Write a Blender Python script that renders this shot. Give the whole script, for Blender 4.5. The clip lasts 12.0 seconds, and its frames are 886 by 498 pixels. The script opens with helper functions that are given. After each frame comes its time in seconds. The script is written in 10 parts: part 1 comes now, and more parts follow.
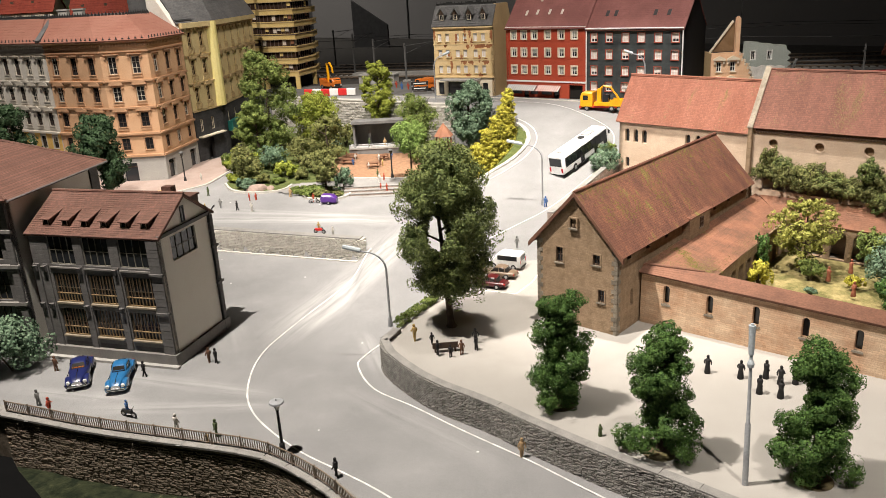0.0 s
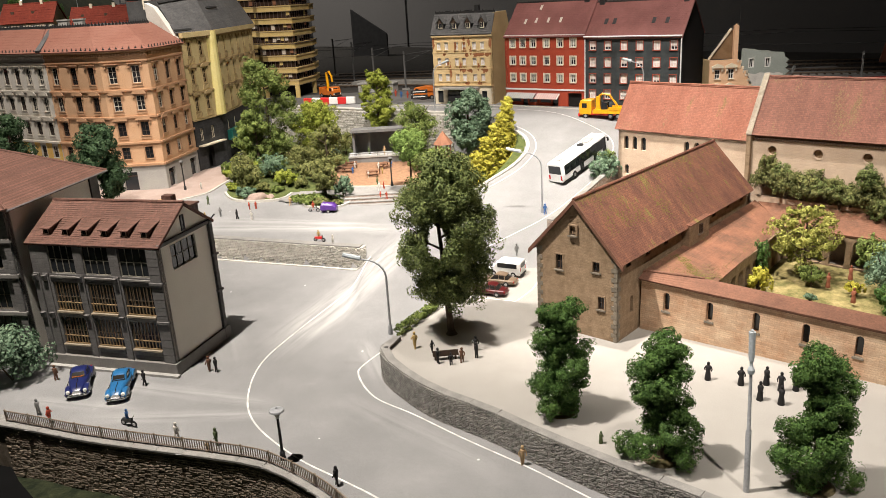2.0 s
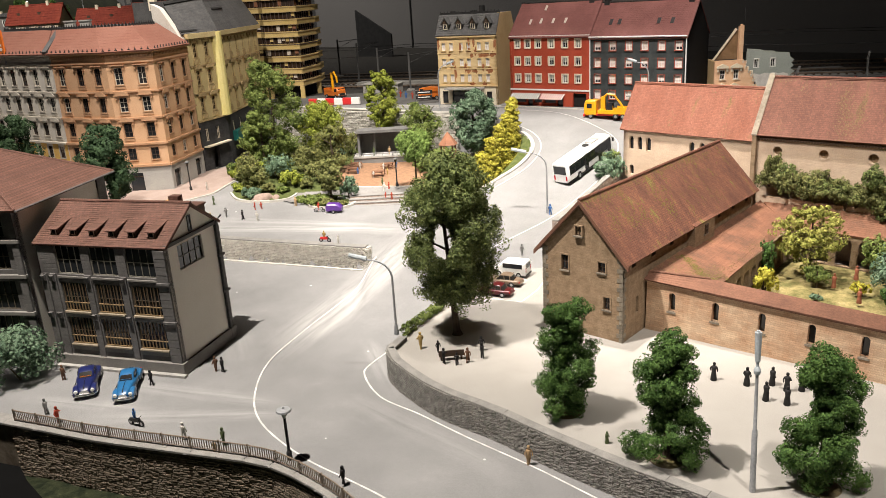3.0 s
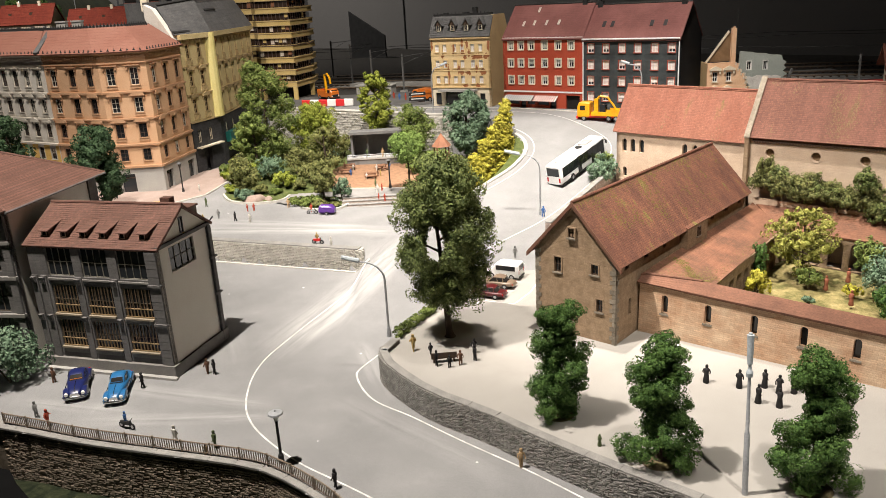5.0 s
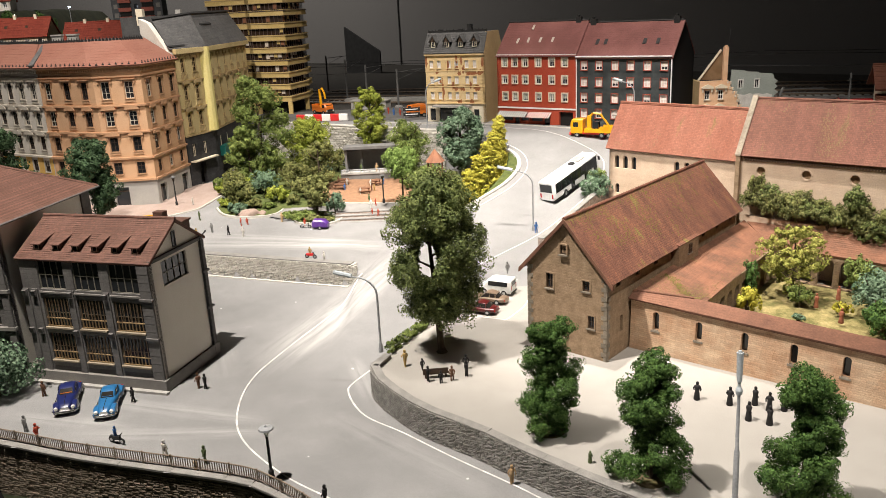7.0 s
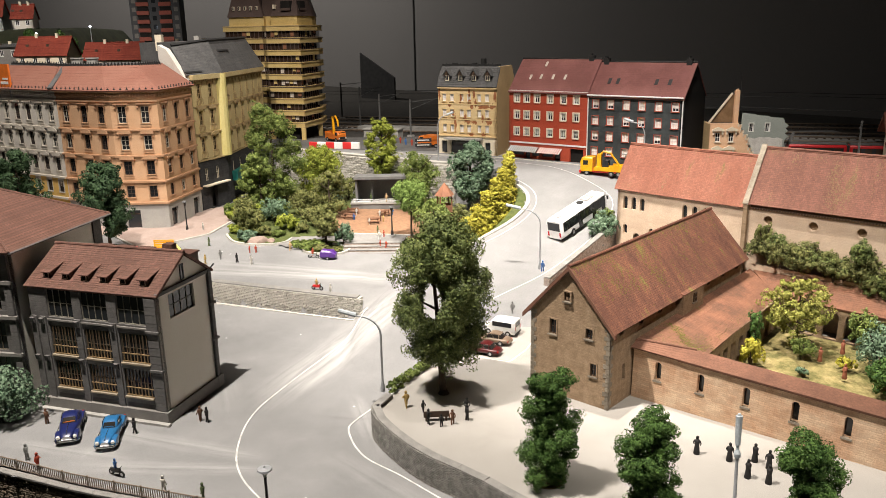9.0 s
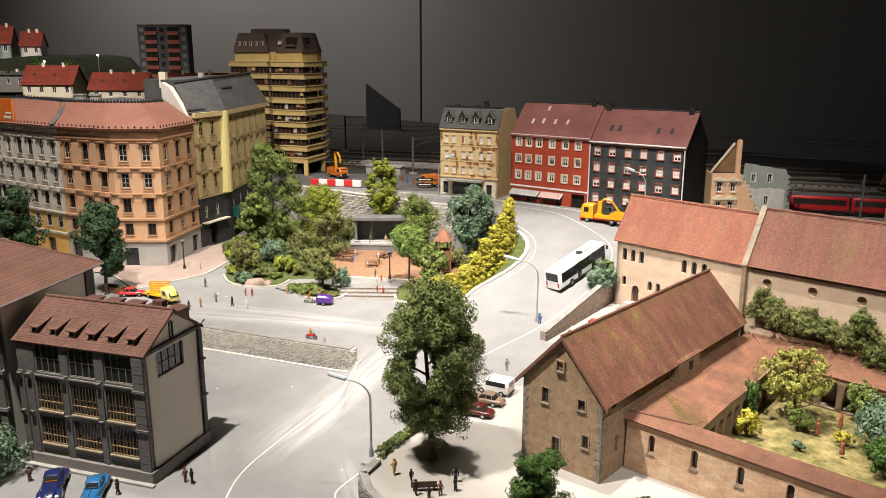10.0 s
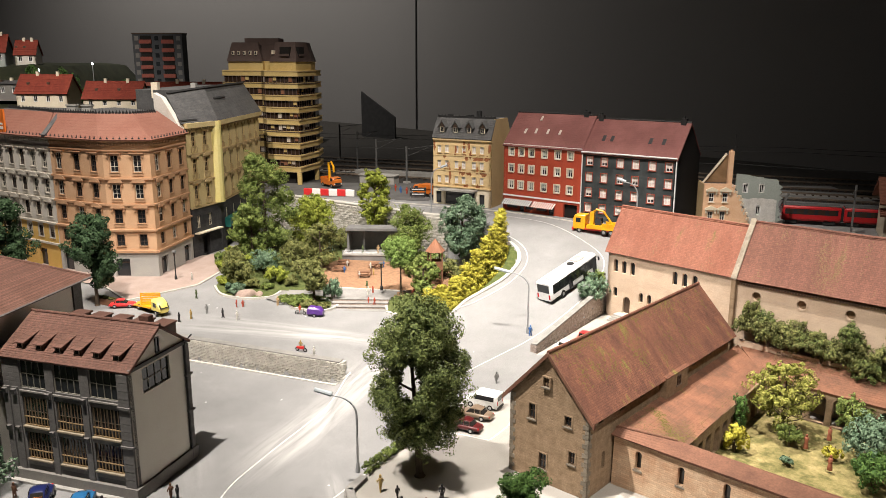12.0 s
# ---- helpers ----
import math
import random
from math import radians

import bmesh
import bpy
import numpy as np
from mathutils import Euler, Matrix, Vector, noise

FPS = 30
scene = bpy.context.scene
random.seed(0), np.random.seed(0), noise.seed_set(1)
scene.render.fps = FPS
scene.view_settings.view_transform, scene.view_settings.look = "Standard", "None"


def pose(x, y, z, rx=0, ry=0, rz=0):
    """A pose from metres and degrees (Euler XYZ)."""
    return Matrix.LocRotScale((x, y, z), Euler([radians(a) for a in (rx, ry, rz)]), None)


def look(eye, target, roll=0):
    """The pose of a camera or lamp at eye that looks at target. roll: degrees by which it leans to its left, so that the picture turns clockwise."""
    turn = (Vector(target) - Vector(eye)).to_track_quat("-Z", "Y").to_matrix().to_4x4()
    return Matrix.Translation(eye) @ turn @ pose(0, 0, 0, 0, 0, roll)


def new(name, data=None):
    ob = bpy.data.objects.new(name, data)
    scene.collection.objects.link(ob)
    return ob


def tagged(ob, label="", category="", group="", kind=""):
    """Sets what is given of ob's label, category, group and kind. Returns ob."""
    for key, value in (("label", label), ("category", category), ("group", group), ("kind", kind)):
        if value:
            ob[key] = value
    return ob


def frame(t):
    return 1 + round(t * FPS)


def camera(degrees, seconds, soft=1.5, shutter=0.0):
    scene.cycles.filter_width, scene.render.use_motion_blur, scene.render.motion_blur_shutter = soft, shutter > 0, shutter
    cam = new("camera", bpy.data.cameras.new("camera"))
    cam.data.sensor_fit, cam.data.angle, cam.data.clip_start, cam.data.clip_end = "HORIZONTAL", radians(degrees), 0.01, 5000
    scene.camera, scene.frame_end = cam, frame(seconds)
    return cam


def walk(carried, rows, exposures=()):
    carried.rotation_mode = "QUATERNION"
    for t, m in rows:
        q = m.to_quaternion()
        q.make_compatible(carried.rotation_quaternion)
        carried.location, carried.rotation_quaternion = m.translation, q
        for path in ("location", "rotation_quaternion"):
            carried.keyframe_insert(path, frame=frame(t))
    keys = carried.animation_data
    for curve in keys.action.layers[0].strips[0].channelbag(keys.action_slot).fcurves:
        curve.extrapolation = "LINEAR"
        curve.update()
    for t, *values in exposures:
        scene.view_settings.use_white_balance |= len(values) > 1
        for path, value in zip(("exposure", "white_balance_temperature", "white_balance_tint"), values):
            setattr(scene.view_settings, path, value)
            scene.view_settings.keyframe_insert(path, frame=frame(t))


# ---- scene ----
cam = camera(58.3, 12.0, 0.6)
PATH = [
    (0, (0.0176, 0.0021, 0.3860), (-0.0302, 1.8965, -0.2533), -3.23),
    (0.5, (0.0176, 0.0031, 0.3851), (-0.0330, 1.9008, -0.2444), -3.33),
    (1, (0.0176, 0.0021, 0.3860), (-0.0300, 1.9005, -0.2413), -3.23),
    (1.5, (0.0186, 0.0021, 0.3860), (-0.0279, 1.9025, -0.2354), -3.33),
    (2, (0.0176, 0.0011, 0.3860), (-0.0288, 1.9019, -0.2342), -3.43),
    (2.5, (0.0166, 0.0000, 0.3870), (-0.0358, 1.9004, -0.2342), -3.53),
    (3, (0.0156, -0.0010, 0.3870), (-0.0408, 1.9000, -0.2320), -3.52),
    (5, (0.0166, 0.0010, 0.3870), (-0.0237, 1.9032, -0.2294), -3.33),
    (5.5, (0.0176, 0.0000, 0.3880), (-0.0256, 1.9038, -0.2233), -3.13),
    (6, (0.0186, 0.0020, 0.3870), (-0.0186, 1.9072, -0.2205), -3.13),
    (6.5, (0.0176, 0.0000, 0.3880), (-0.0154, 1.9068, -0.2145), -3.03),
    (7, (0.0187, -0.0010, 0.3890), (-0.0050, 1.9122, -0.1935), -2.84),
    (7.5, (0.0207, -0.0011, 0.3929), (0.0137, 1.9219, -0.1568), -2.74),
    (9.5, (0.0255, 0.0011, 0.4329), (-0.0298, 1.9333, -0.0806), -0.41),
    (10, (0.0361, 0.0226, 0.4581), (-0.0194, 1.9643, -0.0183), 0.10),
    (10.5, (0.0523, 0.0314, 0.4670), (-0.0060, 1.9751, -0.0004), 0.30),
    (11, (0.0463, 0.0274, 0.4670), (-0.0092, 1.9690, -0.0094), 0.30),
    (11.5, (0.0483, 0.0274, 0.4680), (-0.0041, 1.9708, -0.0014), 0.20),
    (12, (0.0493, 0.0273, 0.4689), (-0.0019, 1.9722, 0.0054), 0.10),
]
walk(cam, [(t, look(eye, target, roll)) for t, eye, target, roll in PATH])

# ---- light: ceiling spots of a dark exhibition hall, one added as fill ----
def spot(name, eye, target, watts, size, blend, radius, color=(1.0, 0.915, 0.832)):
    lamp = bpy.data.lights.new(name, "SPOT")
    lamp.energy, lamp.spot_size, lamp.spot_blend = watts, radians(size), blend
    lamp.shadow_soft_size, lamp.color = radius, color
    ob = new(name, lamp)
    ob.matrix_world = look(eye, target)
    return ob


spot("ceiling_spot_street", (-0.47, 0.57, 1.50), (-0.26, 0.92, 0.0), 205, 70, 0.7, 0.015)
spot("ceiling_spot_square", (0.12, 1.02, 1.65), (0.26, 1.28, 0.0), 185, 44, 0.6, 0.02)
spot("ceiling_spot_cloister", (0.42, 0.0, 1.55), (0.58, 0.82, 0.0), 102, 38, 0.6, 0.02)
# unseen extra spot, added to brighten the mustard house and park
spot("ceiling_spot_park", (0.10, 1.12, 1.80), (-0.54, 2.0, 0.14), 105, 42, 0.9, 0.02)
spot("ceiling_spot_row", (0.05, 0.95, 1.75), (0.26, 1.85, 0.15), 172, 50, 0.8, 0.02)
spot("ceiling_spot_corner", (-0.70, 1.06, 1.84), (-0.80, 1.78, 0.15), 178, 54, 0.8, 0.02)
spot("ceiling_spot_hill", (-1.28, 1.35, 1.5), (-1.42, 2.78, 0.38), 150, 36, 0.9, 0.03)
spot("ceiling_spot_backdrop", (-2.0, 4.0, 2.3), (-1.0, 4.85, 0.8), 185, 130, 1.0, 0.05, (1.0, 0.93, 0.86))

world = bpy.data.worlds.new("hall_world")
world.use_nodes = True
world.node_tree.nodes["Background"].inputs[0].default_value = (0.05, 0.048, 0.045, 1)
world.node_tree.nodes["Background"].inputs[1].default_value = 1.0
scene.world = world

# ---- tools: lengths below are in centimetres ----
CM = 0.01


def mat(name, c1, c2=None, rough=0.8, scale=40.0, fine=500.0, bump=0.15, metal=0.0, spec=0.3, rand=0.0, pattern=None, drip=0.0, c3=None):
    """Paint or stone: two colours mixed by a coarse noise, grain by a fine one. pattern: ("brick"|"tile", width, height, joint colour)."""
    c2 = c2 or tuple(v * 0.8 for v in c1)
    m = bpy.data.materials.new(name)
    m.use_nodes = True
    nt = m.node_tree
    n, link = nt.nodes, nt.links.new
    bsdf = n["Principled BSDF"]
    bsdf.inputs["Roughness"].default_value = rough
    bsdf.inputs["Metallic"].default_value = metal
    bsdf.inputs["Specular IOR Level"].default_value = spec
    co = n.new("ShaderNodeTexCoord")
    coarse, grain = n.new("ShaderNodeTexNoise"), n.new("ShaderNodeTexNoise")
    coarse.inputs["Scale"].default_value, coarse.inputs["Detail"].default_value = scale, 6
    coarse.inputs["Roughness"].default_value = 0.65
    grain.inputs["Scale"].default_value, grain.inputs["Detail"].default_value = fine, 3
    place = co.outputs["Object"]
    if rand:
        info = n.new("ShaderNodeObjectInfo")
        shift = n.new("ShaderNodeVectorMath")
        shift.operation = "MULTIPLY_ADD"
        link(info.outputs["Random"], shift.inputs[0])
        shift.inputs[1].default_value = (7.3, 3.1, 5.7)
        link(co.outputs["Object"], shift.inputs[2])
        place = shift.outputs[0]
    if drip:
        # streaks that run down a slope
        stretch = n.new("ShaderNodeVectorMath")
        stretch.operation = "MULTIPLY"
        stretch.inputs[1].default_value = (1.0, drip, drip)
        link(place, stretch.inputs[0])
        link(stretch.outputs[0], coarse.inputs["Vector"])
    else:
        link(place, coarse.inputs["Vector"])
    link(place, grain.inputs["Vector"])
    ramp = n.new("ShaderNodeValToRGB")
    ramp.color_ramp.elements[0].position, ramp.color_ramp.elements[1].position = 0.38, 0.64
    ramp.color_ramp.elements[0].color, ramp.color_ramp.elements[1].color = (*c1, 1), (*c2, 1)
    if c3:
        e = ramp.color_ramp.elements.new(0.66 if drip else 0.75)
        if drip:
            ramp.color_ramp.elements[1].position = 0.6
        e.color = (*c3, 1)
    link(coarse.outputs["Fac"], ramp.inputs["Fac"])
    color = ramp.outputs["Color"]
    mix = n.new("ShaderNodeMix")
    mix.data_type, mix.blend_type = "RGBA", "OVERLAY"
    mix.inputs["Factor"].default_value = 0.35
    link(color, mix.inputs["A"])
    link(grain.outputs["Fac"], mix.inputs["B"])
    color = mix.outputs["Result"]
    height = grain.outputs["Fac"]
    if pattern:
        kind, w, h, joint = pattern
        sep, comb = n.new("ShaderNodeSeparateXYZ"), n.new("ShaderNodeCombineXYZ")
        link(co.outputs["Object"], sep.inputs[0])
        add = n.new("ShaderNodeMath")
        link(sep.outputs["X"], add.inputs[0])
        link(sep.outputs["Y"], add.inputs[1])
        if kind == "tile":
            link(sep.outputs["X"], comb.inputs["X"])
            link(sep.outputs["Z"], comb.inputs["Y"])
        else:
            link(add.outputs[0], comb.inputs["X"])
            link(sep.outputs["Z"], comb.inputs["Y"])
        brick = n.new("ShaderNodeTexBrick")
        brick.inputs["Scale"].default_value = 1.0
        brick.inputs["Brick Width"].default_value, brick.inputs["Row Height"].default_value = w * CM, h * CM
        brick.inputs["Mortar Size"].default_value = 0.10 * h * CM
        brick.inputs["Mortar Smooth"].default_value = 0.3
        brick.inputs["Color1"].default_value = (0.75, 0.75, 0.75, 1)
        brick.inputs["Color2"].default_value = (1.15, 1.1, 1.05, 1)
        brick.inputs["Mortar"].default_value = (*joint, 1)
        link(comb.outputs[0], brick.inputs["Vector"])
        mul = n.new("ShaderNodeMix")
        mul.data_type, mul.blend_type = "RGBA", "MULTIPLY"
        mul.inputs["Factor"].default_value = {"tile": 0.75, "faint": 0.2}.get(kind, 0.6)
        link(color, mul.inputs["A"])
        link(brick.outputs["Color"], mul.inputs["B"])
        color = mul.outputs["Result"]
        sub = n.new("ShaderNodeMath")
        sub.operation = "MULTIPLY_ADD"
        link(brick.outputs["Fac"], sub.inputs[0])
        sub.inputs[1].default_value = -1.5
        link(grain.outputs["Fac"], sub.inputs[2])
        height = sub.outputs[0]
    if rand:
        hsv = n.new("ShaderNodeHueSaturation")
        val = n.new("ShaderNodeMapRange")
        link(info.outputs["Random"], val.inputs["Value"])
        val.inputs["To Min"].default_value, val.inputs["To Max"].default_value = 1 - rand, 1 + rand
        link(val.outputs[0], hsv.inputs["Value"])
        link(color, hsv.inputs["Color"])
        color = hsv.outputs["Color"]
    link(color, bsdf.inputs["Base Color"])
    if bump:
        b = n.new("ShaderNodeBump")
        b.inputs["Strength"].default_value, b.inputs["Distance"].default_value = bump, 0.0008
        link(height, b.inputs["Height"])
        link(b.outputs[0], bsdf.inputs["Normal"])
    return m


def glass_mat(name, tint=(0.02, 0.022, 0.025), rough=0.08):
    m = bpy.data.materials.new(name)
    m.use_nodes = True
    b = m.node_tree.nodes["Principled BSDF"]
    b.inputs["Base Color"].default_value = (*tint, 1)
    b.inputs["Roughness"].default_value = rough
    b.inputs["Specular IOR Level"].default_value = 0.6
    return m


class Geo:
    """Plain lists of corners and faces."""

    def __init__(self):
        self.v, self.f = [], []

    def poly(self, *pts):
        k = len(self.v)
        self.v += [tuple(p) for p in pts]
        self.f.append(tuple(range(k, k + len(pts))))
        return self

    def box(self, x0, y0, z0, x1, y1, z1, m=None):
        c = [(x, y, z) for z in (z0, z1) for x, y in ((x0, y0), (x1, y0), (x1, y1), (x0, y1))]
        if m:
            c = [tuple(m @ Vector(p)) for p in c]
        k = len(self.v)
        self.v += c
        self.f += [tuple(k + i for i in q) for q in ((3, 2, 1, 0), (4, 5, 6, 7), (0, 1, 5, 4), (1, 2, 6, 5), (2, 3, 7, 6), (3, 0, 4, 7))]
        return self

    def prism(self, pts, z0, z1):
        """Upright prism over a counter-clockwise outline."""
        n, k = len(pts), len(self.v)
        self.v += [(x, y, z0) for x, y in pts] + [(x, y, z1) for x, y in pts]
        self.f += [tuple(k + i for i in reversed(range(n))), tuple(k + n + i for i in range(n))]
        self.f += [(k + i, k + (i + 1) % n, k + n + (i + 1) % n, k + n + i) for i in range(n)]
        return self

    def extrude(self, outline, a, b):
        """Prism between two equal outlines a(p) and b(p) given as functions of outline points."""
        n, k = len(outline), len(self.v)
        self.v += [a(p) for p in outline] + [b(p) for p in outline]
        self.f += [tuple(k + i for i in reversed(range(n))), tuple(k + n + i for i in range(n))]
        self.f += [(k + i, k + (i + 1) % n, k + n + (i + 1) % n, k + n + i) for i in range(n)]
        return self

    def lathe(self, x, y, prof, n=10):
        """Turned body: prof is a list of (radius, z)."""
        k = len(self.v)
        for r, z in prof:
            self.v += [(x + r * math.cos(2 * math.pi * i / n), y + r * math.sin(2 * math.pi * i / n), z) for i in range(n)]
        for j in range(len(prof) - 1):
            self.f += [(k + j * n + i, k + j * n + (i + 1) % n, k + (j + 1) * n + (i + 1) % n, k + (j + 1) * n + i) for i in range(n)]
        self.f += [tuple(k + i for i in reversed(range(n))), tuple(k + (len(prof) - 1) * n + i for i in range(n))]
        return self

    def tube(self, pts, r0, r1=None, n=6):
        r1 = r0 if r1 is None else r1
        k, m = len(self.v), len(pts)
        for j, p in enumerate(pts):
            a, b = Vector(pts[max(j - 1, 0)]), Vector(pts[min(j + 1, m - 1)])
            d = (b - a).normalized()
            u = d.cross(Vector((0, 1, 0.01)) if abs(d.z) > 0.7 else Vector((0, 0, 1))).normalized()
            w = d.cross(u)
            r = r0 + (r1 - r0) * j / max(m - 1, 1)
            for i in range(n):
                s = 2 * math.pi * i / n
                self.v.append(tuple(Vector(p) + u * r * math.cos(s) + w * r * math.sin(s)))
        for j in range(m - 1):
            self.f += [(k + j * n + i, k + j * n + (i + 1) % n, k + (j + 1) * n + (i + 1) % n, k + (j + 1) * n + i) for i in range(n)]
        self.f += [tuple(k + i for i in reversed(range(n))), tuple(k + (m - 1) * n + i for i in range(n))]
        return self

    def moved(self, m):
        self.v = [tuple(m @ Vector(p)) for p in self.v]
        return self

    def add(self, other):
        k = len(self.v)
        self.v += other.v
        self.f += [tuple(k + i for i in q) for q in other.f]
        return self

    def mesh(self, name, material, smooth=False, weld=False):
        me = bpy.data.meshes.new(name)
        me.from_pydata([(x * CM, y * CM, z * CM) for x, y, z in self.v], [], self.f)
        me.materials.append(material)
        bm = bmesh.new()
        bm.from_mesh(me)
        if weld:
            bmesh.ops.remove_doubles(bm, verts=bm.verts, dist=2e-5)
        bmesh.ops.recalc_face_normals(bm, faces=bm.faces)
        bm.to_mesh(me)
        bm.free()
        if smooth:
            me.shade_smooth()
            me.set_sharp_from_angle(angle=radians(40))
        return me


def at(x, y, z, rz=0.0, rx=0.0, ry=0.0):
    return pose(x * CM, y * CM, z * CM, rx, ry, rz)


WELDED = ("wall", "side_wall", "gable_wall", "ground_floor", "arcade")


def part(name, geo, material, parent=None, label="", m=None, smooth=False):
    """One mesh object under a thing or a part. geo: a Geo, or a mesh to share."""
    me = geo.mesh(name, material, smooth, name in WELDED) if isinstance(geo, Geo) else geo
    ob = new(name, me)
    if parent:
        ob.parent = parent
    if m is not None:
        ob.matrix_basis = m
    if label:
        tagged(ob, label)
    return ob


def thing(name, x, y, z, rz=0.0, label="", category="", group="", kind="", rx=0.0, ry=0.0):
    ob = new(name)
    ob.empty_display_size = 0.01
    ob.matrix_basis = at(x, y, z, rz, rx, ry)
    return tagged(ob, label, category, group, kind)


def single(name, geo, material, label, category, m=None, group="", kind="", smooth=False):
    return tagged(part(name, geo, material, None, "", m, smooth), label, category, group, kind)


def ss(a, b, x):
    t = min(1.0, max(0.0, (x - a) / (b - a)))
    return t * t * (3 - 2 * t)


def along(path, step):
    """Even points along a polyline, with the direction at each: (x, y, dx, dy)."""
    out, left = [], 0.0
    for (x0, y0), (x1, y1) in zip(path, path[1:]):
        d = math.hypot(x1 - x0, y1 - y0)
        s = left
        while s < d:
            out.append((x0 + (x1 - x0) * s / d, y0 + (y1 - y0) * s / d, (x1 - x0) / d, (y1 - y0) / d))
            s += step
        left = s - d
    return out


def curve(path, k=6):
    """A smooth line through the points of path."""
    p = [path[0], *path, path[-1]]
    out = []
    for i in range(1, len(p) - 2):
        for j in range(k):
            t = j / k
            out.append(tuple(0.5 * (2 * p[i][a] + (p[i + 1][a] - p[i - 1][a]) * t + (2 * p[i - 1][a] - 5 * p[i][a] + 4 * p[i + 1][a] - p[i + 2][a]) * t * t
                             + (3 * p[i][a] - p[i - 1][a] - 3 * p[i + 1][a] + p[i + 2][a]) * t ** 3) for a in range(len(path[0]))))
    out.append(tuple(path[-1]))
    return out

# ---- materials ----
M_ROAD = mat("painted_asphalt", (0.205, 0.204, 0.202), (0.245, 0.243, 0.24), 0.85, 11, 900, 0.12, c3=(0.29, 0.287, 0.28))
M_PLAZA = mat("sandy_paving", (0.305, 0.288, 0.260), (0.342, 0.325, 0.296), 0.9, 14, 1200, 0.12)
M_PAVE = mat("pavement_slabs", (0.19, 0.183, 0.173), (0.24, 0.232, 0.22), 0.9, 25, 900, 0.15)
M_PINKPAVE = mat("reddish_paving", (0.31, 0.235, 0.20), (0.37, 0.29, 0.25), 0.9, 25, 900, 0.2)
M_LINE = mat("road_paint", (0.76, 0.75, 0.71), (0.46, 0.455, 0.44), 0.7, 90, 900, 0.05)
M_KERB = mat("kerb_concrete", (0.52, 0.50, 0.45), (0.42, 0.40, 0.36), 0.9, 60, 900, 0.2)
M_STONE = mat("grey_wall_stone", (0.165, 0.158, 0.145), (0.29, 0.28, 0.255), 0.9, 140, 900, 0.5, rand=0.3)
M_RAMPSTONE = mat("brown_speckled_stone", (0.27, 0.21, 0.175), (0.44, 0.37, 0.32), 0.9, 200, 900, 0.5, rand=0.3)
M_STONEDARK = mat("river_wall_stone", (0.135, 0.108, 0.076), (0.25, 0.205, 0.155), 0.9, 90, 900, 0.5, rand=0.35)
M_STONEPALE = mat("pale_wall_stone", (0.36, 0.34, 0.30), (0.50, 0.48, 0.43), 0.9, 90, 900, 0.5, rand=0.2)
M_MORTAR = mat("dark_mortar", (0.115, 0.105, 0.094), (0.15, 0.142, 0.128), 0.95, 90, 900, 0.3)
M_COPING = mat("coping_stone", (0.20, 0.193, 0.18), (0.265, 0.255, 0.235), 0.9, 60, 900, 0.3)
M_RIVER = mat("river_bed", (0.010, 0.014, 0.008), (0.032, 0.037, 0.019), 0.35, 95, 300, 0.5, c3=(0.11, 0.11, 0.06))
M_RAIL = mat("brown_railing", (0.15, 0.115, 0.085), (0.20, 0.155, 0.115), 0.6, 80, 900, 0.1)
M_GRASS = mat("model_grass", (0.10, 0.095, 0.03), (0.29, 0.235, 0.10), 0.95, 60, 900, 0.8, c3=(0.40, 0.31, 0.19))
M_HILL = mat("dark_hill_turf", (0.013, 0.017, 0.007), (0.03, 0.032, 0.014), 0.95, 20, 300, 0.5)
M_LAWN = mat("park_lawn", (0.055, 0.075, 0.02), (0.10, 0.115, 0.034), 0.95, 90, 900, 0.8, c3=(0.19, 0.15, 0.085))
# concrete darkened: the open bandstand's inner shade is mixed into its colour
M_STAGE = mat("shaded_stage_concrete", (0.13, 0.128, 0.125), (0.18, 0.178, 0.172), 0.9, 30, 600, 0.15)
M_SOIL = mat("park_soil", (0.09, 0.065, 0.04), (0.13, 0.11, 0.05), 0.95, 60, 900, 0.6)
M_SAND = mat("play_sand", (0.31, 0.175, 0.10), (0.20, 0.115, 0.068), 0.95, 150, 900, 0.7, c3=(0.38, 0.25, 0.15))
M_BALLAST = mat("rail_ballast", (0.032, 0.03, 0.027), (0.052, 0.048, 0.042), 0.95, 60, 900, 0.5)
M_HALL = mat("hall_wall_paint", (0.20, 0.195, 0.19), (0.195, 0.19, 0.185), 0.95, 1.2, 400, 0.0)
M_HALLDARK = mat("dark_hall_paint", (0.06, 0.06, 0.06), (0.055, 0.055, 0.055), 0.95, 3, 60, 0.0)

M_BARN = mat("weathered_rubble_plaster", (0.215, 0.148, 0.09), (0.30, 0.215, 0.138), 0.92, 110, 700, 0.5, pattern=("faint", 0.9, 0.35, (0.6, 0.56, 0.5)), c3=(0.36, 0.28, 0.20))
M_QUOIN = mat("grey_quoin_stone", (0.155, 0.13, 0.10), (0.23, 0.20, 0.155), 0.9, 90, 900, 0.4, rand=0.2)
M_CLOIST = mat("ochre_brick_wall", (0.42, 0.262, 0.165), (0.55, 0.41, 0.285), 0.92, 34, 700, 0.5, pattern=("brick", 1.1, 0.24, (0.62, 0.58, 0.5)))
M_CHAPEL = mat("pale_chapel_brick", (0.45, 0.34, 0.25), (0.52, 0.405, 0.305), 0.92, 30, 700, 0.2, pattern=("faint", 1.2, 0.4, (0.88, 0.85, 0.80)))
M_TILEMOSS = mat("mossy_roof_tile", (0.10, 0.044, 0.029), (0.165, 0.07, 0.043), 0.87, 46, 500, 0.5, pattern=("tile", 0.32, 0.19, (0.5, 0.47, 0.45)), c3=(0.15, 0.125, 0.035), drip=0.4)
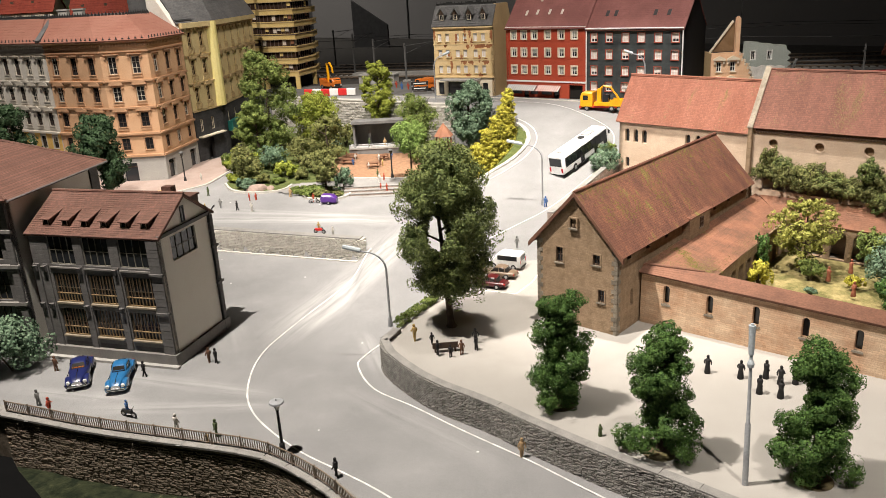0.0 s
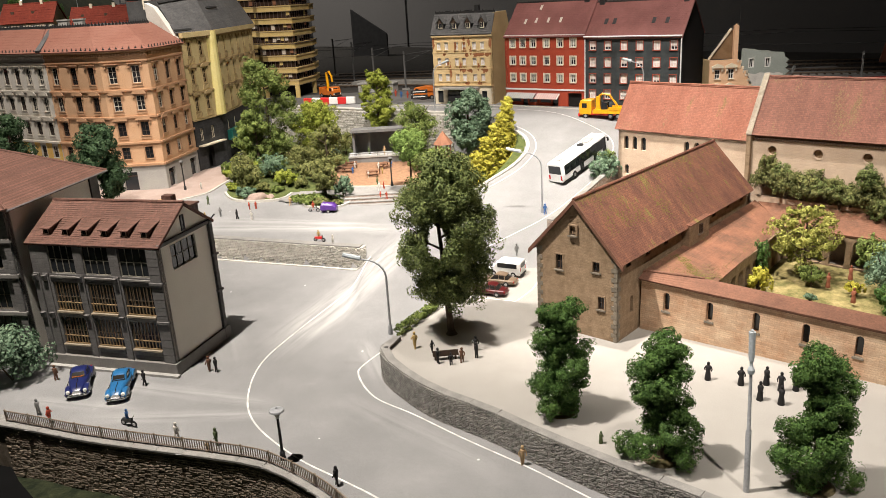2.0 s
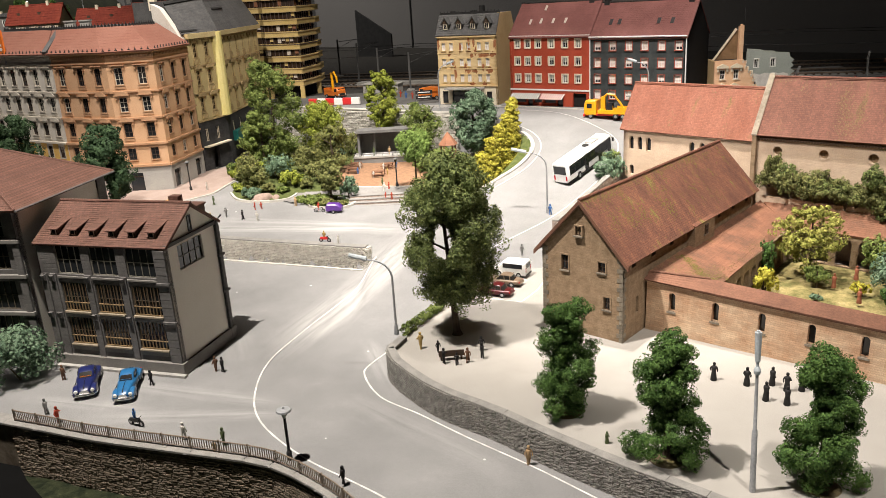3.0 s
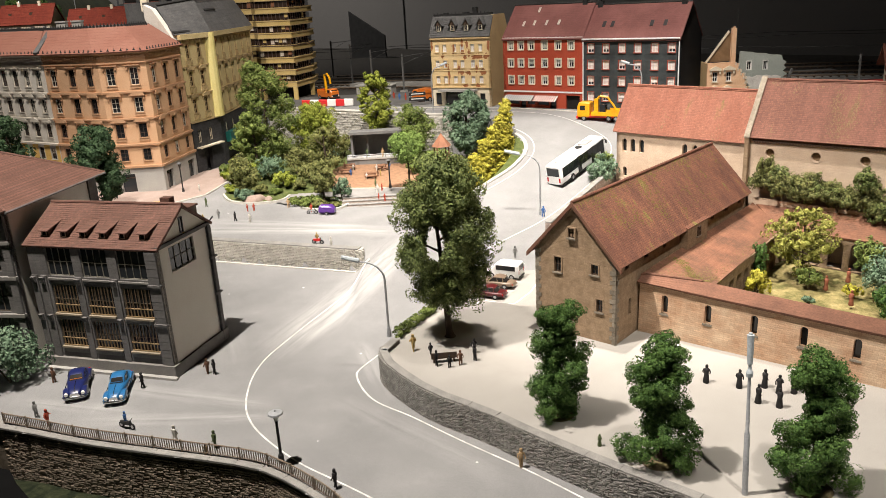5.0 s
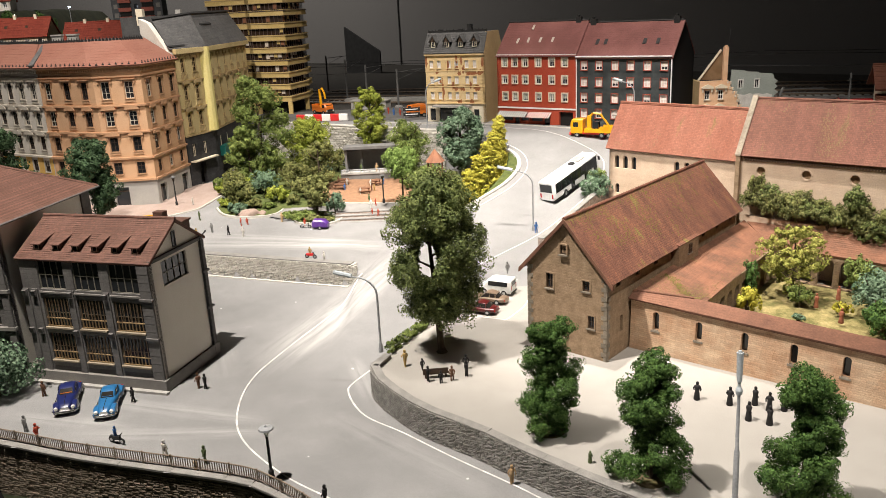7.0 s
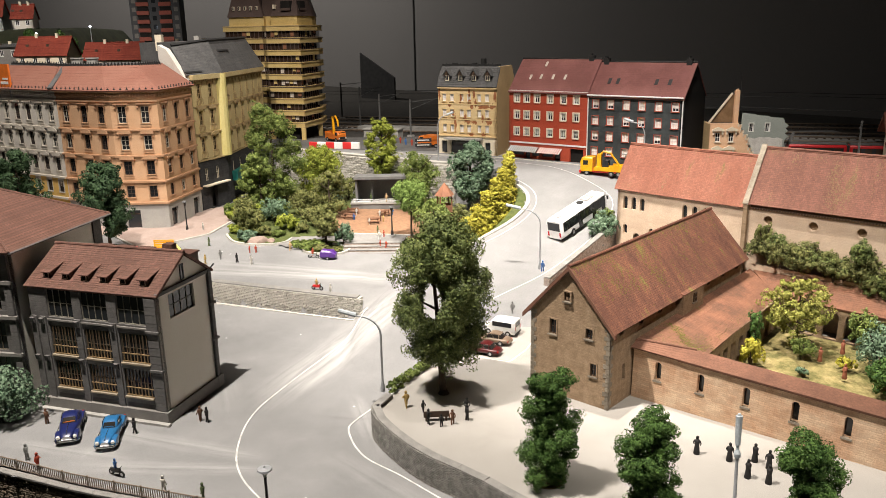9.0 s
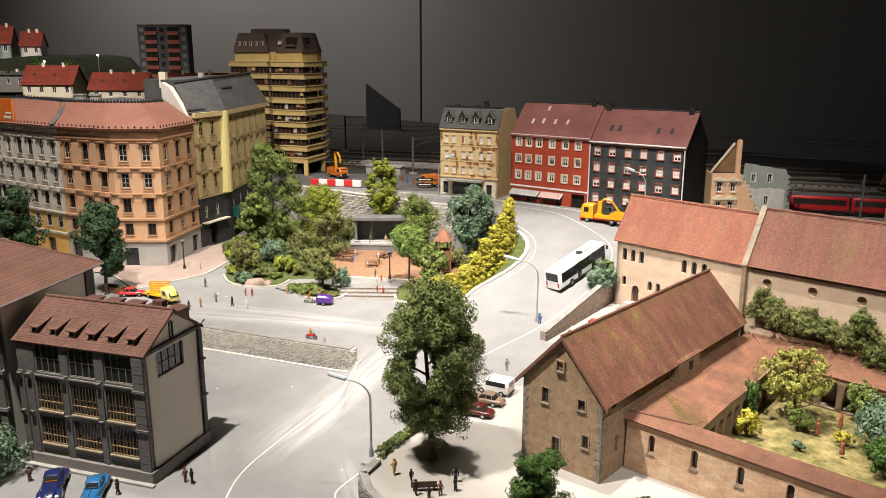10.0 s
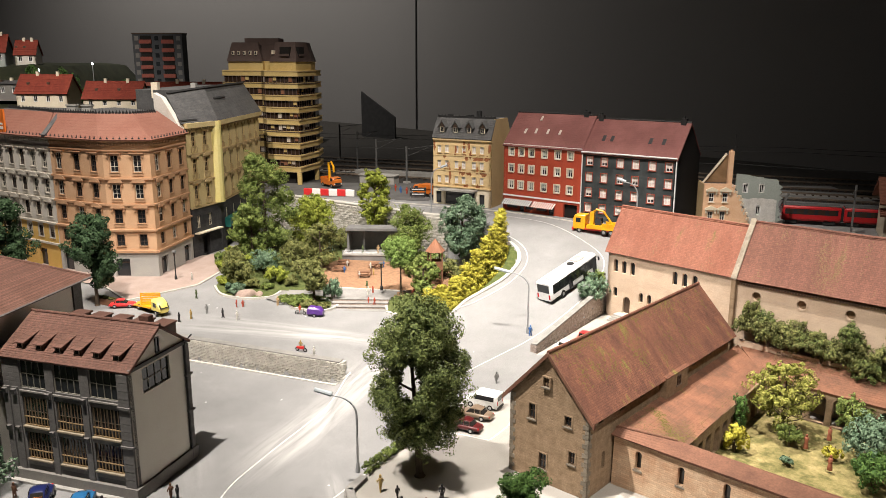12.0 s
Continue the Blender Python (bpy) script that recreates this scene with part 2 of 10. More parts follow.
M_TILENAVE = mat("brown_red_nave_tile", (0.145, 0.068, 0.05), (0.20, 0.094, 0.069), 0.88, 26, 500, 0.3, pattern=("tile", 0.30, 0.24, (0.65, 0.62, 0.6)), c3=(0.13, 0.095, 0.045), drip=0.3)
M_TILEPALE = mat("faded_roof_tile", (0.215, 0.085, 0.056), (0.255, 0.11, 0.075), 0.88, 26, 500, 0.3, pattern=("tile", 0.30, 0.24, (0.72, 0.7, 0.68)), c3=(0.17, 0.12, 0.05), drip=0.35)
M_TILEOLD = mat("smooth_cloister_roof", (0.13, 0.066, 0.042), (0.235, 0.108, 0.064), 0.9, 30, 500, 0.4, pattern=("faint", 0.34, 0.3, (0.6, 0.58, 0.56)), c3=(0.15, 0.115, 0.045))
M_TILEPINK = mat("pink_sheet_roof", (0.225, 0.096, 0.068), (0.25, 0.117, 0.085), 0.8, 15, 400, 0.2)
M_TILEGREY = mat("brown_tile_roof", (0.122, 0.062, 0.046), (0.152, 0.079, 0.06), 0.75, 25, 400, 0.4, pattern=("tile", 0.35, 0.20, (0.55, 0.52, 0.5)))
M_TILEDARK = mat("dark_red_slate", (0.15, 0.056, 0.05), (0.225, 0.094, 0.082), 0.72, 8, 500, 0.15, pattern=("faint", 0.3, 0.35, (0.8, 0.8, 0.8)))
M_SLATE = mat("grey_slate", (0.075, 0.075, 0.076), (0.105, 0.105, 0.105), 0.7, 40, 500, 0.2, pattern=("tile", 0.3, 0.35, (0.95, 0.95, 0.95)))
M_REDROOF = mat("bright_red_roof", (0.20, 0.036, 0.022), (0.25, 0.05, 0.03), 0.8, 20, 400, 0.2, pattern=("tile", 0.4, 0.5, (0.7, 0.65, 0.6)))

M_GREYWALL = mat("grey_house_plaster", (0.17, 0.16, 0.15), (0.21, 0.20, 0.18), 0.85, 30, 600, 0.15)
M_GREYDARK = mat("dark_grey_stone", (0.11, 0.104, 0.10), (0.145, 0.139, 0.133), 0.85, 60, 600, 0.3, pattern=("faint", 1.8, 0.55, (0.55, 0.55, 0.55)))
M_GABLE = mat("beige_gable_plaster", (0.65, 0.61, 0.535), (0.69, 0.65, 0.575), 0.9, 20, 600, 0.08)
M_WOOD = mat("honey_wood", (0.21, 0.14, 0.07), (0.27, 0.19, 0.10), 0.6, 60, 600, 0.15)
M_ORANGE = mat("orange_facade_plaster", (0.55, 0.33, 0.187), (0.60, 0.38, 0.23), 0.85, 20, 500, 0.12)
M_ORANGETRIM = mat("orange_trim", (0.41, 0.235, 0.13), (0.48, 0.29, 0.17), 0.85, 30, 500, 0.12)
M_WHITE = mat("white_facade_plaster", (0.58, 0.54, 0.48), (0.64, 0.60, 0.54), 0.85, 20, 500, 0.12)
M_WHITETRIM = mat("cream_trim", (0.48, 0.44, 0.37), (0.55, 0.51, 0.44), 0.85, 30, 500, 0.12)
M_OCHRE = mat("ochre_plaster", (0.60, 0.38, 0.10), (0.66, 0.43, 0.14), 0.85, 20, 500, 0.12)
M_YELLOW = mat("mustard_facade", (0.56, 0.44, 0.22), (0.62, 0.50, 0.265), 0.85, 20, 500, 0.12)
M_YELLOWTRIM = mat("tan_trim", (0.36, 0.26, 0.13), (0.44, 0.33, 0.17), 0.85, 30, 500, 0.12)
M_YELLOWBRIGHT = mat("lemon_corner_strip", (0.72, 0.62, 0.24), (0.76, 0.66, 0.29), 0.85, 20, 500, 0.08)
M_GREYBASE = mat("grey_ground_floor", (0.34, 0.33, 0.31), (0.39, 0.38, 0.35), 0.85, 30, 500, 0.12)
M_BLACKBASE = mat("black_rusticated_stone", (0.035, 0.035, 0.038), (0.06, 0.06, 0.062), 0.8, 40, 500, 0.3, pattern=("brick", 1.6, 0.6, (0.6, 0.6, 0.6)))
M_TEAL = mat("teal_shop_sign", (0.01, 0.10, 0.09), (0.012, 0.13, 0.11), 0.5, 30, 500, 0.05)
M_TOWER = mat("sand_coloured_concrete", (0.52, 0.38, 0.14), (0.60, 0.45, 0.19), 0.8, 20, 500, 0.1)
M_TOWERROOF = mat("brown_sheet_roof", (0.075, 0.05, 0.042), (0.10, 0.07, 0.06), 0.65, 20, 500, 0.1)
M_BROWNWIN = glass_mat("brown_window_glass", (0.035, 0.022, 0.015), 0.12)
M_HIGH = mat("anthracite_panel", (0.06, 0.062, 0.068), (0.075, 0.078, 0.082), 0.8, 30, 500, 0.1)
M_BALC = mat("brick_red_balcony", (0.25, 0.07, 0.05), (0.29, 0.09, 0.065), 0.8, 30, 500, 0.1)
M_RED = mat("red_facade_plaster", (0.36, 0.055, 0.025), (0.41, 0.07, 0.035), 0.85, 20, 500, 0.1)
M_BLACK = mat("dark_green_black_plaster", (0.028, 0.033, 0.034), (0.055, 0.064, 0.066), 0.85, 26, 500, 0.1, c3=(0.10, 0.115, 0.12))
M_BLACKSIDE = mat("black_side_plaster", (0.012, 0.012, 0.012), (0.016, 0.016, 0.016), 0.9, 14, 500, 0.1)
M_PATINA = mat("peeling_yellow_plaster", (0.62, 0.45, 0.225), (0.68, 0.52, 0.29), 0.88, 34, 500, 0.2, c3=(0.46, 0.26, 0.11))
M_PATINASIDE = mat("tan_side_plaster", (0.44, 0.31, 0.16), (0.50, 0.36, 0.19), 0.88, 26, 500, 0.15)
M_RUST = mat("rust_brown_masonry", (0.26, 0.095, 0.04), (0.34, 0.15, 0.065), 0.92, 120, 700, 0.3)
M_CREAM = mat("cream_plaster", (0.66, 0.58, 0.44), (0.72, 0.64, 0.50), 0.85, 26, 500, 0.1)
M_RUIN = mat("salmon_ruin_plaster", (0.70, 0.43, 0.26), (0.75, 0.50, 0.32), 0.88, 40, 500, 0.2, c3=(0.55, 0.27, 0.16))
M_BROKEN = mat("broken_masonry", (0.60, 0.50, 0.38), (0.70, 0.62, 0.50), 0.95, 120, 700, 0.6)
M_RUINWHITE = mat("whitish_ruin_plaster", (0.50, 0.48, 0.45), (0.62, 0.60, 0.56), 0.92, 60, 600, 0.3, c3=(0.40, 0.34, 0.28))
M_GABLEBROWN = mat("bare_brown_gable", (0.20, 0.12, 0.06), (0.26, 0.16, 0.085), 0.92, 60, 600, 0.3)
M_SAGE = mat("sage_grey_plaster", (0.28, 0.31, 0.28), (0.33, 0.36, 0.33), 0.88, 26, 500, 0.15)
M_WHITEPAINT = mat("white_window_paint", (0.76, 0.75, 0.72), (0.70, 0.69, 0.66), 0.6, 60, 500, 0.05)
M_REDPAINT = mat("rust_red_window_paint", (0.32, 0.07, 0.045), (0.36, 0.09, 0.055), 0.6, 60, 500, 0.05)
M_DARKPAINT = mat("dark_brown_paint", (0.06, 0.038, 0.025), (0.08, 0.05, 0.035), 0.6, 60, 500, 0.05)
M_BLACKPAINT = mat("black_metal_paint", (0.02, 0.02, 0.02), (0.028, 0.028, 0.028), 0.5, 60, 500, 0.05)
M_REDCURTAIN = mat("dull_red_curtain", (0.16, 0.05, 0.045), (0.22, 0.08, 0.07), 0.9, 200, 500, 0.1)
M_CURTAIN = mat("pale_curtain", (0.50, 0.44, 0.37), (0.60, 0.54, 0.46), 0.9, 200, 500, 0.1)
M_NET = mat("grey_green_net_curtain", (0.30, 0.32, 0.27), (0.42, 0.43, 0.37), 0.9, 200, 500, 0.1)
M_PINKNET = mat("pinkish_white_curtain", (0.68, 0.58, 0.52), (0.76, 0.68, 0.62), 0.9, 200, 500, 0.1)
M_GLASS = glass_mat("window_glass")
# near-black colour paints the shade inside gateway, lobby, niches and station
M_DARK = mat("unlit_interior", (0.012, 0.010, 0.009), (0.016, 0.014, 0.012), 0.9, 30, 500, 0.0)
M_METAL = mat("grey_lamp_metal", (0.30, 0.31, 0.32), (0.36, 0.37, 0.38), 0.45, 60, 500, 0.03, metal=0.3)
M_CONC = mat("raw_concrete", (0.30, 0.29, 0.27), (0.37, 0.36, 0.33), 0.9, 30, 600, 0.15)
M_TRUNK = mat("bark", (0.05, 0.036, 0.024), (0.085, 0.062, 0.042), 0.95, 120, 900, 0.6)


def worn(m, strips, pale):
    """Pale brush strokes left by traffic: each strip runs from (x0, y0) to (x1, y1) in centimetres, with a width and a strength."""
    n, link = m.node_tree.nodes, m.node_tree.links.new
    bsdf = n["Principled BSDF"]
    co = n.new("ShaderNodeTexCoord")

    def calc(op, a, b=0.0, clamp=False):
        q = n.new("ShaderNodeMath")
        q.operation, q.use_clamp = op, clamp
        for k, v in enumerate((a, b)):
            if isinstance(v, (int, float)):
                q.inputs[k].default_value = v
            else:
                link(v, q.inputs[k])
        return q.outputs[0]
    for x0, y0, x1, y1, width, amount in strips:
        length, angle = math.hypot(x1 - x0, y1 - y0) * CM, math.atan2(y1 - y0, x1 - x0)
        shift, turn, sep = n.new("ShaderNodeVectorMath"), n.new("ShaderNodeVectorRotate"), n.new("ShaderNodeSeparateXYZ")
        shift.operation = "SUBTRACT"
        shift.inputs[1].default_value = (x0 * CM, y0 * CM, 0)
        link(co.outputs["Object"], shift.inputs[0])
        turn.rotation_type = "Z_AXIS"
        turn.inputs["Angle"].default_value = -angle
        link(shift.outputs[0], turn.inputs["Vector"])
        link(turn.outputs[0], sep.inputs[0])
        stretch, tex = n.new("ShaderNodeVectorMath"), n.new("ShaderNodeTexNoise")
        stretch.operation = "MULTIPLY"
        stretch.inputs[1].default_value = (0.08, 1.0, 1.0)
        link(turn.outputs[0], stretch.inputs[0])
        link(stretch.outputs[0], tex.inputs["Vector"])
        tex.inputs["Scale"].default_value, tex.inputs["Detail"].default_value, tex.inputs["Roughness"].default_value = 70, 5, 0.65
        tex.inputs["Distortion"].default_value = 0.3
        across = calc("SUBTRACT", 1.0, calc("DIVIDE", calc("ABSOLUTE", sep.outputs["Y"]), width * CM / 2), True)
        start = calc("DIVIDE", sep.outputs["X"], 0.25 * length, True)
        stop = calc("DIVIDE", calc("SUBTRACT", length, sep.outputs["X"]), 0.25 * length, True)
        body = calc("MULTIPLY", calc("MULTIPLY", start, stop), across)
        streak = calc("MULTIPLY", calc("SUBTRACT", tex.outputs["Fac"], 0.36), 4.0, True)
        fac = calc("MULTIPLY", calc("MULTIPLY", body, streak), amount, True)
        mix = n.new("ShaderNodeMix")
        mix.data_type = "RGBA"
        link(fac, mix.inputs["Factor"])
        link(bsdf.inputs["Base Color"].links[0].from_socket, mix.inputs["A"])
        mix.inputs["B"].default_value = (*pale, 1)
        link(mix.outputs["Result"], bsdf.inputs["Base Color"])


worn(M_ROAD, [(-6, 131, -23, 86, 10, 0.85), (-4, 127, -19, 92, 4, 0.7), (-48, 138, -2, 130, 7, 0.75), (-46, 143, -12, 134, 4, 0.6), (-40, 83, -18, 76, 3.2, 0.55), (-40, 75, -17, 74, 3, 0.6),
              (-50, 80.5, -33, 76, 2.4, 0.5), (-11.5, 92, -6.5, 76, 2.6, 0.6), (-13, 78, 6, 60, 4, 0.3), (-32, 104, -26, 86, 5, 0.3)], (0.46, 0.455, 0.44))


def specks(m, scale, size, share, pale):
    """Small pale drops of paint strewn over a surface."""
    n, link = m.node_tree.nodes, m.node_tree.links.new
    bsdf, co, cell = n["Principled BSDF"], n.new("ShaderNodeTexCoord"), n.new("ShaderNodeTexVoronoi")
    cell.inputs["Scale"].default_value = scale
    link(co.outputs["Object"], cell.inputs["Vector"])
    near, pick, both, sep, mix = n.new("ShaderNodeMath"), n.new("ShaderNodeMath"), n.new("ShaderNodeMath"), n.new("ShaderNodeSeparateColor"), n.new("ShaderNodeMix")
    near.operation, pick.operation, both.operation = "LESS_THAN", "LESS_THAN", "MULTIPLY"
    link(cell.outputs["Distance"], near.inputs[0])
    near.inputs[1].default_value = size
    link(cell.outputs["Color"], sep.inputs[0])
    link(sep.outputs[0], pick.inputs[0])
    pick.inputs[1].default_value = share
    link(near.outputs[0], both.inputs[0])
    link(pick.outputs[0], both.inputs[1])
    mix.data_type = "RGBA"
    link(both.outputs[0], mix.inputs["Factor"])
    link(bsdf.inputs["Base Color"].links[0].from_socket, mix.inputs["A"])
    mix.inputs["B"].default_value = (*pale, 1)
    link(mix.outputs["Result"], bsdf.inputs["Base Color"])


specks(M_ROAD, 45, 0.07, 0.07, (0.6, 0.595, 0.58))


def leaf_mat(name, c1, c2):
    m = bpy.data.materials.new(name)
    m.use_nodes = True
    n, link = m.node_tree.nodes, m.node_tree.links.new
    b = n["Principled BSDF"]
    b.inputs["Roughness"].default_value, b.inputs["Specular IOR Level"].default_value = 0.7, 0.2
    geo, ramp = n.new("ShaderNodeNewGeometry"), n.new("ShaderNodeValToRGB")
    co, tuft, mean = n.new("ShaderNodeTexCoord"), n.new("ShaderNodeTexNoise"), n.new("ShaderNodeMix")
    tuft.inputs["Scale"].default_value, tuft.inputs["Detail"].default_value = 55, 2
    link(co.outputs["Object"], tuft.inputs["Vector"])
    mean.inputs["Factor"].default_value = 0.45
    link(tuft.outputs["Fac"], mean.inputs["A"])
    link(geo.outputs["Random Per Island"], mean.inputs["B"])
    ramp.color_ramp.elements[0].position, ramp.color_ramp.elements[1].position = 0.22, 0.78
    ramp.color_ramp.elements[0].color, ramp.color_ramp.elements[1].color = (*c1, 1), (*c2, 1)
    link(mean.outputs["Result"], ramp.inputs["Fac"])
    link(ramp.outputs["Color"], b.inputs["Base Color"])
    return m


L_DARK = leaf_mat("dark_green_leaves", (0.02, 0.056, 0.012), (0.105, 0.185, 0.042))
L_STREET = leaf_mat("dark_street_tree_leaves", (0.016, 0.038, 0.016), (0.055, 0.095, 0.04))
M_MOSS = mat("yellow_green_moss", (0.105, 0.09, 0.024), (0.165, 0.135, 0.036), 0.95, 200, 900, 0.5)
M_GRIME = mat("dark_roof_lichen", (0.15, 0.098, 0.052), (0.19, 0.135, 0.065), 0.95, 200, 900, 0.4)
L_IVY = leaf_mat("dull_ivy_leaves", (0.045, 0.055, 0.018), (0.20, 0.20, 0.07))
L_TREE = leaf_mat("deep_green_leaves", (0.042, 0.066, 0.02), (0.20, 0.235, 0.072))
L_MID = leaf_mat("mid_green_leaves", (0.06, 0.095, 0.02), (0.23, 0.28, 0.075))
L_FRESH = leaf_mat("fresh_green_leaves", (0.12, 0.16, 0.018), (0.33, 0.36, 0.06))
L_YELLOW = leaf_mat("yellow_green_leaves", (0.31, 0.29, 0.032), (0.50, 0.45, 0.07))
L_BLUE = leaf_mat("bluish_green_leaves", (0.05, 0.10, 0.055), (0.20, 0.28, 0.18))
L_OLIVE = leaf_mat("olive_leaves", (0.065, 0.08, 0.022), (0.22, 0.22, 0.075))

# ---- ground, levels and retaining walls ----
LOW, UP = -2.8, 11.2
RIVER_EDGE = [(-110, 94), (-75, 84), (-48, 74.6), (-37.6, 70.7), (-27.8, 67.7), (-19.4, 65.1), (-15.8, 63.0), (-12.1, 59.8), (-9.6, 57.0), (-5, 51), (2, 44), (10, 34)]
WALL_EDGE = curve([(-6.6, 85.2), (-7.9, 82.0), (-6.5, 78.1), (-2.2, 72.0), (3.5, 67.0), (7.6, 62.7), (13.3, 57.3), (18.0, 53.3), (25, 47), (33, 40)], 5)
ROAD_LINE = curve([(4, 122), (11, 134), (19, 146), (24, 157), (25.5, 170), (22, 182), (12, 193), (-3, 202), (-20, 209), (-45, 216), (-60, 219)], 4)


def edge_y(x):
    for (x0, y0), (x1, y1) in zip(RIVER_EDGE, RIVER_EDGE[1:]):
        if x0 <= x <= x1:
            return y0 + (y1 - y0) * (x - x0) / (x1 - x0)
    return 94.0 if x < -110 else 30.0


def ramp_z(y):
    return 0.2 + (UP - 0.2) * ss(128, 182, y)


def road_dist(x, y):
    best = 1e9
    for (x0, y0), (x1, y1) in zip(ROAD_LINE, ROAD_LINE[1:]):
        dx, dy = x1 - x0, y1 - y0
        t = min(1, max(0, ((x - x0) * dx + (y - y0) * dy) / (dx * dx + dy * dy)))
        best = min(best, (x - x0 - t * dx) ** 2 + (y - y0 - t * dy) ** 2)
    return math.sqrt(best)


def park_edge(x):
    """The line of the upper retaining wall."""
    if x < -52:
        return 222.0
    if x < -3.2:
        return 185.5 - 0.66 * (x + 3.2)
    return 185.5 + (160 - 185.5) * ss(10, 30, x)


def ground_z(x, y):
    s = ss(-12, 6, x)
    a, b = 85 - 13 * s, 140 - 28 * s
    yw = 118.6 - 0.37 * (x + 13.2)
    k = ss(-15, -12.6, x)
    u = (1 - k) * (1.0 if y > yw + 0.7 else 0.0) + k * ss(a, b, y)
    sq = 0.1 + 1.0 * ss(132, 168, y) * ss(-10, -45, x)
    z = LOW + (sq - LOW) * u
    if y > 150:
        z += 1.2 * ss(150, 172, y) * ss(-52, -44, x) * (1 - ss(4, 10, x))
    e = park_edge(x)
    if y > e - 2:
        z += (UP - z) * ss(e + 0.2, e + 1.4, y)
    if y > 112 and -6 < x < 50:
        d = road_dist(x, y)
        right = (x - 16.8) * 0.83 - (y - 125.8) * 0.557
        if d < 14 and y < 190 and (right < 2.2 or y > 156):
            z += (ramp_z(y) - z) * (1 - ss(10.5, 13.0, d)) * ss(112, 128, y)
    return z


def sheet(x0, x1, y0, y1, step, keep=None, lift=0.0, zf=ground_z):
    g = Geo()
    nx, ny = int(round((x1 - x0) / step)), int(round((y1 - y0) / step))
    g.v = [(x0 + i * step, y0 + j * step, zf(x0 + i * step, y0 + j * step) + lift) for j in range(ny + 1) for i in range(nx + 1)]
    for j in range(ny):
        for i in range(nx):
            if keep is None or keep(x0 + (i + 0.5) * step, y0 + (j + 0.5) * step):
                k = j * (nx + 1) + i
                g.f.append((k, k + 1, k + nx + 2, k + nx + 1))
    return g


def draped(path, width, lift, zf=ground_z, up=0.0):
    """A strip laid along a path on the ground; up: its height as a solid kerb."""
    g = Geo()
    pts = [(p[0], p[1], p[2], p[3]) for p in along(path, 0.8)]
    rows = []
    for x, y, dx, dy in pts:
        a, b = (x - dy * width / 2, y + dx * width / 2), (x + dy * width / 2, y - dx * width / 2)
        z = max(zf(*a), zf(*b), zf(x, y)) + lift
        rows.append((a, b, z))
    for (a, b, z), (c, d, w) in zip(rows, rows[1:]):
        g.poly((*b, z + up), (*d, w + up), (*c, w + up), (*a, z + up))
        if up:
            g.poly((*b, z - 0.4), (*d, w - 0.4), (*d, w + up), (*b, z + up))
            g.poly((*c, w - 0.4), (*a, z - 0.4), (*a, z + up), (*c, w + up))
    if up:
        for a, b, z in (rows[0], rows[-1]):
            g.poly((*a, z - 0.4), (*b, z - 0.4), (*b, z + up), (*a, z + up))
    return g


ground = single("ground", sheet(-112, 112, 38, 236, 1.0, lambda x, y: y > edge_y(x) + 0.2 and not (125 < y < 151 and (x - 16.8) * 0.83 - (y - 125.8) * 0.557 > 0.0)), M_ROAD,
                "grey painted model road and square, worn pale by traffic", "ground", kind="structure", smooth=True)
yard = single("ground_railway", Geo().poly((-330, 236, UP), (330, 236, UP), (330, 620, UP), (-330, 620, UP))
              .poly((112, 30, UP - 6), (330, 30, UP), (330, 236, UP), (112, 236, UP)).poly((-330, 95, 1), (-112, 95, 1), (-112, 236, 1), (-330, 236, 1)), M_BALLAST,
              "dark grey gravel ground of the model railway yard", "ground", kind="structure")
river = single("water", sheet(-112, 30, 20, 100, 1.0, lambda x, y: y < edge_y(x) + 2, 0, lambda x, y: -9.0 + 0.5 * noise.noise(Vector((x * 0.2, y * 0.2, 1)))), M_RIVER,
               "dark green shallow river with mossy stones", "water", kind="structure", smooth=True)

plaza_line = [(p[0] + 0.3, p[1] + 0.2) for p in reversed(WALL_EDGE)] + [(-5.2, 88), (-1.5, 95.5), (4.5, 106), (11, 118), (17.0, 125.6)]
plaza = single("pavement_plaza", Geo().prism([(95, 36), (95, 128), (34, 151), (32.6, 148.8)] + list(reversed(plaza_line)) + [(34, 38)], -3.2, 0.0), M_PLAZA,
               "pale sandy flat forecourt of the monastery", "pavement", kind="structure")

# white edge lines of the road
LINE_LEFT = curve([(-12.6, 119), (-15.6, 108), (-20.2, 95.6), (-22.9, 86.6), (-22.6, 78.2), (-20.3, 72.0), (-15.0, 65.6), (-10.2, 61.6), (-6.3, 58.3), (0, 52), (6, 46)], 6)
LINE_RIGHT = curve([(-3.2, 98), (-7.2, 90.2), (-10.2, 85), (-10.8, 82.2), (-8.5, 76.7), (-4.1, 72.6), (1.0, 67.5), (7.1, 61.8), (12.2, 56.5), (20, 49)], 6)
for path, lab in ((LINE_LEFT, "curved white road edge line, slightly worn"), (LINE_RIGHT, "white road edge line beside the stone wall")):
    single("road_line", draped(path, 0.2, 0.06), M_LINE, lab, "road marking", kind="structure")

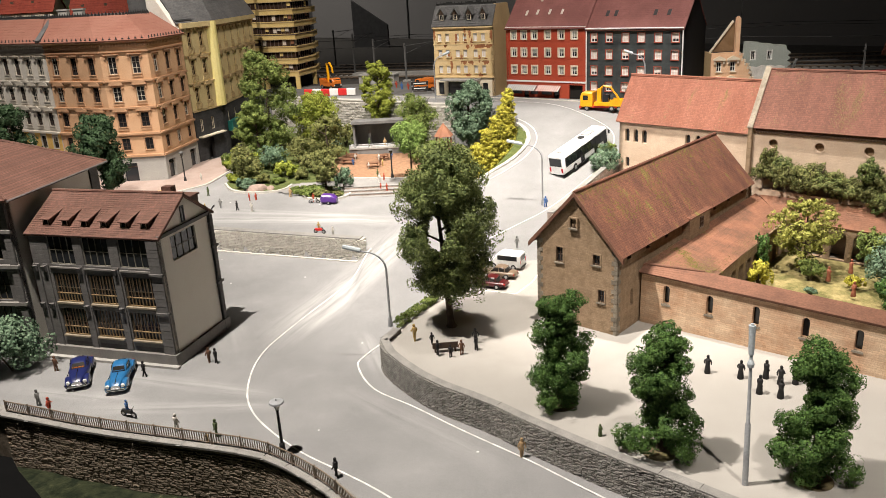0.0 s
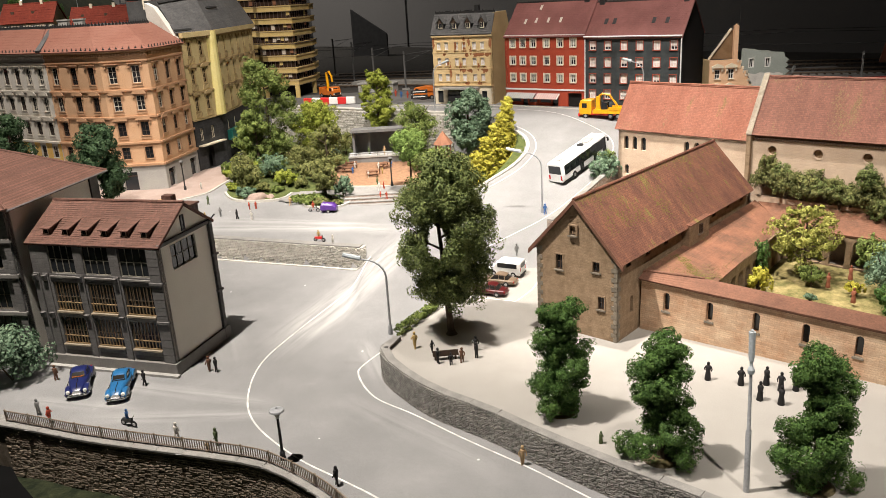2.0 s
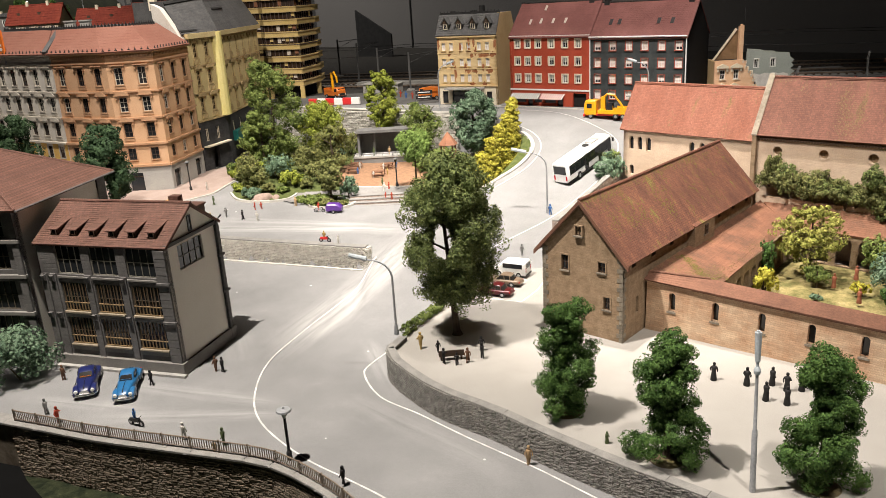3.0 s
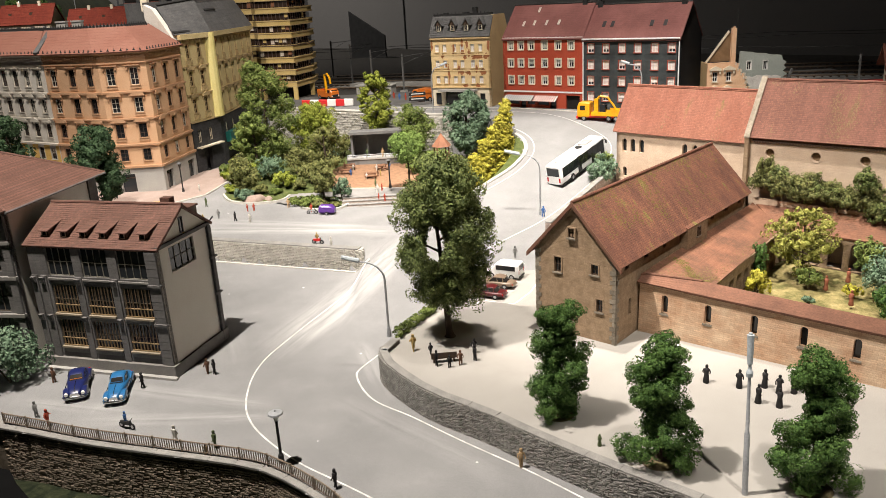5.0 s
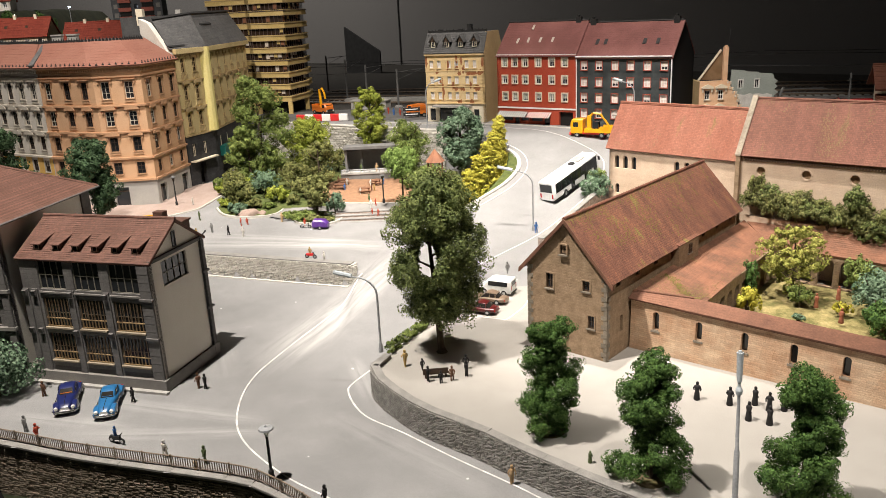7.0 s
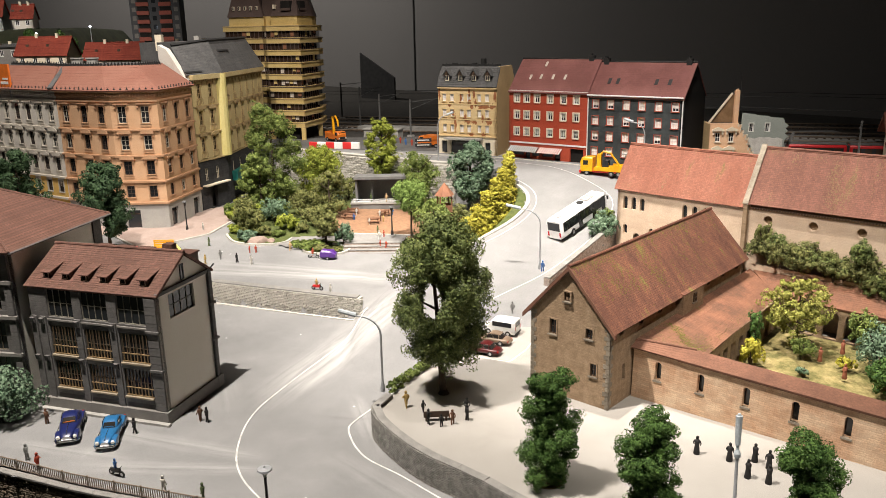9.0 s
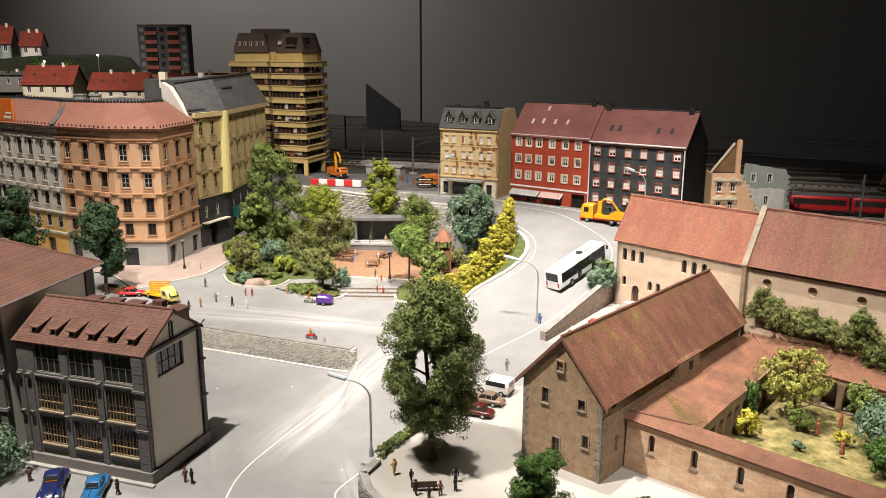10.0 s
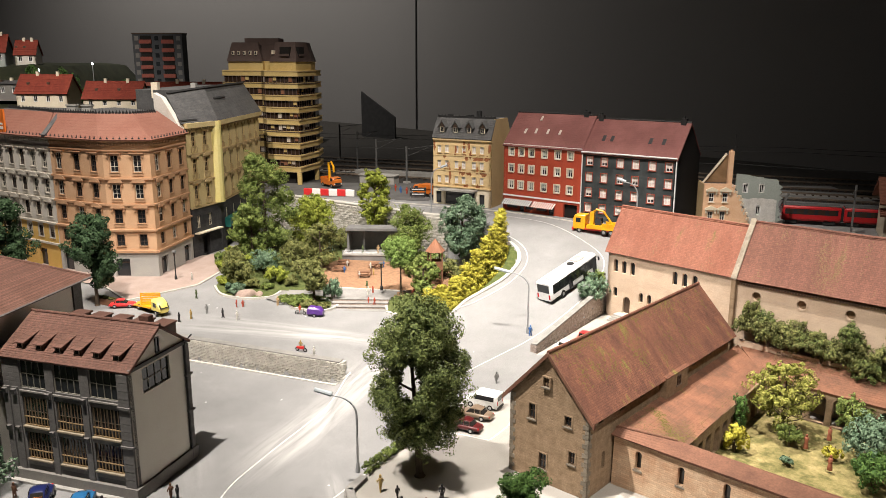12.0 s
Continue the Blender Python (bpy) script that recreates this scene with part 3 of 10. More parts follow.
# ---- building blocks of houses ----
def wall_geo(L, H, T, holes):
    """An upright wall along x, front at y=0, with rectangular, arched and round openings (x, z, w, h, kind) cut through."""
    g = Geo()
    xs = sorted({0.0, L, *[round(h[0], 3) for h in holes], *[round(h[0] + h[2], 3) for h in holes]})
    zs = sorted({0.0, H, *[round(h[1], 3) for h in holes], *[round(h[1] + h[3], 3) for h in holes]})
    for xa, xb in zip(xs, xs[1:]):
        run = None
        for za, zb in zip(zs, zs[1:]):
            cx, cz = (xa + xb) / 2, (za + zb) / 2
            if any(h[0] < cx < h[0] + h[2] and h[1] < cz < h[1] + h[3] for h in holes):
                continue
            g.poly((xa, 0, za), (xb, 0, za), (xb, 0, zb), (xa, 0, zb))
            g.poly((xb, T, za), (xa, T, za), (xa, T, zb), (xb, T, zb))
    for x, z, w, h, kind in holes:
        g.poly((x, 0, z), (x, T, z), (x + w, T, z), (x + w, 0, z))
        g.poly((x, 0, z + h), (x + w, 0, z + h), (x + w, T, z + h), (x, T, z + h))
        g.poly((x, 0, z), (x, 0, z + h), (x, T, z + h), (x, T, z))
        g.poly((x + w, 0, z), (x + w, T, z), (x + w, T, z + h), (x + w, 0, z + h))
        if kind in ("arch", "round"):
            r = w / 2
            for sx in (-1, 1):
                for sz in ((1,) if kind == "arch" else (1, -1)):
                    cx, cz = x + r, (z + h - r if sz > 0 else z + r)
                    arc = [(cx + sx * r * math.cos(a), cz + sz * r * math.sin(a)) for a in [math.pi / 2 * i / 6 for i in range(7)]]
                    corner = (cx + sx * r, cz + sz * r)
                    for p, q in zip(arc, arc[1:]):
                        g.poly((corner[0], 0.0, corner[1]), (p[0], 0.0, p[1]), (q[0], 0.0, q[1]))
                        g.poly((p[0], 0.0, p[1]), (p[0], T, p[1]), (q[0], T, q[1]), (q[0], 0.0, q[1]))
    g.poly((0, 0, H), (L, 0, H), (L, T, H), (0, T, H)).poly((0, 0, 0), (0, T, 0), (0, T, H), (0, 0, H)).poly((L, 0, 0), (L, 0, H), (L, T, H), (L, T, 0))
    return g


SHARED = {}


def shared(key, make):
    if key not in SHARED:
        SHARED[key] = make()
    return SHARED[key]


def frame_mesh(w, h, bars_x, bars_z, material, t=0.14, name="window"):
    def make():
        xs = [t * 0.5] + [w * (i + 1) / (bars_x + 1) for i in range(bars_x)] + [w - t * 0.5]
        zs = [t * 0.5] + [h * (i + 1) / (bars_z + 1) for i in range(bars_z)] + [h - t * 0.5]
        holes = []
        for i, (xa, xb) in enumerate(zip(xs, xs[1:])):
            for j, (za, zb) in enumerate(zip(zs, zs[1:])):
                x0, x1 = xa + t * (0.5 if i == 0 else 0.33), xb - t * (0.5 if i == bars_x else 0.33)
                z0, z1 = za + t * (0.5 if j == 0 else 0.3), zb - t * (0.5 if j == bars_z else 0.3)
                holes.append((x0, z0, x1 - x0, z1 - z0, ""))
        g = wall_geo(w, h, 0.16, holes).moved(Matrix.Translation((0, 0.18, 0)))
        return g.mesh(name, material, weld=True)
    return shared(("frame", w, h, bars_x, bars_z, material.name, t), make)


def box_mesh(name, size, material):
    return shared((name, size, material.name), lambda: Geo().box(*size).mesh(name, material))


def window(parent, wall_m, x, z, w, h, style, name="window"):
    """A window in a wall: its frame, with pane, sill, surround and crown as pieces of its own. style: a dict."""
    m = wall_m @ at(x, 0, z)
    win = part(name, frame_mesh(w, h, style.get("bx", 1), style.get("bz", 1), style["frame"], style.get("t", 0.14)), None, parent, m=m)
    part("pane", box_mesh("pane", (0.05, 0.27, 0.05, w - 0.05, 0.30, h - 0.05), style.get("pane", M_GLASS)), None, win)
    if "curtain" in style:
        part("curtain", box_mesh("curtain", (0.1, 0.262, 0.1 + h * style.get("lift", 0.0), w - 0.1, 0.268, h - 0.1), style["curtain"]), None, win)
    if "sill" in style:
        part("sill", box_mesh("sill", (-0.18, -0.22, -0.16, w + 0.18, 0.16, 0.0), style["sill"]), None, win)
    if "surround" in style:
        s = style.get("sw", 0.22)
        part("surround", shared(("surround", w, h, s, style["surround"].name), lambda: Geo().box(-s, -0.09, 0, 0, 0.16, h).box(w, -0.09, 0, w + s, 0.16, h)
             .box(-s, -0.09, h, w + s, 0.16, h + s).mesh("surround", style["surround"])), None, win)
    crown = style.get("crown")
    if crown:
        part("pediment", shared((crown, w, h, style["trim"].name), lambda: crown_geo(crown, w, h).mesh("pediment", style["trim"])), None, win)
    return win


def crown_geo(kind, w, h):
    g = Geo()
    z = h + 0.38
    g.box(-0.72, -0.46, z, w + 0.72, 0.14, z + 0.2)
    for x in (-0.58, w + 0.26):
        g.box(x, -0.3, z - 0.75, x + 0.32, 0.14, z)
    if kind == "triangle":
        out = [(-0.72, 0.2), (w + 0.72, 0.2), (w + 0.72, 0.36), (w / 2, 0.95), (-0.72, 0.36)]
    elif kind == "segment":
        out = [(-0.6, 0.2), (w + 0.6, 0.2)] + [(w / 2 + (w / 2 + 0.6) * math.cos(a), 0.2 + 0.7 * math.sin(a)) for a in [math.pi * i / 8 for i in range(9)]]
    else:
        return g
    g.extrude(out, lambda p: (p[0], -0.42, z + p[1]), lambda p: (p[0], 0.12, z + p[1]))
    return g


def slope_geo(a, b, c, d, courses, step=0.09, thick=0.3):
    """A roof slope of stepped courses: a, b along the eave, c, d along the ridge above b and a."""
    g = Geo()
    a, b, c, d = (Vector(p) for p in (a, b, c, d))
    nrm = (b - a).cross(d - a).normalized()
    if nrm.z < 0:
        nrm = -nrm
    up = nrm * step
    rows = []
    for i in range(courses):
        rows += [(a.lerp(d, i / courses) + up, b.lerp(c, i / courses) + up), (a.lerp(d, (i + 1) / courses) - up * 0.3, b.lerp(c, (i + 1) / courses) - up * 0.3)]
    g.v = [tuple(p) for r in rows for p in r]
    g.f = [(2 * i, 2 * i + 1, 2 * i + 3, 2 * i + 2) for i in range(len(rows) - 1)]
    dn = -nrm * thick
    k = len(g.v)
    g.v += [tuple(p + dn) for p in (a, b, c, d)]
    e = len(rows) * 2 - 2
    g.f += [(k + 3, k + 2, k + 1, k), (0, k, k + 1, 1), (e + 1, k + 2, k + 3, e)]
    n = len(rows)
    g.f += [tuple([k + 3, k] + [2 * i for i in range(n)]), tuple([k + 1, k + 2] + [2 * i + 1 for i in reversed(range(n))])]
    return g


def gable_roof(parent, L, W, ze, zr, over, eave, material, courses, ridge_mat=None, y_r=None, step=0.05):
    """Roof with its ridge along x: two slopes and a ridge roll."""
    ze, zr = ze + 0.1, zr + 0.1
    yr = W / 2 if y_r is None else y_r
    k0, k1 = (zr - ze) / yr, (zr - ze) / (W - yr)
    part("roof_slope", slope_geo((-over, -eave, ze - k0 * eave), (L + over, -eave, ze - k0 * eave), (L + over, yr, zr), (-over, yr, zr), courses, step), material, parent)
    part("roof_slope", slope_geo((L + over, W + eave, ze - k1 * eave), (-over, W + eave, ze - k1 * eave), (-over, yr, zr), (L + over, yr, zr), courses, step), material, parent)
    part("ridge", Geo().tube([(-over, yr, zr + 0.02), (L + over, yr, zr + 0.02)], 0.2, n=8), ridge_mat or material, parent)


def gable_wall(name, parent, m, W, ze, zr, T, holes, material, y_r=None):
    """A wall along x with a gable on top; holes as in wall_geo."""
    yr = W / 2 if y_r is None else y_r
    g = wall_geo(W, ze, T, [h for h in holes if h[1] + h[3] <= ze])
    g.extrude([(0, ze), (W, ze), (yr, zr)], lambda p: (p[0], 0.0, p[1]), lambda p: (p[0], T, p[1]))
    return part(name, g, material, parent, m=m)


def quoins(parent, m, H, material, w=0.75, step=0.55):
    """Alternating corner stones up a wall end at x=0."""
    n = int(H / step)
    for i in range(n):
        ww = w if i % 2 else w * 0.6
        part("quoin", box_mesh("quoin", (0, -0.07, 0, ww, 0.1, step - 0.06), material), None, parent, m=m @ at(-0.07, 0, i * step))


def stone_field(parent, path, z_low, z_high, stone, course, material, keep=300, name="stone", depth=0.5, seed=1):
    """Courses of separate rough stones on the left-hand face of a path; past keep they are joined."""
    rnd = random.Random(seed)
    shapes = []
    for k in range(8):
        g = Geo()
        w, h = stone * (0.75 + 0.08 * k), course * 0.86
        j = [rnd.uniform(-0.07, 0.07) for _ in range(12)]
        b = 0.12 * h
        outer = [(0, 0), (w, 0), (w, h), (0, h)]
        inner = [(b + j[0] * h, b + j[1] * h), (w - b + j[2] * h, b + j[3] * h), (w - b + j[4] * h, h - b + j[5] * h), (b + j[6] * h, h - b + j[7] * h)]
        base = [(x, 0.0, z) for x, z in outer]
        top = [(x, -depth * (0.55 + 0.5 * abs(j[8 + i]) / 0.07), z) for i, (x, z) in enumerate(inner)]
        g.v, g.f = base + top, [(4, 5, 6, 7), (0, 1, 5, 4), (1, 2, 6, 5), (2, 3, 7, 6), (3, 0, 4, 7)]
        shapes.append((w, g))
    meshes = [g.mesh(name, material) for w, g in shapes]
    rest, count = Geo(), 0
    length = sum(math.dist(p, q) for p, q in zip(path, path[1:]))
    dense = along(path, 0.1)

    def spot_at(s):
        return dense[min(len(dense) - 1, max(0, int(s / 0.1)))]
    row = 0
    while True:
        s, z_off, any_in = -rnd.uniform(0, stone), row * course, False
        while s < length:
            k = rnd.randrange(8)
            w = shapes[k][0]
            x, y, dx, dy = spot_at(s + w / 2)
            x0, y0 = x - dx * w / 2, y - dy * w / 2
            lo, hi = z_low(x, y), z_high(x, y)
            z = lo + z_off
            if z + course <= hi + 0.05 and s > -w / 2:
                any_in = True
                m = at(x0, y0, z + rnd.uniform(-0.03, 0.03), math.degrees(math.atan2(dy, dx)))
                if count < keep:
                    part(name, meshes[k], None, parent, m=m)
                else:
                    q = Geo()
                    q.v, q.f = list(shapes[k][1].v), list(shapes[k][1].f)
                    rest.add(q.moved(Matrix.Translation((x0, y0, z)) @ Matrix.Rotation(math.atan2(dy, dx), 4, "Z")))
                count += 1
            s += w * 1.04
        row += 1
        if not any_in or row > 60:
            break
    if rest.f:
        tagged(part(name + "_rest", rest, material, parent), kind="stuff")


def moss(parent, a, b, d, spots, material, seed, label):
    """Tufts of moss lying on a roof slope: a, b along the eave, d above a; spots are (u, v, ru, rv, count) in shares."""
    a, b, d = (Vector(p) for p in (a, b, d))
    ex, ey = b - a, d - a
    nrm = ex.cross(ey).normalized()
    if nrm.z < 0:
        nrm = -nrm
    ux, uy = ex.normalized(), ey.normalized()
    rnd, g = random.Random(seed), Geo()
    for u, v, ru, rv, count in spots:
        for i in range(count):
            p = a + ex * min(0.995, max(0.005, rnd.gauss(u, ru))) + ey * min(0.985, max(0.01, rnd.gauss(v, rv)))
            w, h, t = rnd.uniform(0.02, 0.06), rnd.uniform(0.04, 0.15), rnd.uniform(0.01, 0.04)
            base = [p + ux * w * sx + uy * h * sy for sx, sy in ((-1, -0.5), (-0.3, -1), (0.6, -0.8), (1, 0.1), (0.4, 1), (-0.7, 0.7))]
            k = len(g.v)
            g.v += [tuple(q) for q in base] + [tuple(p + nrm * (0.03 + 0.5 * t))]
            g.f += [(k + j, k + (j + 1) % 6, k + 6) for j in range(6)]
    ob = part("moss", g, material, parent, label)
    ob["kind"] = "stuff"
    return ob

# ---- monastery: barn, cloister, chapel ----
M_COPTILE = mat("dark_coping_tile", (0.115, 0.056, 0.037), (0.17, 0.082, 0.052), 0.88, 40, 500, 0.3)
DARKWIN = dict(frame=M_DARKPAINT, bx=1, bz=1, pane=M_GLASS, t=0.12)
STONEWIN = dict(frame=M_DARKPAINT, bx=1, bz=1, pane=M_GLASS, t=0.1, sill=M_QUOIN, surround=M_BARN, sw=0.16)


def holed(parent, m, L, H, T, holes, material, style, name="wall"):
    """A wall with windows in its openings."""
    part(name, wall_geo(L, H, T, [(*h[:4], h[4] if len(h) > 4 else "") for h in holes]), material, parent, m=m)
    for h in holes:
        kind = h[4] if len(h) > 4 else ""
        if kind in ("arch", "round"):
            part("window", box_mesh("window", (0, T * 0.75, 0, h[2], T * 0.85, h[3]), M_GLASS), None, parent, "dark arched window opening", m=m @ at(h[0], 0, h[1]))
        elif kind != "open":
            window(parent, m, *h[:4], style)


def build_barn():
    # gable front faces -x, ridge runs along x
    L, W, ze, zr = 36.4, 10.4, 10.3, 15.9
    b = thing("barn", 18.5, 81.3, 0, 49.5, "long brown stone barn with a mossy red tiled roof", "house")
    front = at(0, W, 0, -90)
    holes = [(2.55, 7.4, 0.9, 1.8), (7.35, 7.9, 0.9, 1.2), (8.05, 3.6, 0.8, 1.5), (4.1, 1.7, 1.0, 1.9)]
    gable_wall("gable_wall", b, front, W, ze, zr, 0.8, [(*h, "") for h in holes], M_BARN)
    for h in holes:
        window(b, front, *h, STONEWIN)
    window(b, front @ at(0, -0.22, 0), 4.55, 11.8, 0.8, 1.1, STONEWIN)
    quoins(b, front, ze - 0.4, M_QUOIN)
    quoins(b, front @ at(W, 0, 0) @ Matrix.Diagonal((-1, 1, 1, 1)), ze - 0.4, M_QUOIN)
    side = [(2.2, 2.6, 0.7, 2.0, "arch")] + [(1.2 + i * 4.6, 8.3, 1.0, 1.25) for i in range(8)]
    holed(b, at(0.8, 0, 0), L - 1.6, ze, 0.8, side, M_BARN, DARKWIN, "side_wall")
    quoins(b, at(0, 0, 0), ze - 0.4, M_QUOIN)
    part("side_wall", wall_geo(L - 1.6, ze, 0.8, []), M_BARN, b, m=at(0.8, W - 0.8, 0))
    gable_wall("gable_wall", b, at(L, 0, 0, 90), W, ze, zr, 0.8, [], M_BARN)
    gable_roof(b, L, W, ze, zr, 0.5, 0.9, M_TILEMOSS, 34, M_TILEMOSS, step=0.02)
    rnd = random.Random(12)
    spots = [(rnd.uniform(0.02, 0.98), rnd.uniform(0.86, 0.99), 0.05, 0.04, 40) for i in range(12)] + [(rnd.uniform(0.05, 0.95), rnd.uniform(0.3, 0.9), 0.007, 0.09, 22) for i in range(34)] + [(0.72, 0.22, 0.02, 0.06, 20), (0.2, 0.45, 0.02, 0.05, 20), (0.45, 0.5, 0.2, 0.25, 90)]
    moss(b, (-0.5, -0.9, ze - 0.79), (L + 0.5, -0.9, ze - 0.79), (-0.5, W / 2, zr + 0.18), spots, M_MOSS, 3, "yellow-green moss tufts on the roof tiles")
    for y0, z0, y1, z1 in ((-0.95, ze - 1.1, W / 2, zr), (W + 0.95, ze - 1.1, W / 2, zr)):
        d = Vector((0, y1 - y0, z1 - z0))
        part("verge_board", Geo().extrude([(-0.6, -0.4), (-0.25, -0.4), (-0.25, 0.12), (-0.6, 0.12)], lambda p: (p[0], y0, z0 + p[1]), lambda p: (p[0], y1, z1 + p[1])), M_COPTILE, b)
    part("dormer", Geo().extrude([(-1.0, 6.6), (-1.0, 9.6), (0.0, 9.95), (0.0, 6.6)], lambda p: (15.9, p[0], p[1]), lambda p: (21.7, p[0], p[1])), M_BARN, b, "small plastered roof dormer")
    part("dormer_roof", slope_geo((15.8, -1.08, 9.62), (21.8, -1.08, 9.62), (21.8, 0.1, 10.05), (15.8, 0.1, 10.05), 2, 0.01, 0.06), M_TILEMOSS, b)
    window(b, at(18.6, -1.36, 0), 0, 8.0, 0.8, 1.2, DARKWIN)
    part("dormer_sill", Geo().box(18.4, -1.2, 7.8, 19.6, -1.0, 8.0), M_QUOIN, b)
    return b


build_barn()


def build_cloister():
    # long front wall along x, cloister walks behind it
    L = 31.0
    c = thing("cloister", 21.9, 85.0, 0, -39.0, "ochre brick cloister wall with narrow arched windows and tiled walks", "building", ry=1.4)
    wins = [(2.7 + i * 4.95, 2.9, 0.75, 2.2, "arch") for i in range(6)]
    part("wall", wall_geo(L, 6.4, 0.9, wins), M_CLOIST, c)
    for w in wins:
        part("window", box_mesh("window", (0, 0.65, 0, w[2], 0.72, w[3]), M_GLASS), None, c, "dark arched slit window", m=at(w[0], 0, w[1]))
        part("sill", box_mesh("sill", (-0.15, -0.12, -0.22, w[2] + 0.15, 0.3, 0.0), M_QUOIN), None, c, m=at(w[0], 0, w[1]))
    part("coping", slope_geo((5.4, -0.45, 6.3), (L, -0.45, 6.3), (L, 1.5, 7.0), (6.6, 1.8, 7.0), 5, 0.004), M_COPTILE, c)
    part("coping", slope_geo((-0.2, -0.45, 6.3), (5.4, -0.45, 6.3), (6.6, 1.8, 7.0), (0.1, 0.5, 7.0), 5, 0.004), M_COPTILE, c)
    part("inner_slope", slope_geo((L, 4.3, 5.7), (6.9, 4.3, 5.7), (6.6, 1.8, 7.0), (L, 1.5, 7.0), 4, 0.02), M_TILEOLD, c)
    # walk along the barn: lean-to roof falling towards the garden
    part("walk_roof", slope_geo((6.2, 30.4, 5.4), (6.9, 2.0, 5.6), (0.0, 0.3, 7.05), (0.7, 34.6, 7.3), 22, 0.008), M_TILEOLD, c)
    part("walk_roof", slope_geo((6.0, 30.3, 5.4), (40, 30.3, 5.6), (40, 35.2, 8.4), (0.4, 35.4, 7.35), 14, 0.008), M_TILEOLD, c)
    moss(c, (7.1, 2.4, 5.66), (6.2, 30.4, 5.52), (0.1, 0.5, 7.16), [(0.06, 0.45, 0.04, 0.22, 260), (0.16, 0.25, 0.05, 0.12, 200), (0.3, 0.9, 0.16, 0.06, 260), (0.75, 0.5, 0.1, 0.2, 120), (0.5, 0.12, 0.2, 0.06, 150)], M_GRIME, 5, "brownish moss on the walk roof")
    moss(c, (6.0, 30.3, 5.5), (40, 30.5, 5.7), (6.0, 35.4, 7.9), [(0.07 * i, 0.85 + 0.1 * math.sin(i * 2.1), 0.025, 0.14, 130) for i in range(13)], M_GRIME, 6, "dry leaf litter on the walk roof")
    moss(c, (7.1, 2.4, 5.68), (6.2, 30.4, 5.54), (0.1, 0.5, 7.18), [(0.05 + 0.03 * i, 0.15 + 0.11 * i, 0.014, 0.06, 60) for i in range(7)] + [(0.12, 0.15, 0.02, 0.1, 40)], M_MOSS, 8, "yellow-green moss on the walk roof")
    part("valley_ridge", Geo().tube([(0.1, 0.5, 7.02), (6.6, 1.8, 7.04)], 0.13), M_COPTILE, c)
    # arcades towards the garden
    arc = [(1.0 + i * 2.5, 0.8, 1.6, 3.4, "arch") for i in range(10)]
    part("arcade", wall_geo(25.6, 5.4, 0.7, arc), M_BARN, c, m=at(5.9, 30.2, 0, -90))
    arc2 = [(1.0 + i * 2.7, 1.0, 1.9, 3.9, "arch") for i in range(12)]
    part("arcade", wall_geo(34, 5.4, 0.7, arc2), M_BARN, c, m=at(5.9, 30.5, 0))
    part("walk_back_wall", Geo().box(0.5, 34.8, 0, 40, 35.2, 8.0), M_CHAPEL, c)
    part("walk_floor", Geo().box(-1, 1, 0, 40, 34.8, 0.25), M_CONC, c)
    part("garden_lawn", Geo().box(6.6, 4.4, 0.25, 40, 30.2, 0.9), M_GRASS, c, "sandy yellow-green cloister lawn")
    return c


build_cloister()


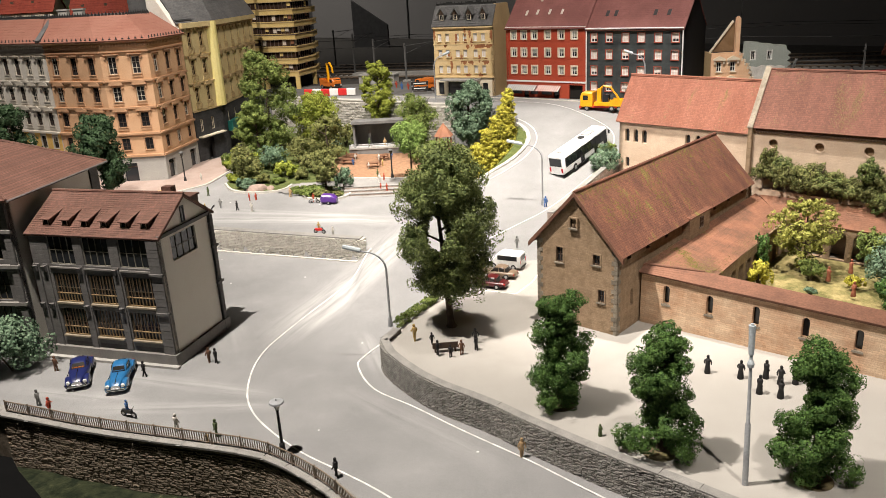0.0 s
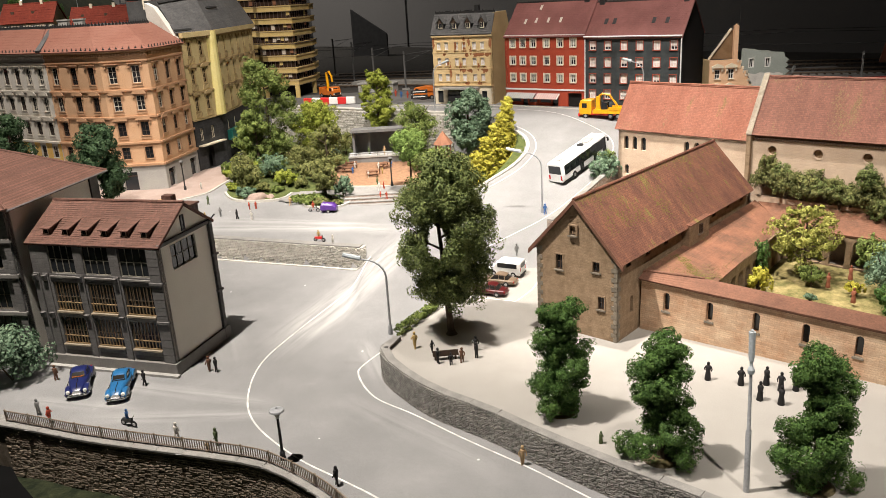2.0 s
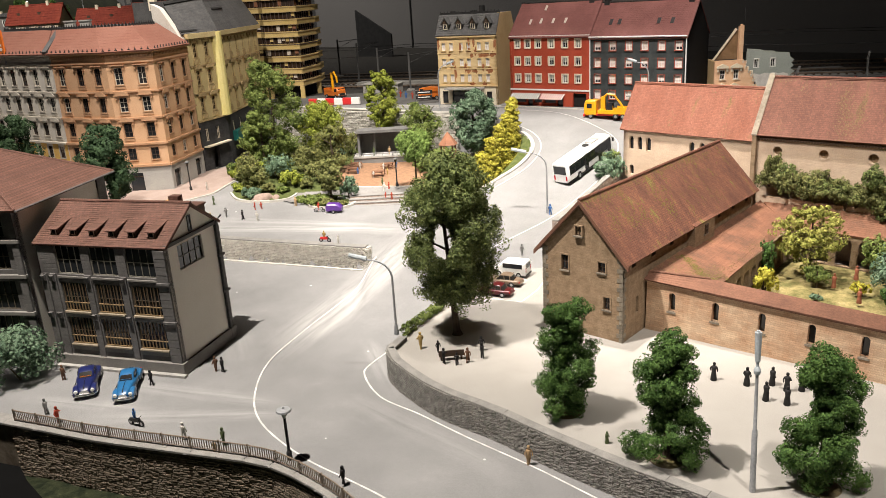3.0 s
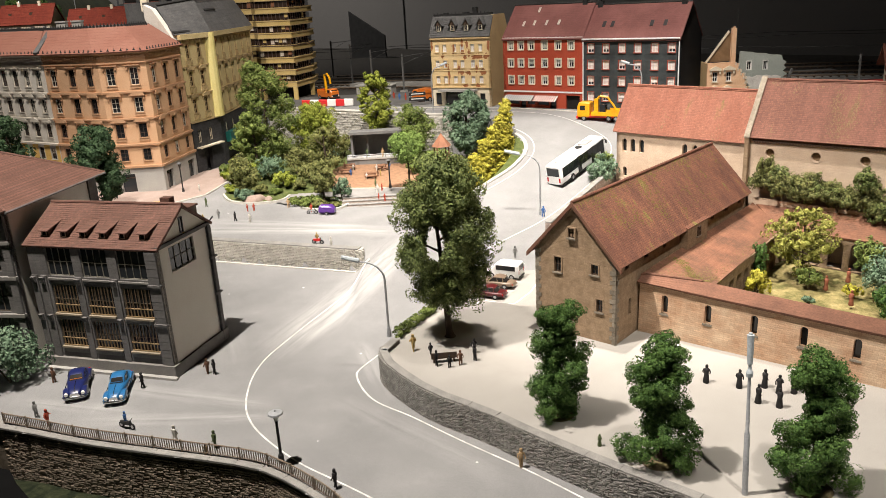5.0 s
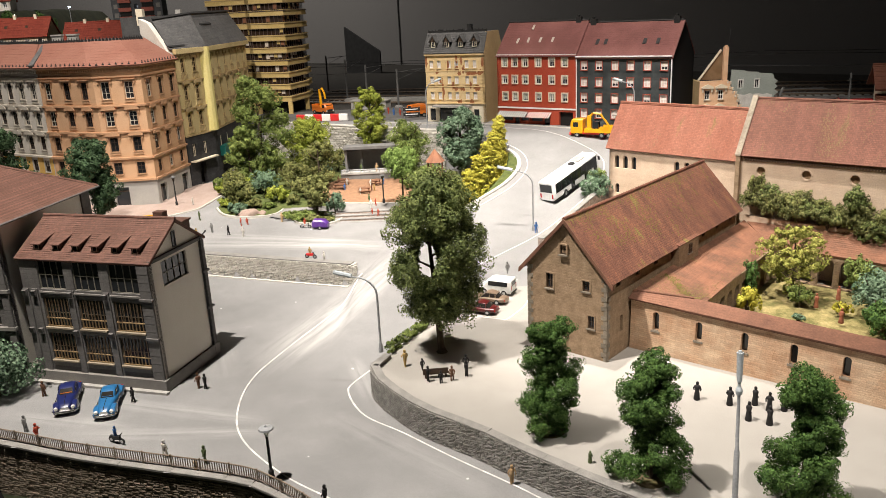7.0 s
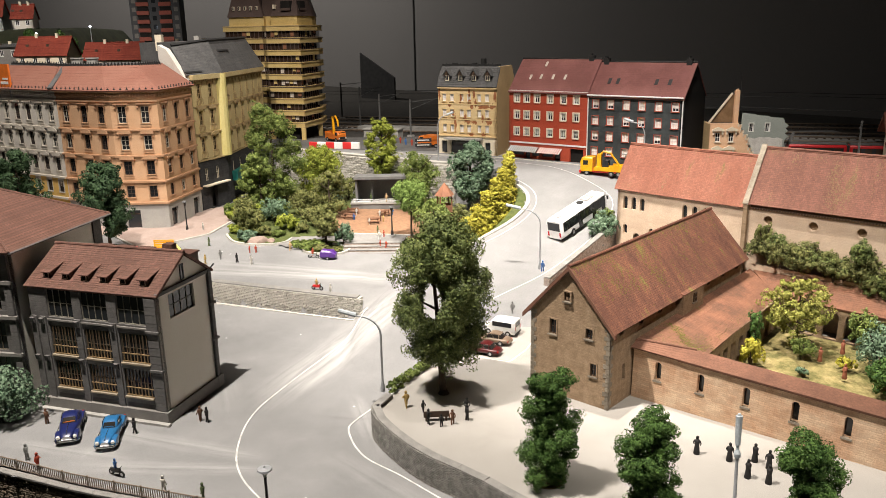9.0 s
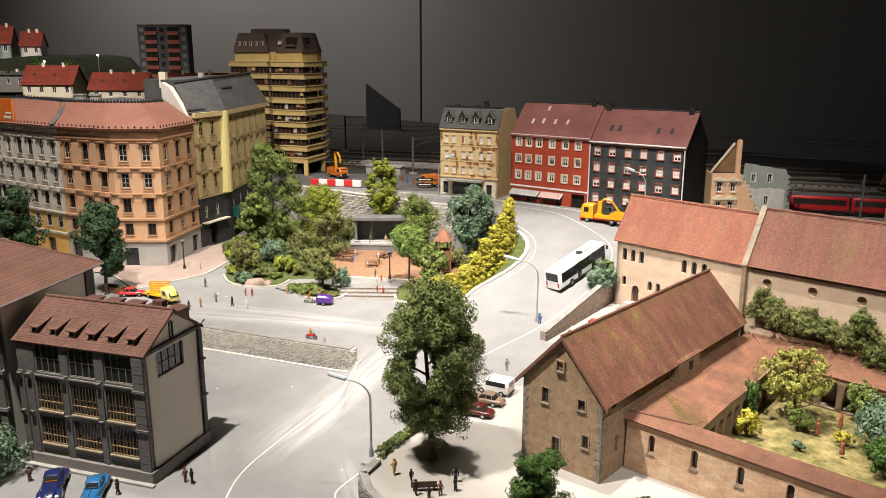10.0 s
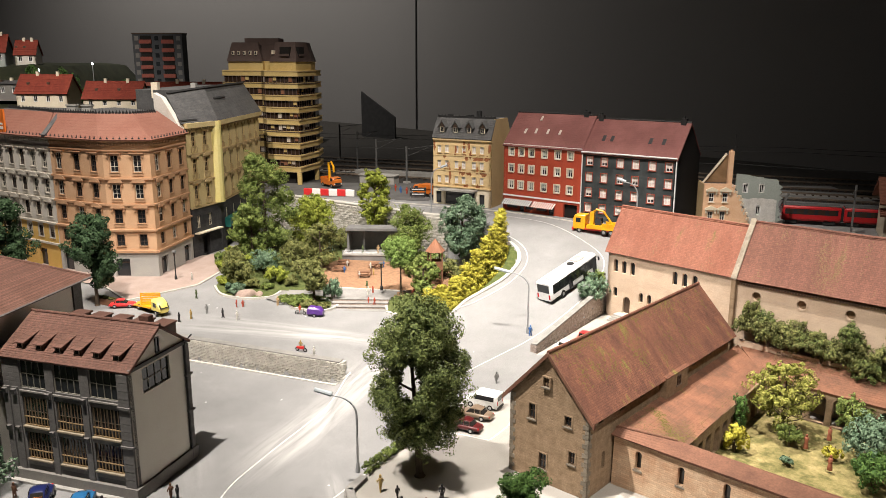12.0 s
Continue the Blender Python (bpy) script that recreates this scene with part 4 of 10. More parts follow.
def build_chapel():
    c = thing("chapel", 32.0, 147.0, 0, -45.0, "pale brick chapel with a faded red tiled roof", "church")
    L, W, ze, zr = 26.0, 8.8, 13.2, 20.2
    wins = [(1.2, 8.7, 0.95, 2.4, "arch"), (3.0, 8.7, 0.95, 2.4, "arch"), (4.8, 8.7, 0.95, 2.4, "arch"), (13.4, 8.7, 0.95, 2.4, "arch"), (15.3, 8.7, 0.95, 2.4, "arch"), (17.2, 8.7, 0.95, 2.4, "arch"),
            (1.4, 4.0, 0.85, 1.8, "arch"), (3.6, 1.2, 1.5, 3.2, "arch"), (6.9, 4.0, 0.85, 1.8, "arch"), (8.6, 4.0, 0.85, 1.8, "arch")]
    holed(c, at(0, 0, 0), L, ze, 0.8, wins, M_CHAPEL, DARKWIN)
    part("gable_wall", wall_geo(W, ze, 0.8, []).extrude([(0, ze), (W, ze), (W / 2, zr)], lambda p: (p[0], 0, p[1]), lambda p: (p[0], 0.8, p[1])), M_CHAPEL, c, m=at(0, W, 0, -90))
    part("back_wall", Geo().box(0, W - 0.8, 0, L, W, ze), M_CHAPEL, c)
    gable_roof(c, L, W, ze, zr, 0.5, 0.6, M_TILEPALE, 30, step=0.012)
    moss(c, (-0.5, -0.6, ze - 0.8), (L + 0.5, -0.6, ze - 0.8), (-0.5, W / 2, zr + 0.12), [(0.1, 0.1, 0.03, 0.06, 30), (0.35, 0.3, 0.015, 0.12, 40), (0.62, 0.9, 0.03, 0.05, 30), (0.9, 0.85, 0.02, 0.1, 40), (0.75, 0.15, 0.02, 0.08, 30)], M_GRIME, 8, "brown-green lichen streaks on the roof")
    part("door", Geo().box(3.7, 0.5, 1.2, 5.0, 0.62, 4.2), M_DARKPAINT, c, "arched dark wooden chapel door")
    for i in range(4):
        part("step", Geo().box(2.8 - i * 0.2, -2.0 - i * 0.35 + 0.2, 0, 6.0 + i * 0.2, -0.01 if i == 0 else -1.8 - i * 0.35 + 0.2, 1.2 - i * 0.3), M_CONC, c)
    # nave standing forward
    n = thing("chapel_nave", 44.3, 114.5, 0, -41.0, "chapel nave with round windows and a weathered red tiled roof", "church")
    L2, W2, e2, r2 = 40.0, 10.0, 17.0, 23.8
    rounds = [(2.55 + i * 6.25, 13.5, 1.3, 1.3, "round") for i in range(6)]
    part("wall", wall_geo(L2, e2, 0.9, rounds), M_CHAPEL, n)
    for r in rounds:
        part("window", box_mesh("window", (0, 0.55, 0, r[2], 0.63, r[3]), M_BARN), None, n, "round walled-up window", m=at(r[0], 0, r[1]))
        k = 18
        prof = [(0.64, -0.06), (0.84, -0.06), (0.84, 0.1), (0.64, 0.1)]
        ring = Geo()
        ring.v = [(0.65 + p[0] * math.cos(2 * math.pi * i / k), p[1], 0.65 + p[0] * math.sin(2 * math.pi * i / k)) for i in range(k) for p in prof]
        ring.f = [(4 * i + j, 4 * i + (j + 1) % 4, 4 * ((i + 1) % k) + (j + 1) % 4, 4 * ((i + 1) % k) + j) for i in range(k) for j in range(4)]
        part("round_surround", ring, M_CHAPEL, n, m=at(r[0], 0, r[1]))
    part("back_wall", Geo().box(0, W2 - 0.9, 0, L2, W2, e2), M_CHAPEL, n)
    for x in (0.0, L2 - 1.2):
        part("parapet_gable", Geo().extrude([(-0.7, 0), (W2 + 0.7, 0), (W2 + 0.7, e2 - 0.6), (W2 / 2, r2 + 0.35), (-0.7, e2 - 0.6)], lambda p: (x - 0.3, p[0], p[1]), lambda p: (x + 0.3, p[0], p[1])), M_BARN, n)
        for s in (0, 1):
            ya, yb = (-0.8, W2 / 2) if s == 0 else (W2 + 0.8, W2 / 2)
            part("coping", Geo().extrude([(x - 0.4, 0), (x + 0.4, 0), (x + 0.4, 0.22), (x - 0.4, 0.22)], lambda p: (p[0], ya, e2 - 0.75 + p[1]), lambda p: (p[0], yb, r2 + 0.35 + p[1])), M_QUOIN, n)
    gable_roof(n, L2, W2, e2, r2, 0.0, 0.6, M_TILENAVE, 32, step=0.015)
    moss(n, (0, -0.6, e2 - 0.7), (L2, -0.6, e2 - 0.7), (0, W2 / 2, r2 + 0.12), [(0.05, 0.93, 0.02, 0.04, 40), (0.12, 0.85, 0.008, 0.09, 40), (0.2, 0.9, 0.02, 0.06, 40), (0.27, 0.6, 0.012, 0.2, 240), (0.3, 0.3, 0.02, 0.14, 320), (0.33, 0.5, 0.008, 0.2, 160), (0.4, 0.7, 0.01, 0.15, 60), (0.08, 0.12, 0.01, 0.06, 30)], M_GRIME, 9, "brown-green lichen streaks on the roof")
    # dark brown frieze and teeth also paint the shade under the overhang
    part("eave_frieze", Geo().box(0.7, -0.3, e2 - 1.2, L2 - 0.7, 0.0, e2 - 0.45), M_DARKPAINT, n, "toothed frieze, dark brown to hold the shade under the eave")
    for i in range(int((L2 - 2) / 0.38)):
        part("frieze_tooth", box_mesh("frieze_tooth", (0, -0.3, 0, 0.2, -0.02, 0.2), M_DARKPAINT), None, n, m=at(0.9 + i * 0.38, 0, e2 - 1.4))
    return c, n


build_chapel()

# ---- grey school house with the dormer roof ----
M_MUNTIN = mat("grey_olive_muntin", (0.17, 0.16, 0.13), (0.22, 0.205, 0.165), 0.6, 60, 600, 0.1)
BIGWIN = dict(frame=M_MUNTIN, bx=3, bz=1, t=0.11)
M_CREAMDULL = mat("dull_beige_sill", (0.23, 0.19, 0.135), (0.28, 0.235, 0.17), 0.8, 40, 600, 0.1)
M_WOODDARK = mat("olive_brown_bars", (0.075, 0.062, 0.045), (0.11, 0.09, 0.06), 0.6, 60, 600, 0.1)
M_GRILLE = mat("dull_brown_grille", (0.13, 0.085, 0.05), (0.18, 0.12, 0.07), 0.6, 60, 600, 0.1)
WOODWIN = dict(frame=M_WOODDARK, bx=3, bz=1, t=0.11, pane=M_GLASS)


def build_grey_house():
    h = thing("grey_house", -49.6, 89.5, LOW, -16.0, "dark grey stone house with large windows and brown dormer roof", "house")
    L, W, H, R = 17.9, 11.1, 15.8, 19.4
    cols = [(2.5, 3.7), (7.4, 3.7), (12.4, 3.9)]
    rows = [(2.9, 3.6, WOODWIN), (7.2, 3.7, WOODWIN), (12.0, 3.55, BIGWIN)]
    part("wall", wall_geo(L, H, 0.7, [(x, z, w, hh, "") for x, w in cols for z, hh, s in rows]), M_GREYDARK, h)
    for x, w in cols:
        for z, hh, s in rows:
            win = window(h, at(0, 0, 0), x, z, w, hh, s)
            if s is WOODWIN:
                for i in range(8):
                    part("grille_bar", box_mesh("grille_bar", (0, 0.04, round(hh * 0.3, 3), 0.08, 0.1, hh - 0.1), M_GRILLE), None, win, m=at(0.3 + i * (w - 0.6) / 7, 0, 0))
                    part("wood_bar", box_mesh("wood_bar", (0, 0.02, 0.1, 0.1, 0.12, round(hh * 0.3, 3)), M_WOOD), None, win, m=at(0.25 + i * (w - 0.65) / 7, 0, 0))
                for zz in (0.1, hh * 0.3):
                    part("wood_rail", box_mesh("wood_rail", (0.05, 0.0, 0.0, w - 0.05, 0.13, 0.11), M_WOOD), None, win, m=at(0, 0, zz))
                part("spandrel", box_mesh("spandrel", (0, -0.1, -0.75, w, 0.1, -0.1), M_GREYWALL), None, win)
                part("sill", box_mesh("sill", (-0.05, -0.3, -0.14, w + 0.05, 0.15, 0.06), M_CREAMDULL), None, win)
    for x in (0.0, 1.3, 6.35, 11.3):
        part("pilaster", Geo().box(x, -0.2, 1.5, x + 0.85, 0, 12.0), M_GREYDARK, h)
        for z in (6.1, 10.9):
            part("console", Geo().extrude([(0, 0), (0, 0.95), (-0.62, 0.95), (-0.5, 0.35)], lambda p: (x + 0.14, p[0], z + p[1]), lambda p: (x + 0.7, p[0], z + p[1])), M_GREYDARK, h)
    for z in (6.75, 11.55):
        for x, w in cols:
            part("bay_ledge", Geo().box(x - 0.15, -0.16, z, x + w + 0.15, 0, z + 0.2), M_GREYWALL, h)
    # rusticated corner pier with two small capitals
    for i in range(14):
        part("pier_stone", box_mesh("pier_stone", (0, -0.26, 0, 1.45, 0.0, 0.94), M_GREYDARK), None, h, m=at(L - 1.4, 0, 1.5 + i * 1.0))
    for z in (6.5, 11.3):
        part("pier_capital", Geo().box(L - 1.5, -0.45, z, L + 0.2, 0.02, z + 0.28), M_GREYDARK, h)
    part("plinth", Geo().box(-0.2, -0.5, 0, L + 0.35, W + 0.3, 1.5), M_GREYWALL, h)
    part("plinth_step", Geo().box(0.2, -1.1, 0, L + 0.7, -0.5, 0.3), M_CONC, h)
    # right gable side
    side = at(L, 0, 0, 90)
    gable_wall("gable_wall", h, side, W, H, R, 0.7, [(2.4, 12.2, 5.0, 3.0, "")], M_GABLE, y_r=5.8)
    window(h, side, 2.4, 12.2, 5.0, 3.0, BIGWIN)
    window(h, side @ at(0, -0.3, 0), 5.0, 16.2, 0.7, 1.9, dict(frame=M_BLACKPAINT, bx=0, bz=0, t=0.12))
    part("gable_band", Geo().box(0, -0.3, 15.6, W, 0, 16.0), M_GREYDARK, h, m=side)
    for i in range(14):
        part("pier_stone", box_mesh("rear_pier_stone", (0, -0.16, 0, 0.95, 0.0, 0.94), M_GREYDARK), None, h, m=side @ at(W - 0.95, 0, 1.5 + i * 1.0))
    for z in (6.5, 11.3):
        part("pier_capital", Geo().box(W - 1.05, -0.4, z, W + 0.15, 0.02, z + 0.28), M_GREYDARK, h, m=side)
    part("back_wall", Geo().box(0, W - 0.7, 0, L, W, H), M_GABLE, h)
    part("downpipe", Geo().tube([(L + 0.25, W - 0.9, 0.2), (L + 0.25, W - 0.9, H), (L + 0.4, W + 0.4, H + 0.6)], 0.12), M_BLACKPAINT, h)
    gable_roof(h, L, W, H, R, 0.35, 0.25, M_TILEGREY, 22, M_TILEGREY, y_r=5.8, step=0.025)
    for i in range(6):
        m = at(1.75 + i * 2.72, 0.5, 0.31)
        d = part("dormer", Geo().extrude([(0.5, 16.2), (0.5, 16.98), (2.7, 17.55)], lambda p: (0, p[0], p[1]), lambda p: (1.0, p[0], p[1])), M_DARKPAINT, h, "small dark wedge-shaped roof dormer", m=m)
        part("dormer_roof", Geo().extrude([(0.25, 16.9), (0.25, 17.02), (2.95, 17.72), (2.95, 17.6)], lambda p: (-0.18, p[0], p[1]), lambda p: (1.18, p[0], p[1])), M_TILEGREY, d)
        part("dormer_window", Geo().box(0.2, 0.42, 16.3, 0.8, 0.49, 16.95), M_WHITETRIM, d)
        part("dormer_pane", Geo().box(0.28, 0.38, 16.38, 0.72, 0.43, 16.87), M_GLASS, d)
    for i in range(5):
        x = 1.4 + i * 3.2
        r = part("rear_dormer", Geo().box(x, 8.2, 15.6, x + 1.9, 11.6, 17.8), M_DARKPAINT, h, "flat-topped brown dormer on the rear slope")
        part("dormer_roof", Geo().box(x - 0.15, 8.0, 17.8, x + 2.05, 11.8, 18.0), M_TILEGREY, r)
    part("chimney", Geo().box(L - 3.2, 6.6, 17.5, L - 1.9, 7.6, 20.0), M_TILEGREY, h)
    # taller wing beside it
    k = thing("grey_hall", -51.2, 89.2, LOW, -8.5, "tall dark grey stone hall with a hipped brown tile roof", "house")
    n, D2, H2 = 34.0, 18.5, 20.2
    cols = [(-n + 2 + i * 5.3, 3.6) for i in range(6)]
    rows = [(2.9, 3.7, WOODWIN), (7.4, 3.7, WOODWIN), (12.6, 3.2, WOODWIN), (16.6, 2.6, BIGWIN)]
    part("wall", wall_geo(n, H2, 0.7, [(x + n, z, w, hh, "") for x, w in cols for z, hh, s in rows]), M_GREYDARK, k, m=at(-n, 0, 0))
    for x, w in cols:
        for z, hh, s in rows:
            window(k, at(0, 0, 0), x, z, w, hh, s)
    for z in (6.8, 11.6, 16.0):
        part("string_course", Geo().box(-n, -0.5, z, 0.15, 0, z + 0.4), M_GREYWALL, k)
    for i in range(7):
        part("pilaster", Geo().box(-0.95 - i * 5.3, -0.35, 0, -0.05 - i * 5.3, 0, H2 - 0.5), M_GREYDARK, k)
    part("side_wall", Geo().box(-0.7, 0.0, 0, 0, D2, H2), M_GABLE, k)
    part("plinth", Geo().box(-n, -0.6, 0, 0.4, D2, 1.4), M_GREYWALL, k)
    part("corner_pier", Geo().box(-0.9, D2 - 1.6, 0, 0.25, D2 + 0.2, H2 - 0.3), M_GREYDARK, k)
    e, t, rx, ry = 1.2, H2 + 6.5, -13.0, D2 / 2
    A, B, C, Dd = (1.2, -1.2, H2), (1.2, D2 + 1.2, H2), (-n, D2 + 1.2, H2), (-n, -1.2, H2)
    part("roof_slope", slope_geo(Dd, A, (rx, ry, t), (-n, ry, t), 34, 0.012), M_TILEGREY, k)
    part("roof_slope", slope_geo(A, B, (rx, ry + 0.01, t), (rx, ry, t), 34, 0.012), M_TILEGREY, k)
    part("roof_slope", slope_geo(B, C, (-n, ry, t), (rx, ry, t), 34, 0.012), M_TILEGREY, k)
    part("hip_ridge", Geo().tube([A, (rx, ry, t)], 0.22), M_TILEGREY, k)
    part("hip_ridge", Geo().tube([B, (rx, ry, t)], 0.22), M_TILEGREY, k)
    part("gutter", Geo().tube([(1.3, -1.2, H2 - 0.1), (1.3, D2 + 1.2, H2 - 0.1)], 0.14), M_GREYDARK, k)
    cup = part("cupola", Geo().box(-19, ry - 3.0, t - 2.0, -13.5, ry + 2.5, t + 1.6), M_WHITETRIM, k, "glazed roof lantern with a brown tile cap")
    for i in range(5):
        part("pane", Geo().box(-18.7 + i * 1.05, ry - 3.06, t - 0.6, -17.9 + i * 1.05, ry - 3.0, t + 1.2), M_GLASS, cup)
        part("pane", Geo().box(-13.5, ry - 2.8 + i * 1.0, t - 0.6, -13.44, ry - 2.1 + i * 1.0, t + 1.2), M_GLASS, cup)
    x0, x1, y0, y1 = -19.7, -12.8, ry - 3.7, ry + 3.2
    part("cap", Geo().poly((x0, y0, t + 1.6), (x1, y0, t + 1.6), (-16.2, ry, t + 3.8)).poly((x1, y0, t + 1.6), (x1, y1, t + 1.6), (-16.2, ry, t + 3.8)).poly((x1, y1, t + 1.6), (x0, y1, t + 1.6), (-16.2, ry, t + 3.8))
         .poly((x0, y1, t + 1.6), (x0, y0, t + 1.6), (-16.2, ry, t + 3.8)).poly((x0, y0, t + 1.6), (x0, y1, t + 1.6), (x1, y1, t + 1.6), (x1, y0, t + 1.6)), M_TILEGREY, cup)


build_grey_house()


# ---- old town corner block ----
def old_facade(parent, a, b, z0, H, cols, wall_m, trim, ground_m, first_m, shop=True):
    """One face of the corner block from a to b, with four storeys of crowned windows over a ground floor."""
    L, ang = math.dist(a, b), math.degrees(math.atan2(b[1] - a[1], b[0] - a[0]))
    m = at(a[0], a[1], z0, ang)
    w = 1.7
    rows = [(7.0, 2.5, ""), (11.9, 2.9, "triangle"), (17.2, 3.0, "segment"), (22.8, 3.5, "flat")]
    xs = [c * L - w / 2 for c in cols]
    holes = [(x, z - 5.6, w, hh, "") for x in xs for z, hh, c in rows]
    part("wall", wall_geo(L, H - 5.6, 0.8, holes), wall_m, parent, m=m @ at(0, 0, 5.6))
    for x in xs:
        for z, hh, c in rows:
            st = dict(frame=M_DARKPAINT if (round(x * 7) + round(z)) % 3 else M_WHITETRIM, bx=1, bz=2, t=0.12, sill=trim, surround=trim, trim=trim, crown=c, curtain=M_REDCURTAIN if round(z) == 23 else M_CURTAIN, lift=0.45 + 0.15 * ((round(x * 3) + round(z)) % 3))
            if (round(x * 5) + round(z * 3)) % 4 != 1:
                st.pop("curtain")
            window(parent, m, x, z, w, hh, st)
            if z > 11:
                part("apron", box_mesh("apron", (-0.3, -0.12, -0.75, w + 0.3, 0.1, -0.2), trim), None, parent, m=m @ at(x, 0, z))
    for z, hh, d in ((5.5, 0.45, 0.45), (10.2, 0.4, 0.4), (15.7, 0.35, 0.35), (21.2, 0.35, 0.35), (27.2, 0.3, 0.3)):
        part("string_course", Geo().box(-0.1, -d, z, L + 0.1, 0.05, z + hh), trim, parent, m=m)
    part("cornice", Geo().extrude([(0, 0.75), (-0.2, 0.85), (-0.45, 1.1), (-0.55, 1.15), (-0.55, 1.4), (0, 1.4)], lambda p: (-0.3, p[0], H - 1.4 + p[1]), lambda p: (L + 0.3, p[0], H - 1.4 + p[1])), trim, parent, m=m)
    part("frieze", Geo().box(-0.05, -0.08, H - 1.35, L + 0.05, 0.0, H - 0.75), trim, parent, m=m)
    part("gutter", Geo().box(-0.2, -0.8, H - 0.1, L + 0.2, -0.5, H + 0.1), M_BLACKPAINT, parent, m=m)
    n = int(L / 0.62)
    for i in range(n):
        part("bracket", box_mesh("bracket", (0, -0.36, 0, 0.32, 0.0, 0.55), trim), None, parent, m=m @ at(0.15 + i * L / n, 0, H - 1.3))
        if i % 2 == 0:
            part("cresting", shared("crest", lambda: Geo().extrude([(-0.2, 0), (0.42, 0), (0.3, 0.32), (0.16, 0.42), (0.11, 0.7), (0.06, 0.42), (-0.08, 0.32)], lambda p: (p[0], -0.78, p[1]), lambda p: (p[0], -0.6, p[1])).mesh("cresting", M_BLACKPAINT)), None, parent, m=m @ at(0.15 + i * L / n, 0, H))
    doors = [(c * L - 1.5, 0.0, 3.0, 4.2, "") for c in cols[::2]] if shop else []
    part("ground_floor", wall_geo(L, 5.6, 1.0, doors), ground_m, parent, m=m @ at(0, -0.1, 0))
    for d in doors:
        part("shop_window", box_mesh("shop_window", (0, 0.5, 0, 3.0, 0.6, 4.2), M_GLASS), None, parent, "dark shop entrance", m=m @ at(d[0], 0, 0))
        part("shop_frame", box_mesh("shop_frame", (-0.05, 0.35, 3.2, 3.05, 0.5, 3.4), M_DARKPAINT), None, parent, m=m @ at(d[0], 0, 0))
    if first_m:
        part("first_floor_panel", Geo().box(0.05, -0.05, 6.0, L - 0.05, -0.0, 6.9), first_m, parent, m=m)
        for xa, xb in zip([0.05] + [x + w + 0.25 for x in xs], [x - 0.25 for x in xs] + [L - 0.05]):
            part("first_floor_panel", Geo().box(xa, -0.05, 6.9, xb, -0.0, 10.15), first_m, parent, m=m)
    return L


def roof_band(parent, pts, back, z0, z1, material):
    """Mansard slopes over a bent row of walls."""
    for (a, b), (c, d) in zip(zip(pts, pts[1:]), zip(back, back[1:])):
        part("roof_slope", slope_geo((*a, z0), (*b, z0), (*d, z1), (*c, z1), 9, 0.012), material, parent)


